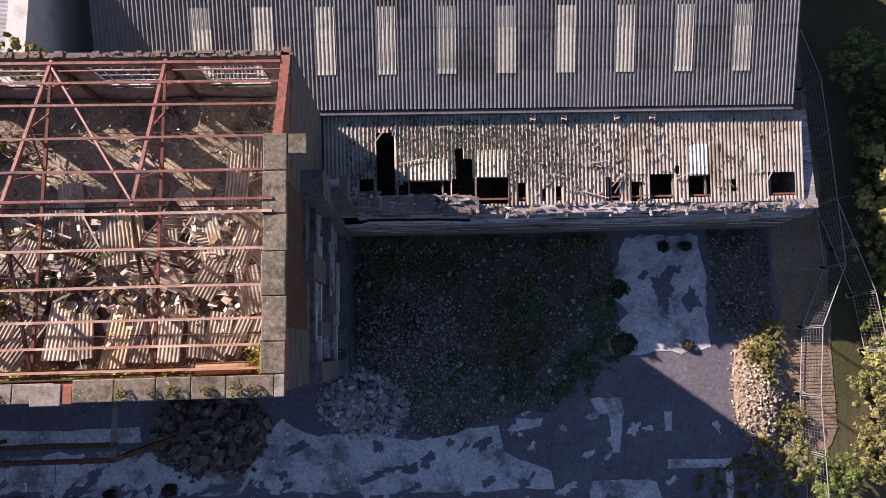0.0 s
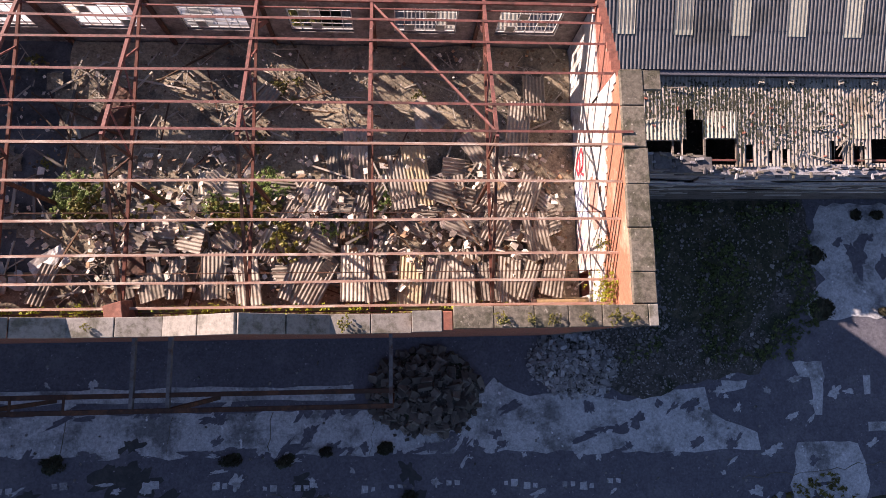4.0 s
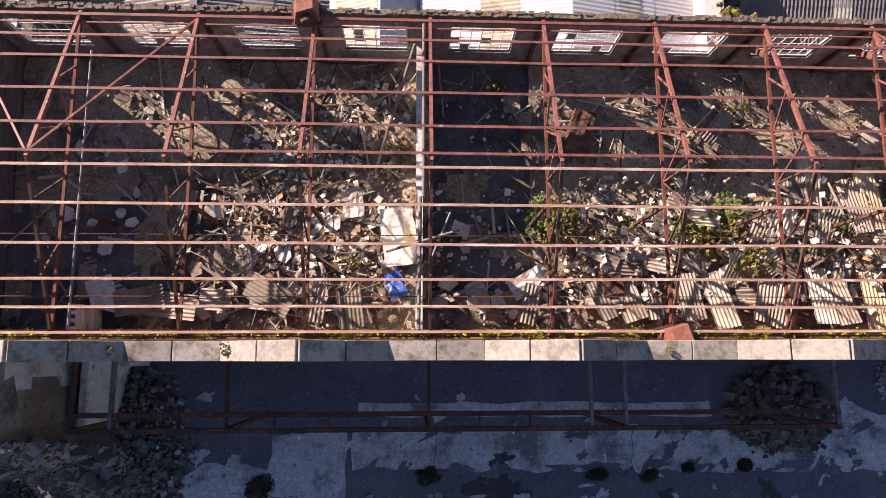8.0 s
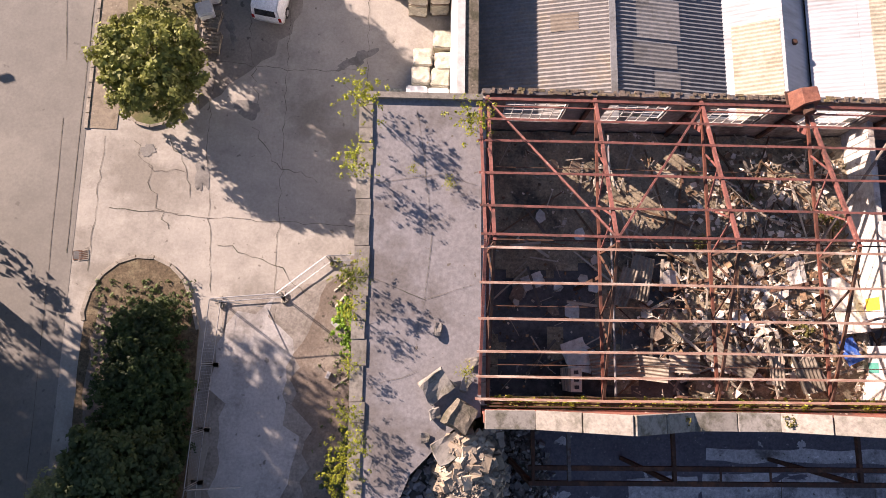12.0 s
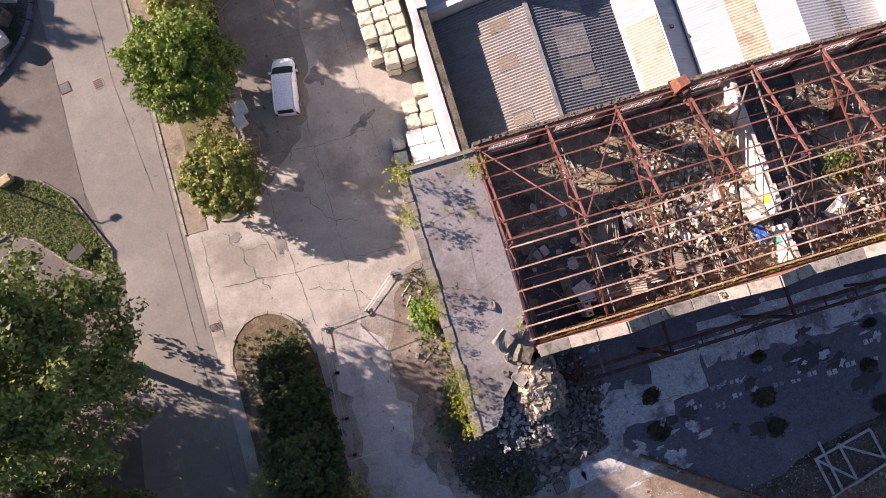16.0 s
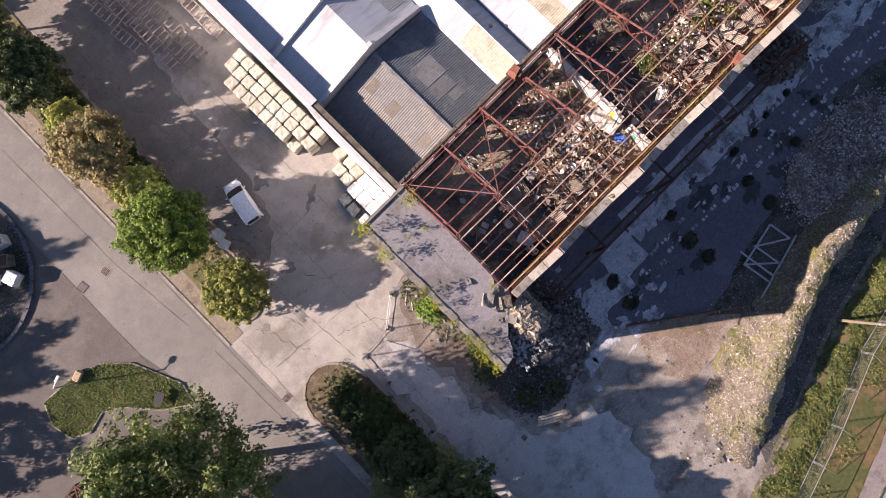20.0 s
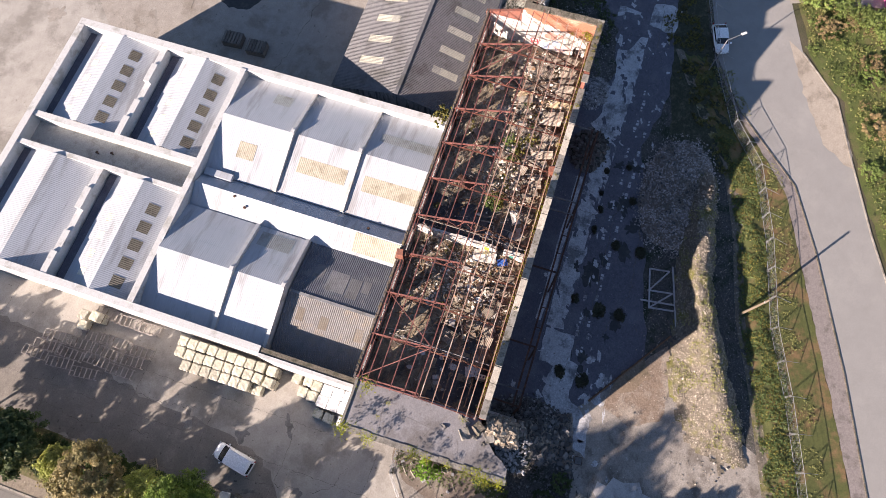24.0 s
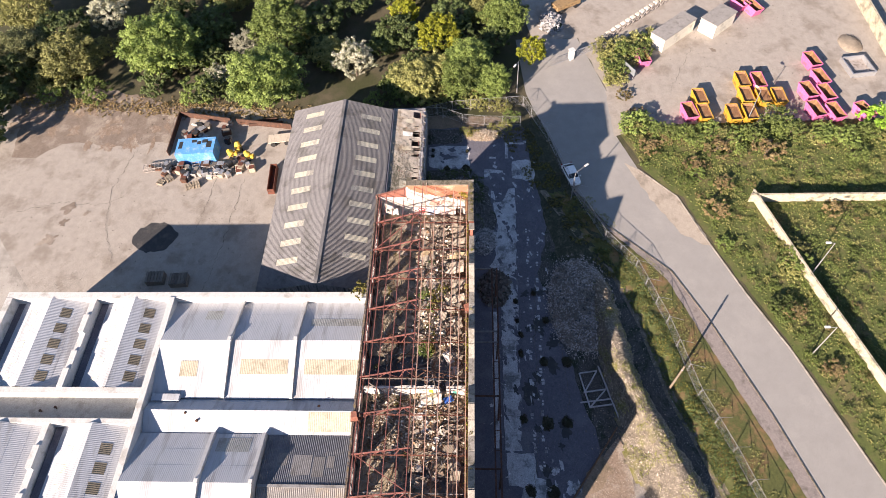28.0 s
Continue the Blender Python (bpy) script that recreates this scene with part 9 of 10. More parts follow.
def mixer(x, y, rz):
    t = thing("cement_mixer", "yellow cement mixer on a frame", "cement mixer", (x, y, 0.05), rz, "cement mixers")
    part("drum", new_rod((0, 0, 0.9), (0.3, 0, 1.5), 0.55, 0.3, 14), "plant_yellow", t)
    part("drum_base", new_rod((-0.2, 0, 0.5), (0, 0, 0.9), 0.3, 0.55, 14), "plant_yellow", t)
    for s in (-1, 1):
        part("frame_leg", new_bar((-0.5, s * 0.45, 0), (0, s * 0.5, 0.9), 0.08), "plant_yellow", t)
        part("frame_leg", new_bar((0.6, s * 0.45, 0), (0, s * 0.5, 0.9), 0.08), "plant_yellow", t)
        part("wheel", new_rod((-0.4, s * 0.5, 0.25), (-0.4, s * 0.6, 0.25), 0.25, 0.25, 12), "tyre", t)
    part("engine_box", bevel_box(-0.95, -0.45, -0.3, 0.3, 0.4, 0.95, 0.03), "plant_yellow", t)


mixer(12.2, 36.9, 100)
mixer(11.8, 34.1, 80)
mixer(13.8, 36.1, 10)
clutter = (("machine_base", "rusty machine base in the scrap corner", "rust_dark", 1.4, 0.9, 0.8), ("metal_bin", "dark metal bin in the scrap corner", "black_bin", 0.9, 0.9, 1.0), ("crate", "pale wooden crate in the scrap corner", "pallet_wood", 1.1, 0.9, 0.8),
           ("cable_drum", "grey drum in the scrap corner", "galv_dark", 0.8, 0.8, 0.7), ("steel_box", "grey steel box in the scrap corner", "galv", 1.0, 0.7, 0.9), ("board_stack", "stack of pale boards in the scrap corner", "timber_pale", 1.8, 0.9, 0.4))
for k in range(54):
    nm, lb, m, a, b, h = clutter[k % 6]
    x, y = ((rnd.uniform(7.4, 10.4), rnd.uniform(34.5, 46.8)) if k < 18 or k > 38 else (rnd.uniform(15.2, 19.4), rnd.uniform(38, 46)))
    if k in (26, 27, 28, 29):
        x, y = (9.3 + 0.7 * (k - 26), 33.0 + 0.8 * (k - 26))
    t = thing(nm, lb, "scrap", (x, y, 0.05), rnd.uniform(0, 180), "scrap in the corner")
    part("body", bevel_box(-a / 2, a / 2, -b / 2, b / 2, 0, h * rnd.uniform(0.7, 1.1), 0.04), m, t)
    part("lid", new_box(-a / 2 * 0.9, a / 2 * rnd.uniform(0.3, 0.9), -b / 2 * 0.9, b / 2 * 0.9, h * 1.1, h * 1.1 + 0.04), rnd.choice(("rust_mid", "black_bin", "timber_grey", "galv")), t)
for x, y, rz, n in ((6.3, 41.2, 15, 4), (6.0, 42.4, 30, 2), (9.2, 36.4, 5, 3), (7.6, 45.9, 40, 3), (10.9, 35.4, 80, 2), (6.9, 47.0, 70, 2)):
    pallet(x, y, 0.05, rz, n)
for k, (a, b) in enumerate((((10.2, 49.8), (8.6, 45.0)), ((9.4, 48.6), (9.0, 44.2)), ((19.6, 30.0), (19.0, 35.5)), ((20.4, 31), (19.4, 37)), ((18.4, 42.5), (19.4, 45.2)))):
    tagged(mesh_ob("steel_beam", new_bar((*a, 0.3), (*b, 0.35), 0.25, 0.5 if k in (2, 3) else 0.2), "rust_dark" if k != 4 else "cabin"), "rusty steel section lying in the scrap corner", "beam", group="steel sections")
for x, y, rz in ((9.0, 36.2, 95), (9.2, 38.4, 80), (9.9, 43.6, 60), (10.6, 47.6, 100), (8.6, 41.0, 20)):
    stillage(x, y, rz, 0)
t = thing("loader_bucket", "pale timber trailer bed beside the shed", "trailer", (15.4, 29.6, 0.05), 8)
part("bed", new_box(-0.9, 0.9, -1.8, 1.8, 0.7, 0.85), "timber_pale", t)
for yy in (-1.1, 1.1):
    part("wheel", new_rod((-1.0, yy, 0.4), (-0.8, yy, 0.4), 0.4, 0.4, 14), "tyre", t)
    part("wheel", new_rod((0.8, yy, 0.4), (1.0, yy, 0.4), 0.4, 0.4, 14), "tyre", t)
t = thing("rust_trough", "long rusty steel trough beside the shed wall", "trough", (7.0, 29.3, 0.05), 4)
for b in ((-2.6, 2.6, -0.5, -0.42, 0, 1.1), (-2.6, 2.6, 0.42, 0.5, 0, 1.1), (-2.6, 2.6, -0.42, 0.42, 0, 0.08), (-2.6, -2.52, -0.42, 0.42, 0.08, 1.1), (2.52, 2.6, -0.42, 0.42, 0.08, 1.1)):
    part("side" if b[4] == 0 and b[5] > 0.5 else "plate", new_box(*b), "rust_mid", t)
for x, y in ((-11.0, 42.6), (-11.3, 39.2)):
    t = thing("crate_stack", "dark slatted crate stack against the white wall", "crate", (x, y, 0.05), 4)
    for k in range(6):
        part("slat", new_box(-0.9, 0.9, -1.2 + 0.42 * k, -0.9 + 0.42 * k, 0.9, 1.0), "timber_grey", t)
    part("body", new_box(-0.85, 0.85, -1.2, 1.2, 0, 0.9), "timber_grey", t)
# clutter on the round compound
for k in range(26):
    a, q = rnd.uniform(0, 6.28), 6.6 * math.sqrt(rnd.random())
    nm, lb, m, sa, sb, h = clutter[k % 6]
    t = thing(nm, lb.replace("scrap corner", "round compound"), "scrap", (-82.5 + q * math.cos(a), 36.5 + q * math.sin(a), 0.05), rnd.uniform(0, 180), "scrap in the compound")
    part("body", bevel_box(-sa * 0.7, sa * 0.7, -sb * 0.6, sb * 0.6, 0, h * 1.2, 0.05), ("black_bin", "galv_dark", "wrap_white", "tyre", "steel_grey")[k % 5], t)
    part("lid", new_box(-sa * 0.6, sa * 0.5, -sb * 0.5, sb * 0.5, h * 1.2, h * 1.2 + 0.05), ("galv", "black_bin", "wrap_white", "rust_dark")[k % 4], t)
bale(-77.6, 31.4, 0.3, 1.2, 1.1, 20, "wrap_white", "white wrapped load at the compound kerb", "white pallet loads", "pallet load")
t = thing("bin_store", "dark leaning board at the grass island", "board", (-75.6, 14.0, 0.12), 30)
part("board", new_box(-0.6, 0.6, -0.4, 0.4, 0.5, 0.56), "black_bin", t)
part("post", new_box(-0.05, 0.05, -0.05, 0.05, 0, 0.5), "galv", t)
t = thing("steel_rack", "rusty dark steel lattice rack beyond the grass island", "rack", (-88.6, 11.8, 0.05), 10)
for z in (0.1, 1.3):
    for w in (-1.3, 0.0, 1.3):
        part("long_bar", new_bar((-3.0, w, z), (3.0, w, z), 0.16), "rust_dark", t)
for k in range(7):
    part("cross_bar", new_bar((-3.0 + k, -1.3, 1.32), (-3.0 + k, 1.3, 1.32), 0.14), "rust_mid", t)
    for w in (-1.3, 1.3):
        part("post", new_bar((-3.0 + k, w, 0), (-3.0 + k, w, 1.3), 0.12), "rust_dark", t)
for k in range(3):
    part("brace", new_bar((-3.0 + 2 * k, -1.3, 1.34), (-1.0 + 2 * k, 1.3, 1.34), 0.12), "rust_mid", t)
ob = mesh_ob("stone_block", bevel_box(-0.5, 0.5, -0.35, 0.35, 0, 0.5, 0.08), "stone_yellow")
ob.matrix_basis = pose(-79.6, 20.8, 0.12, 0, 0, 20)
tagged(ob, "yellowish boulder on the island kerb", "stone block")
for k, (x, y, w) in enumerate(((-73.9, 26.6, 0.42), (-67.6, 5.9, 0.25), (-46.9, -12.0, 0.4))):
    t = thing("manhole_cover", "dark iron cover set in the ground", "manhole cover", (x, y, 0.045), 8, "iron covers")
    part("frame", new_box(-w, w, -w, w, 0, 0.008), "rust_dark", t)
    part("lid", new_box(-w * 0.85, w * 0.85, -w * 0.85, w * 0.85, 0.008, 0.016), "road_dark", t)

# ---- trees, bushes and grass ----
def leaf_cloud(name, clumps, per, size, material, seed, flat=0.0):
    """Many small three-cornered leaves gathered in clumps (x, y, z, radius)."""
    r = np.random.RandomState(seed)
    cs = np.array(clumps)
    n = len(cs) * per
    idx = np.repeat(np.arange(len(cs)), per)
    d = r.normal(size=(n, 3))
    d /= np.linalg.norm(d, axis=1)[:, None]
    rad = cs[idx, 3] * (0.45 + 0.6 * r.rand(n))
    c = cs[idx, :3] + d * rad[:, None] * np.array([1, 1, 0.8])
    nrm = d + r.normal(size=(n, 3)) * 0.55 + np.array([0, 0, 0.5])
    nrm /= np.linalg.norm(nrm, axis=1)[:, None]
    a = np.cross(nrm, r.normal(size=(n, 3)))
    a /= np.linalg.norm(a, axis=1)[:, None]
    b = np.cross(nrm, a)
    s = size * (0.55 + 0.8 * r.rand(n))[:, None]
    v = np.empty((n, 3, 3))
    v[:, 0], v[:, 1], v[:, 2] = c - a * s * 1.1, c + a * s * 0.7 + b * s * 0.7, c + a * s * 0.7 - b * s * 0.7
    me = bpy.data.meshes.new(name)
    me.from_pydata(v.reshape(-1, 3).tolist(), [], np.arange(n * 3).reshape(-1, 3).tolist())
    me.materials.append(M[material])
    return me


def make_tree(h, rx, material, seed, trunk=0.3, clumps=150, per=42, leaf=0.2, low=0.25, label="", name="tree", gaps=-0.5, lump=0.22, core=0.0):
    """A tapered trunk with limbs, and a crown of leaf clumps lying over an uneven dome with gaps."""
    r = random.Random(seed)
    t = thing(name, label, "tree" if name == "tree" else "bush", (0, 0, 0))
    bm = bmesh.new()
    top = Vector((r.uniform(-0.2, 0.2), r.uniform(-0.2, 0.2), h * 0.6))
    rod(bm, (0, 0, -0.1), (top.x * 0.5, top.y * 0.5, h * 0.35), trunk * 0.5, trunk * 0.36, 8)
    rod(bm, (top.x * 0.5, top.y * 0.5, h * 0.35), top, trunk * 0.36, trunk * 0.16, 8)
    zc, rz = h * (0.5 + low * 0.5), h * (0.5 - low * 0.5)
    off = Vector((seed * 7.3, seed * 3.1, 0.0))
    cl = []
    while len(cl) < clumps:
        d = Vector((r.gauss(0, 1), r.gauss(0, 1), r.gauss(0.25, 1))).normalized()
        if d.z < -0.5 and r.random() < 0.6 or noise.noise(d * 2.7 + off) < gaps:
            continue
        q = 0.86 + lump * noise.noise(d * 1.6 + off) + lump * 0.8 * noise.noise(d * 3.6 + off)
        q *= r.uniform(0.5, 1.0) ** 0.35 * r.choice((1.0, 1.0, 1.0, 1.08))
        cl.append((d.x * q * rx, d.y * q * rx, zc + d.z * q * rz, rx * r.uniform(0.07, 0.15)))
    for _ in range(int(clumps * core)):
        d = Vector((r.gauss(0, 1), r.gauss(0, 1), r.gauss(0, 1))).normalized() * r.uniform(0.2, 0.72)
        cl.append((d.x * rx, d.y * rx, zc + d.z * rz, rx * r.uniform(0.14, 0.24)))
    for k in range(9):
        c = cl[(k * 7) % clumps]
        rod(bm, (0, 0, h * r.uniform(0.15, 0.45)), (c[0] * 0.9, c[1] * 0.9, c[2]), trunk * 0.2, trunk * 0.04, 6)
    part("trunk", bm, "bark", t)
    ob = new("crown", leaf_cloud("crown", cl, per, leaf, material, seed))
    ob.parent = t
    return t


def field_ok(x, y):
    e = [(-80, -62), (-35.1, -45.5), (-21.3, -40.7), (-13.1, -37.1), (-3, -33.3), (3.2, -31.2), (8.7, -26.3), (15.9, -23.8), (30, -23)]
    for (xa, ya), (xb, yb) in zip(e, e[1:]):
        if xa <= x <= xb:
            return y < ya + (yb - ya) * (x - xa) / (xb - xa) - 1.3
    return False


KINDS = {}


def plant(kind, x, y, scale=1.0, rz=0.0, z=0.02, squash=1.0, label=""):
    """Places one more plant of a kind; the first stays where it is put, the rest share its meshes."""
    m = pose(x, y, z, 0, 0, rz) @ Matrix.Diagonal((scale, scale, scale * squash, 1))
    src = KINDS[kind]
    if not src.get("placed"):
        src["placed"] = 1
        src.matrix_basis = m
        ob = src
    else:
        ob = copy_thing(src, m)
        ob.scale = (scale, scale, scale * squash)
    return ob


def kind(key, *a, group="trees", **k):
    KINDS[key] = make_tree(*a, **k)
    KINDS[key]["group"] = group


kind("round", 8.2, 4.3, "leaf_bright", 1, label="dense round bright green tree beside the van", clumps=560, per=56, leaf=0.115, low=0.12, core=0.4, group="yard trees")
kind("olive", 5.2, 3.1, "leaf_lime", 2, label="small olive-green tree on the planting strip", clumps=330, per=42, leaf=0.12, low=0.1, gaps=-0.6, lump=0.22, core=0.3, group="yard trees")
kind("brown", 7.0, 3.6, "leaf_amber", 3, label="open reddish-brown leaved tree on the planting strip", clumps=420, per=40, leaf=0.12, gaps=-0.5, lump=0.3, group="yard trees")
kind("strip", 8.0, 3.4, "leaf_dark", 4, label="dark green tree on the planting strip", clumps=360, per=42, leaf=0.15, gaps=-0.45, lump=0.3, core=0.25, group="yard trees")
kind("big", 11.5, 5.2, "leaf_forest", 5, trunk=0.6, label="tall spreading green tree beside the road", clumps=760, per=50, leaf=0.125, low=0.14, gaps=-0.22, lump=0.42, core=0.1, group="road trees")
kind("big_far", 11.5, 5.2, "leaf_forest", 25, trunk=0.6, label="tall spreading green tree beyond the road", clumps=380, per=34, leaf=0.17, low=0.2, gaps=-0.08, lump=0.4, core=0.08, group="road trees")
kind("wood_a", 8.6, 4.2, "leaf_green", 6, trunk=0.4, label="full green tree in the belt of trees", clumps=430, per=46, leaf=0.125, low=0.05, lump=0.3, core=0.25, group="belt of trees")
kind("wood_b", 7.6, 4.0, "leaf_grey", 7, trunk=0.4, label="grey-green tree in the belt of trees", clumps=400, per=44, leaf=0.115, low=0.05, lump=0.26, core=0.25, group="belt of trees")
kind("wood_c", 6.0, 3.8, "leaf_dark", 8, trunk=0.4, label="dark green tree in the belt of trees", clumps=200, per=36, leaf=0.18, low=0.0, lump=0.35, group="belt of trees")
kind("wood_o", 6.4, 4.0, "leaf_olive", 17, trunk=0.4, label="olive-green tree in the belt of trees", clumps=330, per=42, leaf=0.125, low=0.0, lump=0.32, core=0.2, group="belt of trees")
kind("wood_y", 7.5, 3.2, "leaf_yellow", 9, trunk=0.3, label="bright yellow-green tree in the belt of trees", clumps=300, per=46, leaf=0.125, low=0.1, lump=0.35, gaps=-0.3, group="belt of trees")
kind("wood_w", 7.0, 3.0, "blossom", 10, trunk=0.3, label="tree white with blossom in the belt of trees", clumps=280, per=40, leaf=0.11, low=0.05, lump=0.4, gaps=-0.2, group="belt of trees")
kind("bush_a", 2.0, 1.7, "leaf_green", 11, trunk=0.12, clumps=110, per=24, leaf=0.085, low=0.0, lump=0.45, label="low green bush in the scrub", name="bush", group="bushes")
kind("bush_b", 1.6, 1.8, "leaf_olive", 12, trunk=0.12, clumps=110, per=24, leaf=0.085, low=0.0, lump=0.5, label="low olive-green bramble bush in the scrub", name="bush", group="bushes")
kind("bush_c", 1.8, 1.5, "leaf_brown", 13, trunk=0.12, clumps=60, per=20, leaf=0.12, low=0.0, lump=0.5, label="low reddish-brown bush in the scrub", name="bush", group="bushes")
kind("bush_d", 2.2, 1.6, "leaf_dark", 14, trunk=0.12, clumps=70, per=24, leaf=0.14, low=0.0, lump=0.4, label="low dense dark green bush", name="bush", group="bushes")
kind("bush_h", 2.4, 1.6, "leaf_deep", 20, trunk=0.12, clumps=200, per=26, leaf=0.08, low=0.0, lump=0.35, core=0.3, label="dense dark green hedge bush on the island", name="bush", group="hedge bushes")
kind("bush_e", 2.4, 1.3, "leaf_fresh", 18, trunk=0.1, clumps=110, per=22, leaf=0.1, low=0.0, lump=0.5, label="bright green bush against the end block", name="bush", group="bushes")
kind("bush_f", 2.2, 1.7, "leaf_forest", 19, trunk=0.12, clumps=110, per=24, leaf=0.085, low=0.0, lump=0.45, label="low dull green bush in the scrub", name="bush", group="bushes")
kind("sprig", 1.6, 0.7, "leaf_yellow", 15, trunk=0.04, clumps=110, per=11, leaf=0.034, low=0.05, gaps=-0.05, lump=0.8, label="yellow-green sapling rooted in the masonry", name="bush", group="saplings on the ruin")
kind("weed", 0.7, 0.6, "leaf_weed", 16, trunk=0.04, clumps=40, per=14, leaf=0.07, low=0.0, lump=0.6, label="olive-green weed growing in the rubble", name="bush", group="weeds")
r = random.Random(90)
# west yard
plant("round", -63.7, 23.4, 0.95)
plant("olive", -63.3, 15.6, 1.0)
plant("brown", -63.5, 33.4, 1.0)
plant("strip", -62.9, 42.4, 1.0)
for x, y, k, s in ((-63.0, 50, "strip", 0.95), (-63.2, 58, "brown", 1.0), (-62.8, 66, "strip", 1.1), (-64.0, 73, "round", 1.0), (-55, 66, "strip", 1.0), (-63.4, 28.6, "olive", 0.8), (-63.8, 38.0, "olive", 0.7), (-63.0, 46.4, "brown", 0.7)):
    plant(k, x, y, s, r.uniform(0, 360))
for k in range(9):                              # hedge along the planting strip
    plant("bush_h", -62.6 + r.uniform(-0.3, 0.3), 28.5 + 2.0 * k, r.uniform(0.8, 1.1), r.uniform(0, 360), 0.12)
for x, y, s in ((-64.2, 38.4, 0.9), (-64.0, 36.2, 0.8), (-64.3, 40.0, 0.9), (-63.6, 28.4, 0.7), (-64.0, 46, 1.0), (-64.2, 54, 1.0)):
    plant("bush_d", x, y, s, r.uniform(0, 360), 0.12)
for x, y, s, q in ((-75.4, 5.9, 1.24, 1.2), (-82.0, 3.4, 1.05, 0.8), (-77.6, -5.0, 0.9, 0.75), (-83.5, -7.0, 1.0, 0.8), (-76.8, -13.0, 0.95, 0.8), (-89, 1, 1.0, 0.8), (-84, -17, 1.0, 0.9), (-77, -21, 1.0, 0.9),
                   (-98.5, 28, 1.0, 0.55), (-98, 38, 1.0, 0.8), (-95, 47, 1.0, 0.95), (-94.5, 57, 1.0, 0.9)):
    plant("big" if x > -83 and y > 0 else "big_far", x, y, s, r.uniform(0, 360), 0.1, q)
for x, y, s in ((-51.6, -9.4, 0.7), (-49.6, -10.8, 0.7), (-53.0, -5.2, 0.7), (-52.2, -3.4, 0.6)):
    plant("bush_d", x, y, s, r.uniform(0, 360), 0.3, 0.5)
for x, y, s, k in ((-63.6, 1.6, 1.1, "bush_h"), (-62.6, 2.6, 0.8, "bush_h"), (-63.0, 0.2, 1.35, "bush_h"), (-62.4, -1.2, 1.3, "bush_h"), (-64.0, -0.8, 1.1, "bush_h"), (-63.2, -2.6, 1.4, "bush_h"), (-62.2, -3.8, 1.2, "bush_h"), (-64.2, -3.8, 1.1, "bush_h")):
    plant(k, x, y, s, r.uniform(0, 360), 0.1, 0.75)
for x, y, s, k in ((-63.0, -5.2, 0.85, "strip"), (-61.8, -8.0, 0.62, "wood_b"), (-65.0, -6.0, 0.62, "wood_b"), (-62.8, -11.2, 1.3, "strip"), (-65.0, -13.5, 1.3, "strip"), (-62.6, -16.0, 1.45, "strip"), (-64, -21, 1.45, "strip"), (-62.6, -26, 1.45, "strip"), (-64, -32, 1.4, "strip"), (-70, -25, 1.0, "big_far"), (-72, -36, 1.0, "big_far")):
    plant(k, x, y, s, r.uniform(0, 360), 0.1, 0.7)
for x, y in ((20.0, -27.4), (24.5, -26.2), (12.6, -28.6), (14.2, -31.0), (9.0, -34.6), (-16, -42.5), (-24, -45.0), (0.4, -36.0)):
    plant("bush_c", x, y, r.uniform(0.8, 1.3), r.uniform(0, 360), 0.03, 0.7)
plant("bush_e", -52.6, 2.6, 0.85, 30, 0.03)
plant("bush_e", -52.5, 1.4, 0.6, 30, 0.03)
# saplings along the flat roof's edge, on ledges and in the rubble
for x, y, s in ((-51.3, 9.6, 1.2), (-51.5, 7.4, 1.0), (-47.5, 9.0, 1.1), (-51.5, 3.4, 0.9), (-51.5, 2.2, 0.7), (-51.5, -1.2, 0.7), (-51.5, -3.0, 1.0), (-51.4, -2.2, 0.9), (-51.5, -4.2, 0.7), (-51.5, 0.4, 0.5), (-48.2, 6.8, 0.35), (-49.5, 7.3, 0.3), (-47.6, 0.2, 0.4)):
    plant("sprig", x, y, s, r.uniform(0, 360), FLAT + 0.02)
for x, y, s in ((-18.0, 12.0, 1.1), (-17.6, 11.5, 0.9)):
    plant("weed", x, y, s * 1.6, r.uniform(0, 360), 8.3)
for k in range(34):
    plant("sprig" if k % 2 else "weed", r.uniform(-46, -6.5), YS + r.uniform(0.05, 0.3), r.uniform(0.18, 0.42), r.uniform(0, 360), 12.2)
for x in (-10.6, -9.7, -9.0, -8.0, -7.1, -6.6, -40.4, -36.9, -32.9, -23.2, -15.4):
    plant("weed", x, YS - 0.25, r.uniform(0.22, 0.4), r.uniform(0, 360), 14.62 if x > -11 else 13.42)
for x, y, s in ((-6.75, -0.1, 0.8), (-6.7, -0.5, 0.6), (-6.7, 1.3, 0.4)):
    plant("sprig", x, y, s, r.uniform(0, 360), 12.2)
for x, y, s in ((-26.0, 4.1, 0.5), (-26.2, 3.6, 0.4), (-16.4, 2.6, 0.35), (-14.1, 3.7, 0.38), (-13.6, 3.9, 0.3), (-18.8, 4.4, 0.4), (-18.3, 4.0, 0.35), (-19.6, 3.7, 0.45), (-20.6, 3.4, 0.4)):
    plant("bush_a", x, y, s, r.uniform(0, 360), floor_z(x, y) + 0.1, 0.6)
for x, y, s in ((-15.2, 2.6, 0.9), (-17.9, 2.2, 1.3), (-18.6, 3.2, 1.0), (-19.6, 2.9, 1.2), (-20.4, 3.3, 1.1), (-25.4, 3.6, 1.3), (-26.0, 3.2, 0.9), (-24.2, 2.9, 0.9), (-18.0, 1.6, 0.9), (-13.4, 3.3, 0.7), (-33.6, 1.9, 0.6), (-8.0, 1.6, 0.7), (-7.8, 2.6, 0.6), (-21.8, 2.7, 0.8), (-23.0, 3.5, 0.9)):
    plant("weed", x, y, s, r.uniform(0, 360), floor_z(x, y))
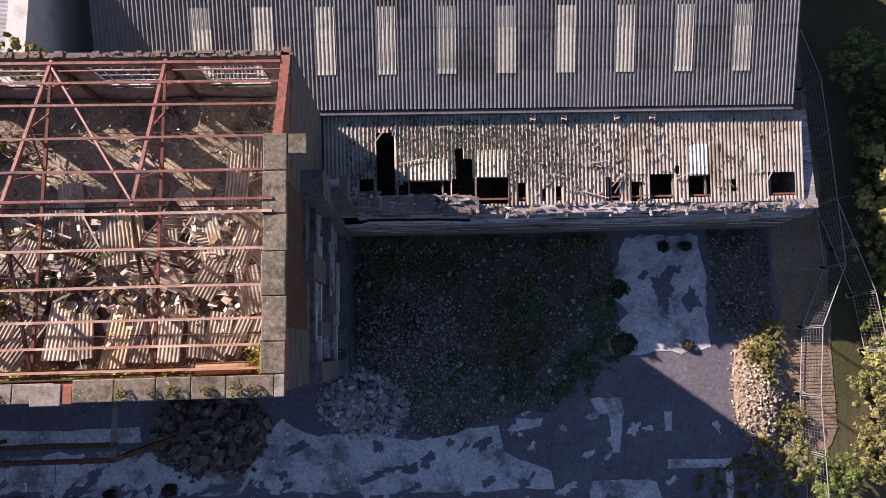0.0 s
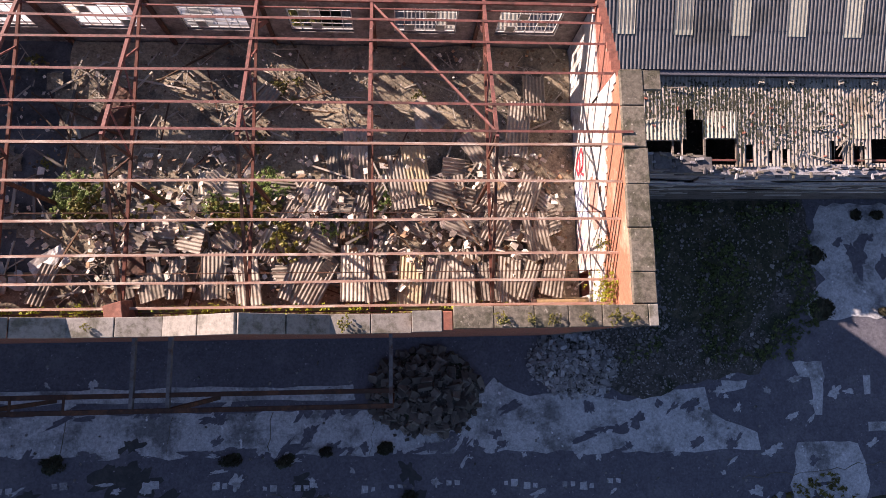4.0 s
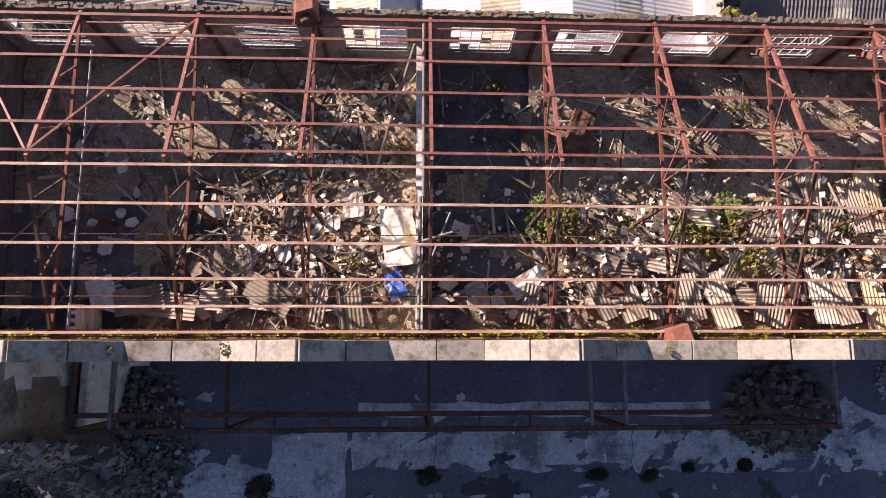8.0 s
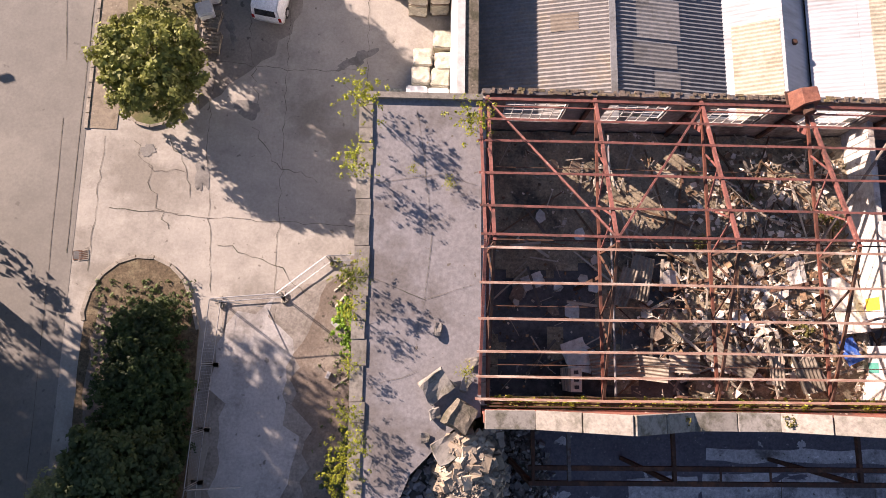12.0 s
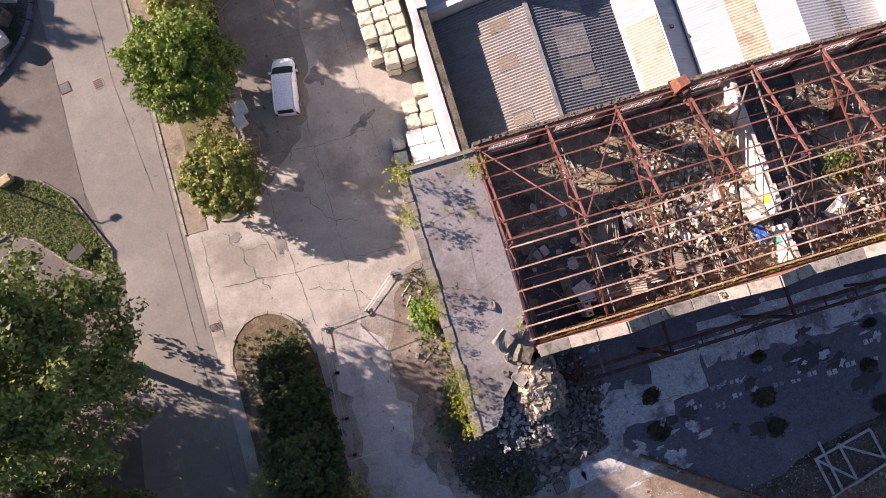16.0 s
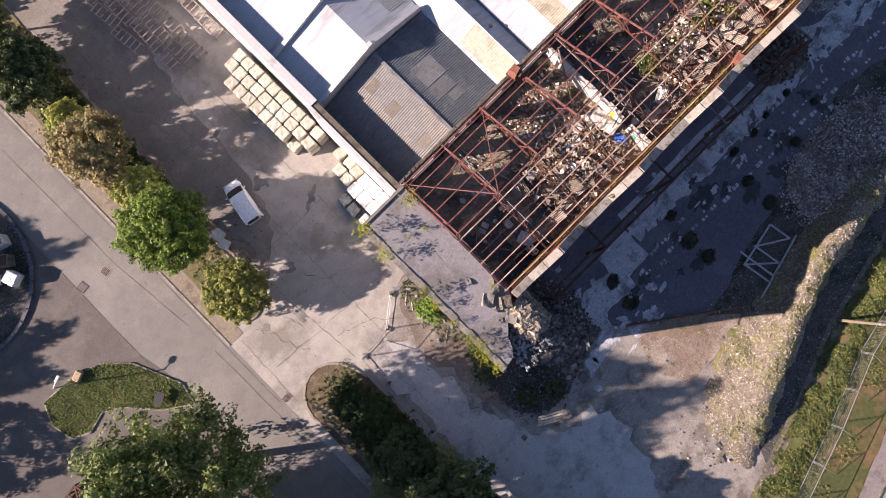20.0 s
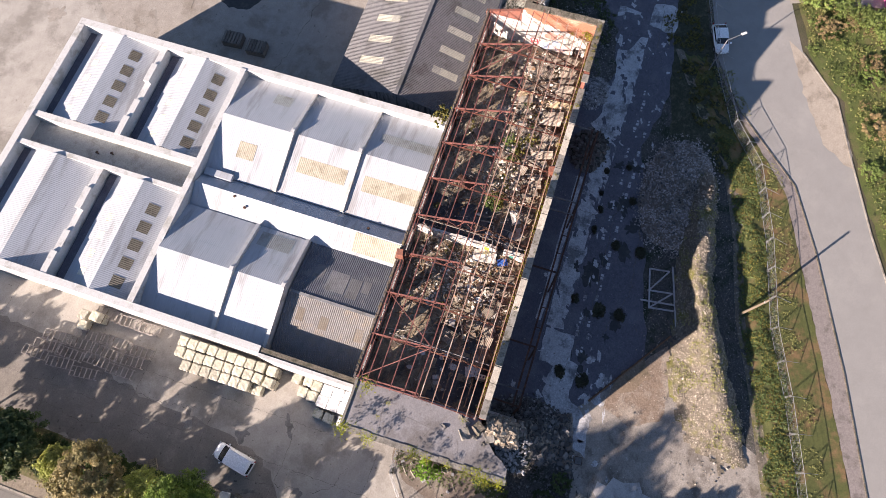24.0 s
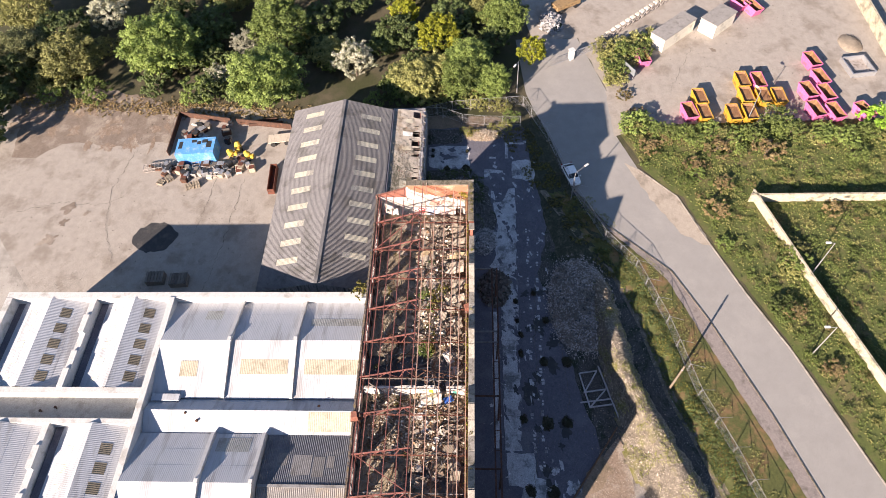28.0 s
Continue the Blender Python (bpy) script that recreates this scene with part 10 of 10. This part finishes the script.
for k in range(16):
    x, y = r.uniform(-45, -8), r.uniform(5.2, 9.4)
    plant("weed", x, y, r.uniform(0.3, 0.7), r.uniform(0, 360), floor_z(x, y))
# belt of trees to the east and north
for x, y, k, s in ((35.0, 78.4, "wood_b", 1.25), (32.6, 68.8, "wood_o", 1.5), (33.2, 52.3, "wood_a", 1.6), (28.9, 42.2, "wood_w", 0.75), (24.4, 32.3, "wood_a", 1.55), (39.3, 32.9, "wood_a", 1.35), (36.8, 38.6, "wood_w", 0.9), (31.1, 18.8, "wood_w", 1.15),
                   (34.3, 23.4, "wood_o", 0.95), (26.6, 8.1, "wood_o", 1.1), (36.8, 4.6, "wood_y", 1.2), (47.4, 83.5, "wood_o", 1.4), (45.6, 66.6, "wood_w", 1.2), (39.1, 12.2, "wood_c", 1.1), (46.7, 35.2, "wood_w", 1.1), (44.6, 11.2, "wood_y", 0.9),
                   (26.4, 0.2, "wood_a", 0.95), (25.6, -4.4, "wood_a", 0.8), (33.2, -11.4, "wood_y", 0.85), (41.7, -6.9, "wood_a", 1.0), (30.4, -0.8, "wood_a", 1.0), (29.4, 4.4, "wood_o", 0.95), (46.0, -3.0, "wood_o", 1.0),
                   (41.5, 46.0, "wood_c", 1.2), (43.5, 54.0, "wood_c", 1.3), (40.5, 73.0, "wood_c", 1.4), (49.0, 21.0, "wood_c", 1.2), (52.0, 44.0, "wood_o", 1.4), (55.0, 58.0, "wood_o", 1.5), (56.0, 30.0, "wood_b", 1.4), (58.0, 74.0, "wood_a", 1.5), (43.0, 26.0, "wood_c", 1.1),
                   (44.0, 2.4, "wood_c", 1.1), (22.6, 80.6, "wood_c", 1.5), (15.6, 78.6, "wood_c", 1.4), (27.4, 82.0, "wood_c", 1.5), (62.0, 16.0, "wood_c", 1.4), (66.0, 44.0, "wood_c", 1.6), (55.0, 4.0, "wood_a", 1.2), (52.0, 12.0, "wood_c", 1.2)):
    plant(k, x, y, s, r.uniform(0, 360), 0.02, 0.82)
for k in range(64):
    x, y = r.uniform(24.5, 40), r.uniform(-7, 82)
    plant(r.choice(("bush_a", "bush_b", "bush_d", "bush_d")), x, y, r.uniform(1.1, 2.0), r.uniform(0, 360))
for x, y, s, k in ((23.6, 15, 1.1, "bush_a"), (23.9, 10.5, 1.2, "bush_a"), (24.0, 4.5, 1.1, "bush_b"), (23.4, 0.4, 0.9, "bush_a"), (22.8, -3.2, 1.0, "bush_b"), (22.2, -6.0, 1.0, "bush_b"), (24.2, -1.2, 1.2, "bush_b"), (24.4, 2.4, 1.2, "bush_a"), (24.4, 7.4, 1.2, "bush_a"), (17.3, 0.2, 0.4, "bush_b"), (17.6, -4.4, 0.5, "bush_b"), (17.6, -6.6, 0.7, "bush_b"),
                   (16.6, -0.6, 0.45, "bush_b"), (19.4, -7.6, 0.9, "bush_a")):
    plant(k, x, y, s, r.uniform(0, 360))
heap("rubble_heap", "low sunlit heap of weedy brown rubble by the fence", "rubble heap", (16.3, -3.0), 1.4, 3.2, 0.7, "stone_beige", (0.05, 0.17), 110, 1100, 14, base="track_earth", pale="stone_yellow")
for k in range(9):
    plant("weed", 16.3 + r.uniform(-1.1, 1.1), -3.0 + r.uniform(-2.6, 2.4), r.uniform(0.4, 0.9), r.uniform(0, 360), 0.35)
for x, y, s, k in ((36, -24, 1.3, "bush_b"), (36.5, -27, 1.4, "bush_b"), (37.4, -30, 1.3, "bush_b"), (34.2, -24.6, 1.1, "bush_b"), (31.6, -24.8, 1.1, "bush_a"), (29.2, -25.4, 1.0, "bush_b"), (34.4, -27.2, 0.9, "bush_a"), (39.4, -33, 1.0, "bush_b"), (28.0, -24.4, 0.7, "bush_b"), (38.0, -31.6, 1.0, "bush_a"), (17.4, -26.6, 1.4, "bush_a"), (18.6, -28.0, 1.0, "bush_a")):
    plant(k, x, y, s, r.uniform(0, 360))
rq = random.Random(44)
for k in range(34):
    y = -25.5 - 1.15 * k + rq.uniform(-0.6, 0.6)
    plant(rq.choice(("bush_a", "bush_b", "bush_f", "bush_f")), (17.2 if y > -32 else 16.2) - rq.uniform(0, 2.6) * (y < -29), y, rq.uniform(0.8, 1.35), rq.uniform(0, 360), 0.03, rq.uniform(0.7, 1.0))
for x, y, s, k in ((17.4, -48.4, 1.7, "bush_f"), (17.0, -63.4, 2.0, "bush_e"), (12.0, -38.3, 1.5, "bush_c"), (11.2, -45.5, 1.7, "bush_c"), (13.2, -40.4, 1.0, "bush_c"), (32.6, -25.2, 1.5, "bush_b"), (35.0, -27.8, 1.5, "bush_f"), (36.8, -29.4, 1.4, "bush_b"), (34.4, -30.4, 1.3, "bush_f"), (30.4, -25.4, 1.4, "bush_f"), (28.6, -25.2, 1.2, "bush_b"), (33.6, -28.0, 1.3, "bush_b")):
    plant(k, x, y, s, rq.uniform(0, 360), 0.03, 0.8)
for k in range(26):
    x, y = rq.uniform(-30, 14), rq.uniform(-66, -30)
    if field_ok(x, y - 1) and (x < 0.5 or x > 4):
        plant(rq.choice(("bush_a", "bush_b", "bush_f", "bush_a", "bush_c")), x, y, rq.uniform(0.7, 1.3), rq.uniform(0, 360), 0.03, 0.7)
# scrub over the field and the bank
def scrub(name, label, count, area, material, seed, size=(0.6, 1.6), leaf=0.11):
    """Many low bushes grown into one another: clumps of leaves over flat domes."""
    rr = random.Random(seed)
    cl = []
    n = 0
    while n < count:
        p = area(rr)
        if not p:
            continue
        n += 1
        q = rr.uniform(*size)
        for _ in range(int(20 * q * q) + 8):
            a, d = rr.uniform(0, 6.28), math.sqrt(rr.random())
            cl.append((p[0] + q * d * math.cos(a), p[1] + q * d * math.sin(a), 0.1 + 0.6 * q * (1 - d * d) * rr.uniform(0.5, 1), rr.uniform(0.14, 0.3)))
    ob = new(name, leaf_cloud(name, cl, 11, leaf, material, seed))
    tagged(ob, label, "bushes", kind="stuff")


def tufts(name, label, count, where, size, material, seed):
    rr = random.Random(seed)
    cl = []
    while len(cl) < count:
        p = where(rr)
        if p:
            cl.append((*p, rr.uniform(0.6, 1.3) * size))
    ob = new(name, leaf_cloud(name, cl, 9, size * 0.5, material, seed))
    tagged(ob, label, "grass", kind="stuff")


def on_field(rr):
    x, y = rr.uniform(-46, 17.6), rr.uniform(-72, -24)
    return (x, y, 0.1) if field_ok(x, y) else None


def on_bank(rr):
    x = rr.uniform(-50, -6)
    y = fence_y(x) + rr.uniform(-0.6, 3.3)
    n = noise.noise(Vector((x * 0.6, y * 0.6, 21))) + 0.35 * noise.noise(Vector((x * 2.1, y * 2.1, 5)))
    return (x, y, mound_z(x, y) + 0.08 + 0.25 * max(0.0, n)) if n > -0.25 else None


def on_mound(rr):
    x, y = rr.uniform(-46, -16), rr.uniform(-28, -15)
    z = mound_z(x, y)
    return (x, y, z + 0.1) if z > 0.35 and y > fence_y(x) + 3.2 and noise.noise(Vector((x * 0.5, y * 0.5, 3))) > 0.0 else None


def on_rubble(rr):
    x, y = rr.uniform(-5, 9), rr.uniform(-3, 5.6)
    return (x, y, 0.14) if noise.noise(Vector((x * 0.4, y * 0.4, 9))) > 0.0 else None


def on_strip(rr):
    return (rr.uniform(-66, -61.5), rr.uniform(14, 75), 0.16)


def inside(x, y, poly):
    hit = False
    for (xa, ya), (xb, yb) in zip(poly, poly[1:] + poly[:1]):
        if (ya > y) != (yb > y) and x < xa + (xb - xa) * (y - ya) / (yb - ya):
            hit = not hit
    return hit


def on_kidney(rr):
    x, y = rr.uniform(-85, -73), rr.uniform(11, 22)
    return (x, y, 0.18) if inside(x, y, KIDNEY) else None


def on_clumps(rr):
    x, y, a, b = rr.choice(CLUMPS)
    t, q = rr.uniform(0, 6.283), math.sqrt(rr.random()) * 0.8
    return (x + a * q * math.cos(t), y + b * q * math.sin(t), 0.08 + 0.22 * (1 - q))


def on_weeds(rr):
    x = rr.uniform(-11, 18)
    y = fence_y(x) + rr.uniform(-0.4, 4.6)
    return (x, y, 0.12) if noise.noise(Vector((x * 0.4, y * 0.4, 15))) > -0.1 else None


def on_island(rr):
    return (rr.uniform(-66.4, -61.2), rr.uniform(-30, 4.6), 0.16)


def on_verge(rr):
    x = rr.uniform(-50, 4)
    y = fence_y(x) - rr.uniform(0.3, 3.2)
    return (x, y, 0.1) if noise.noise(Vector((x * 0.3, y * 0.3, 5))) > -0.1 else None


def on_foot(rr):
    y = rr.uniform(-10, 6)
    x = -51.6 - abs(rr.gauss(0, 1.1))
    return (x, y, 0.1)


def on_fringe(rr):
    y = rr.uniform(26, 78)
    x = 21.4 + 0.09 * (y - 26) + rr.gauss(0, 1.1)
    return (x, y, 0.12)


def on_ledge(rr):
    return (rr.uniform(-46.8, -6), YS + rr.uniform(0.04, 0.4), 12.24)


scrub("scrub_bushes", "low olive brambles grown together over the field", 210, on_field, "leaf_olive", 51, (0.3, 0.95), 0.07)
scrub("scrub_bushes", "low green bushes grown together over the field", 560, on_field, "leaf_forest", 52, (0.35, 1.0), 0.07)
scrub("scrub_bushes", "low reddish-brown bushes over the field", 60, on_field, "leaf_brown", 53, (0.4, 1.0), 0.065)
tufts("rough_grass", "rough yellowing grass over the field", 7000, on_field, 0.15, "leaf_olive", 61)
tufts("rough_grass", "green undergrowth over the field", 9000, on_field, 0.15, "leaf_forest", 62)
tufts("bank_grass", "long grass on the bank beside the fence", 5200, on_bank, 0.15, "leaf_dark", 63)
tufts("bank_grass", "yellowing grass on the bank", 2600, on_bank, 0.14, "leaf_weed", 64)
tufts("mound_grass", "dry yellow grass tufts on the mound", 1300, on_mound, 0.11, "leaf_olive", 65)
tufts("rubble_weeds", "dark weeds growing through the rubble", 1100, on_rubble, 0.15, "leaf_dark", 66)
tufts("clump_weeds", "dark weeds standing on the apron", 1100, on_clumps, 0.1, "leaf_umber", 73)
tufts("strip_grass", "dry grass under the yard trees", 1400, on_strip, 0.16, "leaf_olive", 67)
tufts("island_grass", "rough grass over the kidney-shaped island", 3600, on_kidney, 0.085, "leaf_forest", 71)
tufts("bank_weeds", "dull green weeds between the apron and the fence", 900, on_weeds, 0.2, "leaf_weed", 72)
tufts("island_grass", "grass on the hedge island", 2200, on_island, 0.14, "leaf_dark", 68)
tufts("verge_tufts", "short worn grass beside the footway", 1200, on_verge, 0.13, "leaf_olive", 69)
tufts("foot_weeds", "brown weeds along the wall foot", 500, on_foot, 0.13, "leaf_dark", 75)
tufts("fringe_grass", "dry pale grass along the edge of the yard", 1500, on_fringe, 0.24, "leaf_brown", 74)
tufts("ledge_grass", "yellow-green grass along the gutter ledge", 500, on_ledge, 0.1, "leaf_yellow", 70)
for o in scene.objects:
    if "placed" in o:
        del o["placed"]
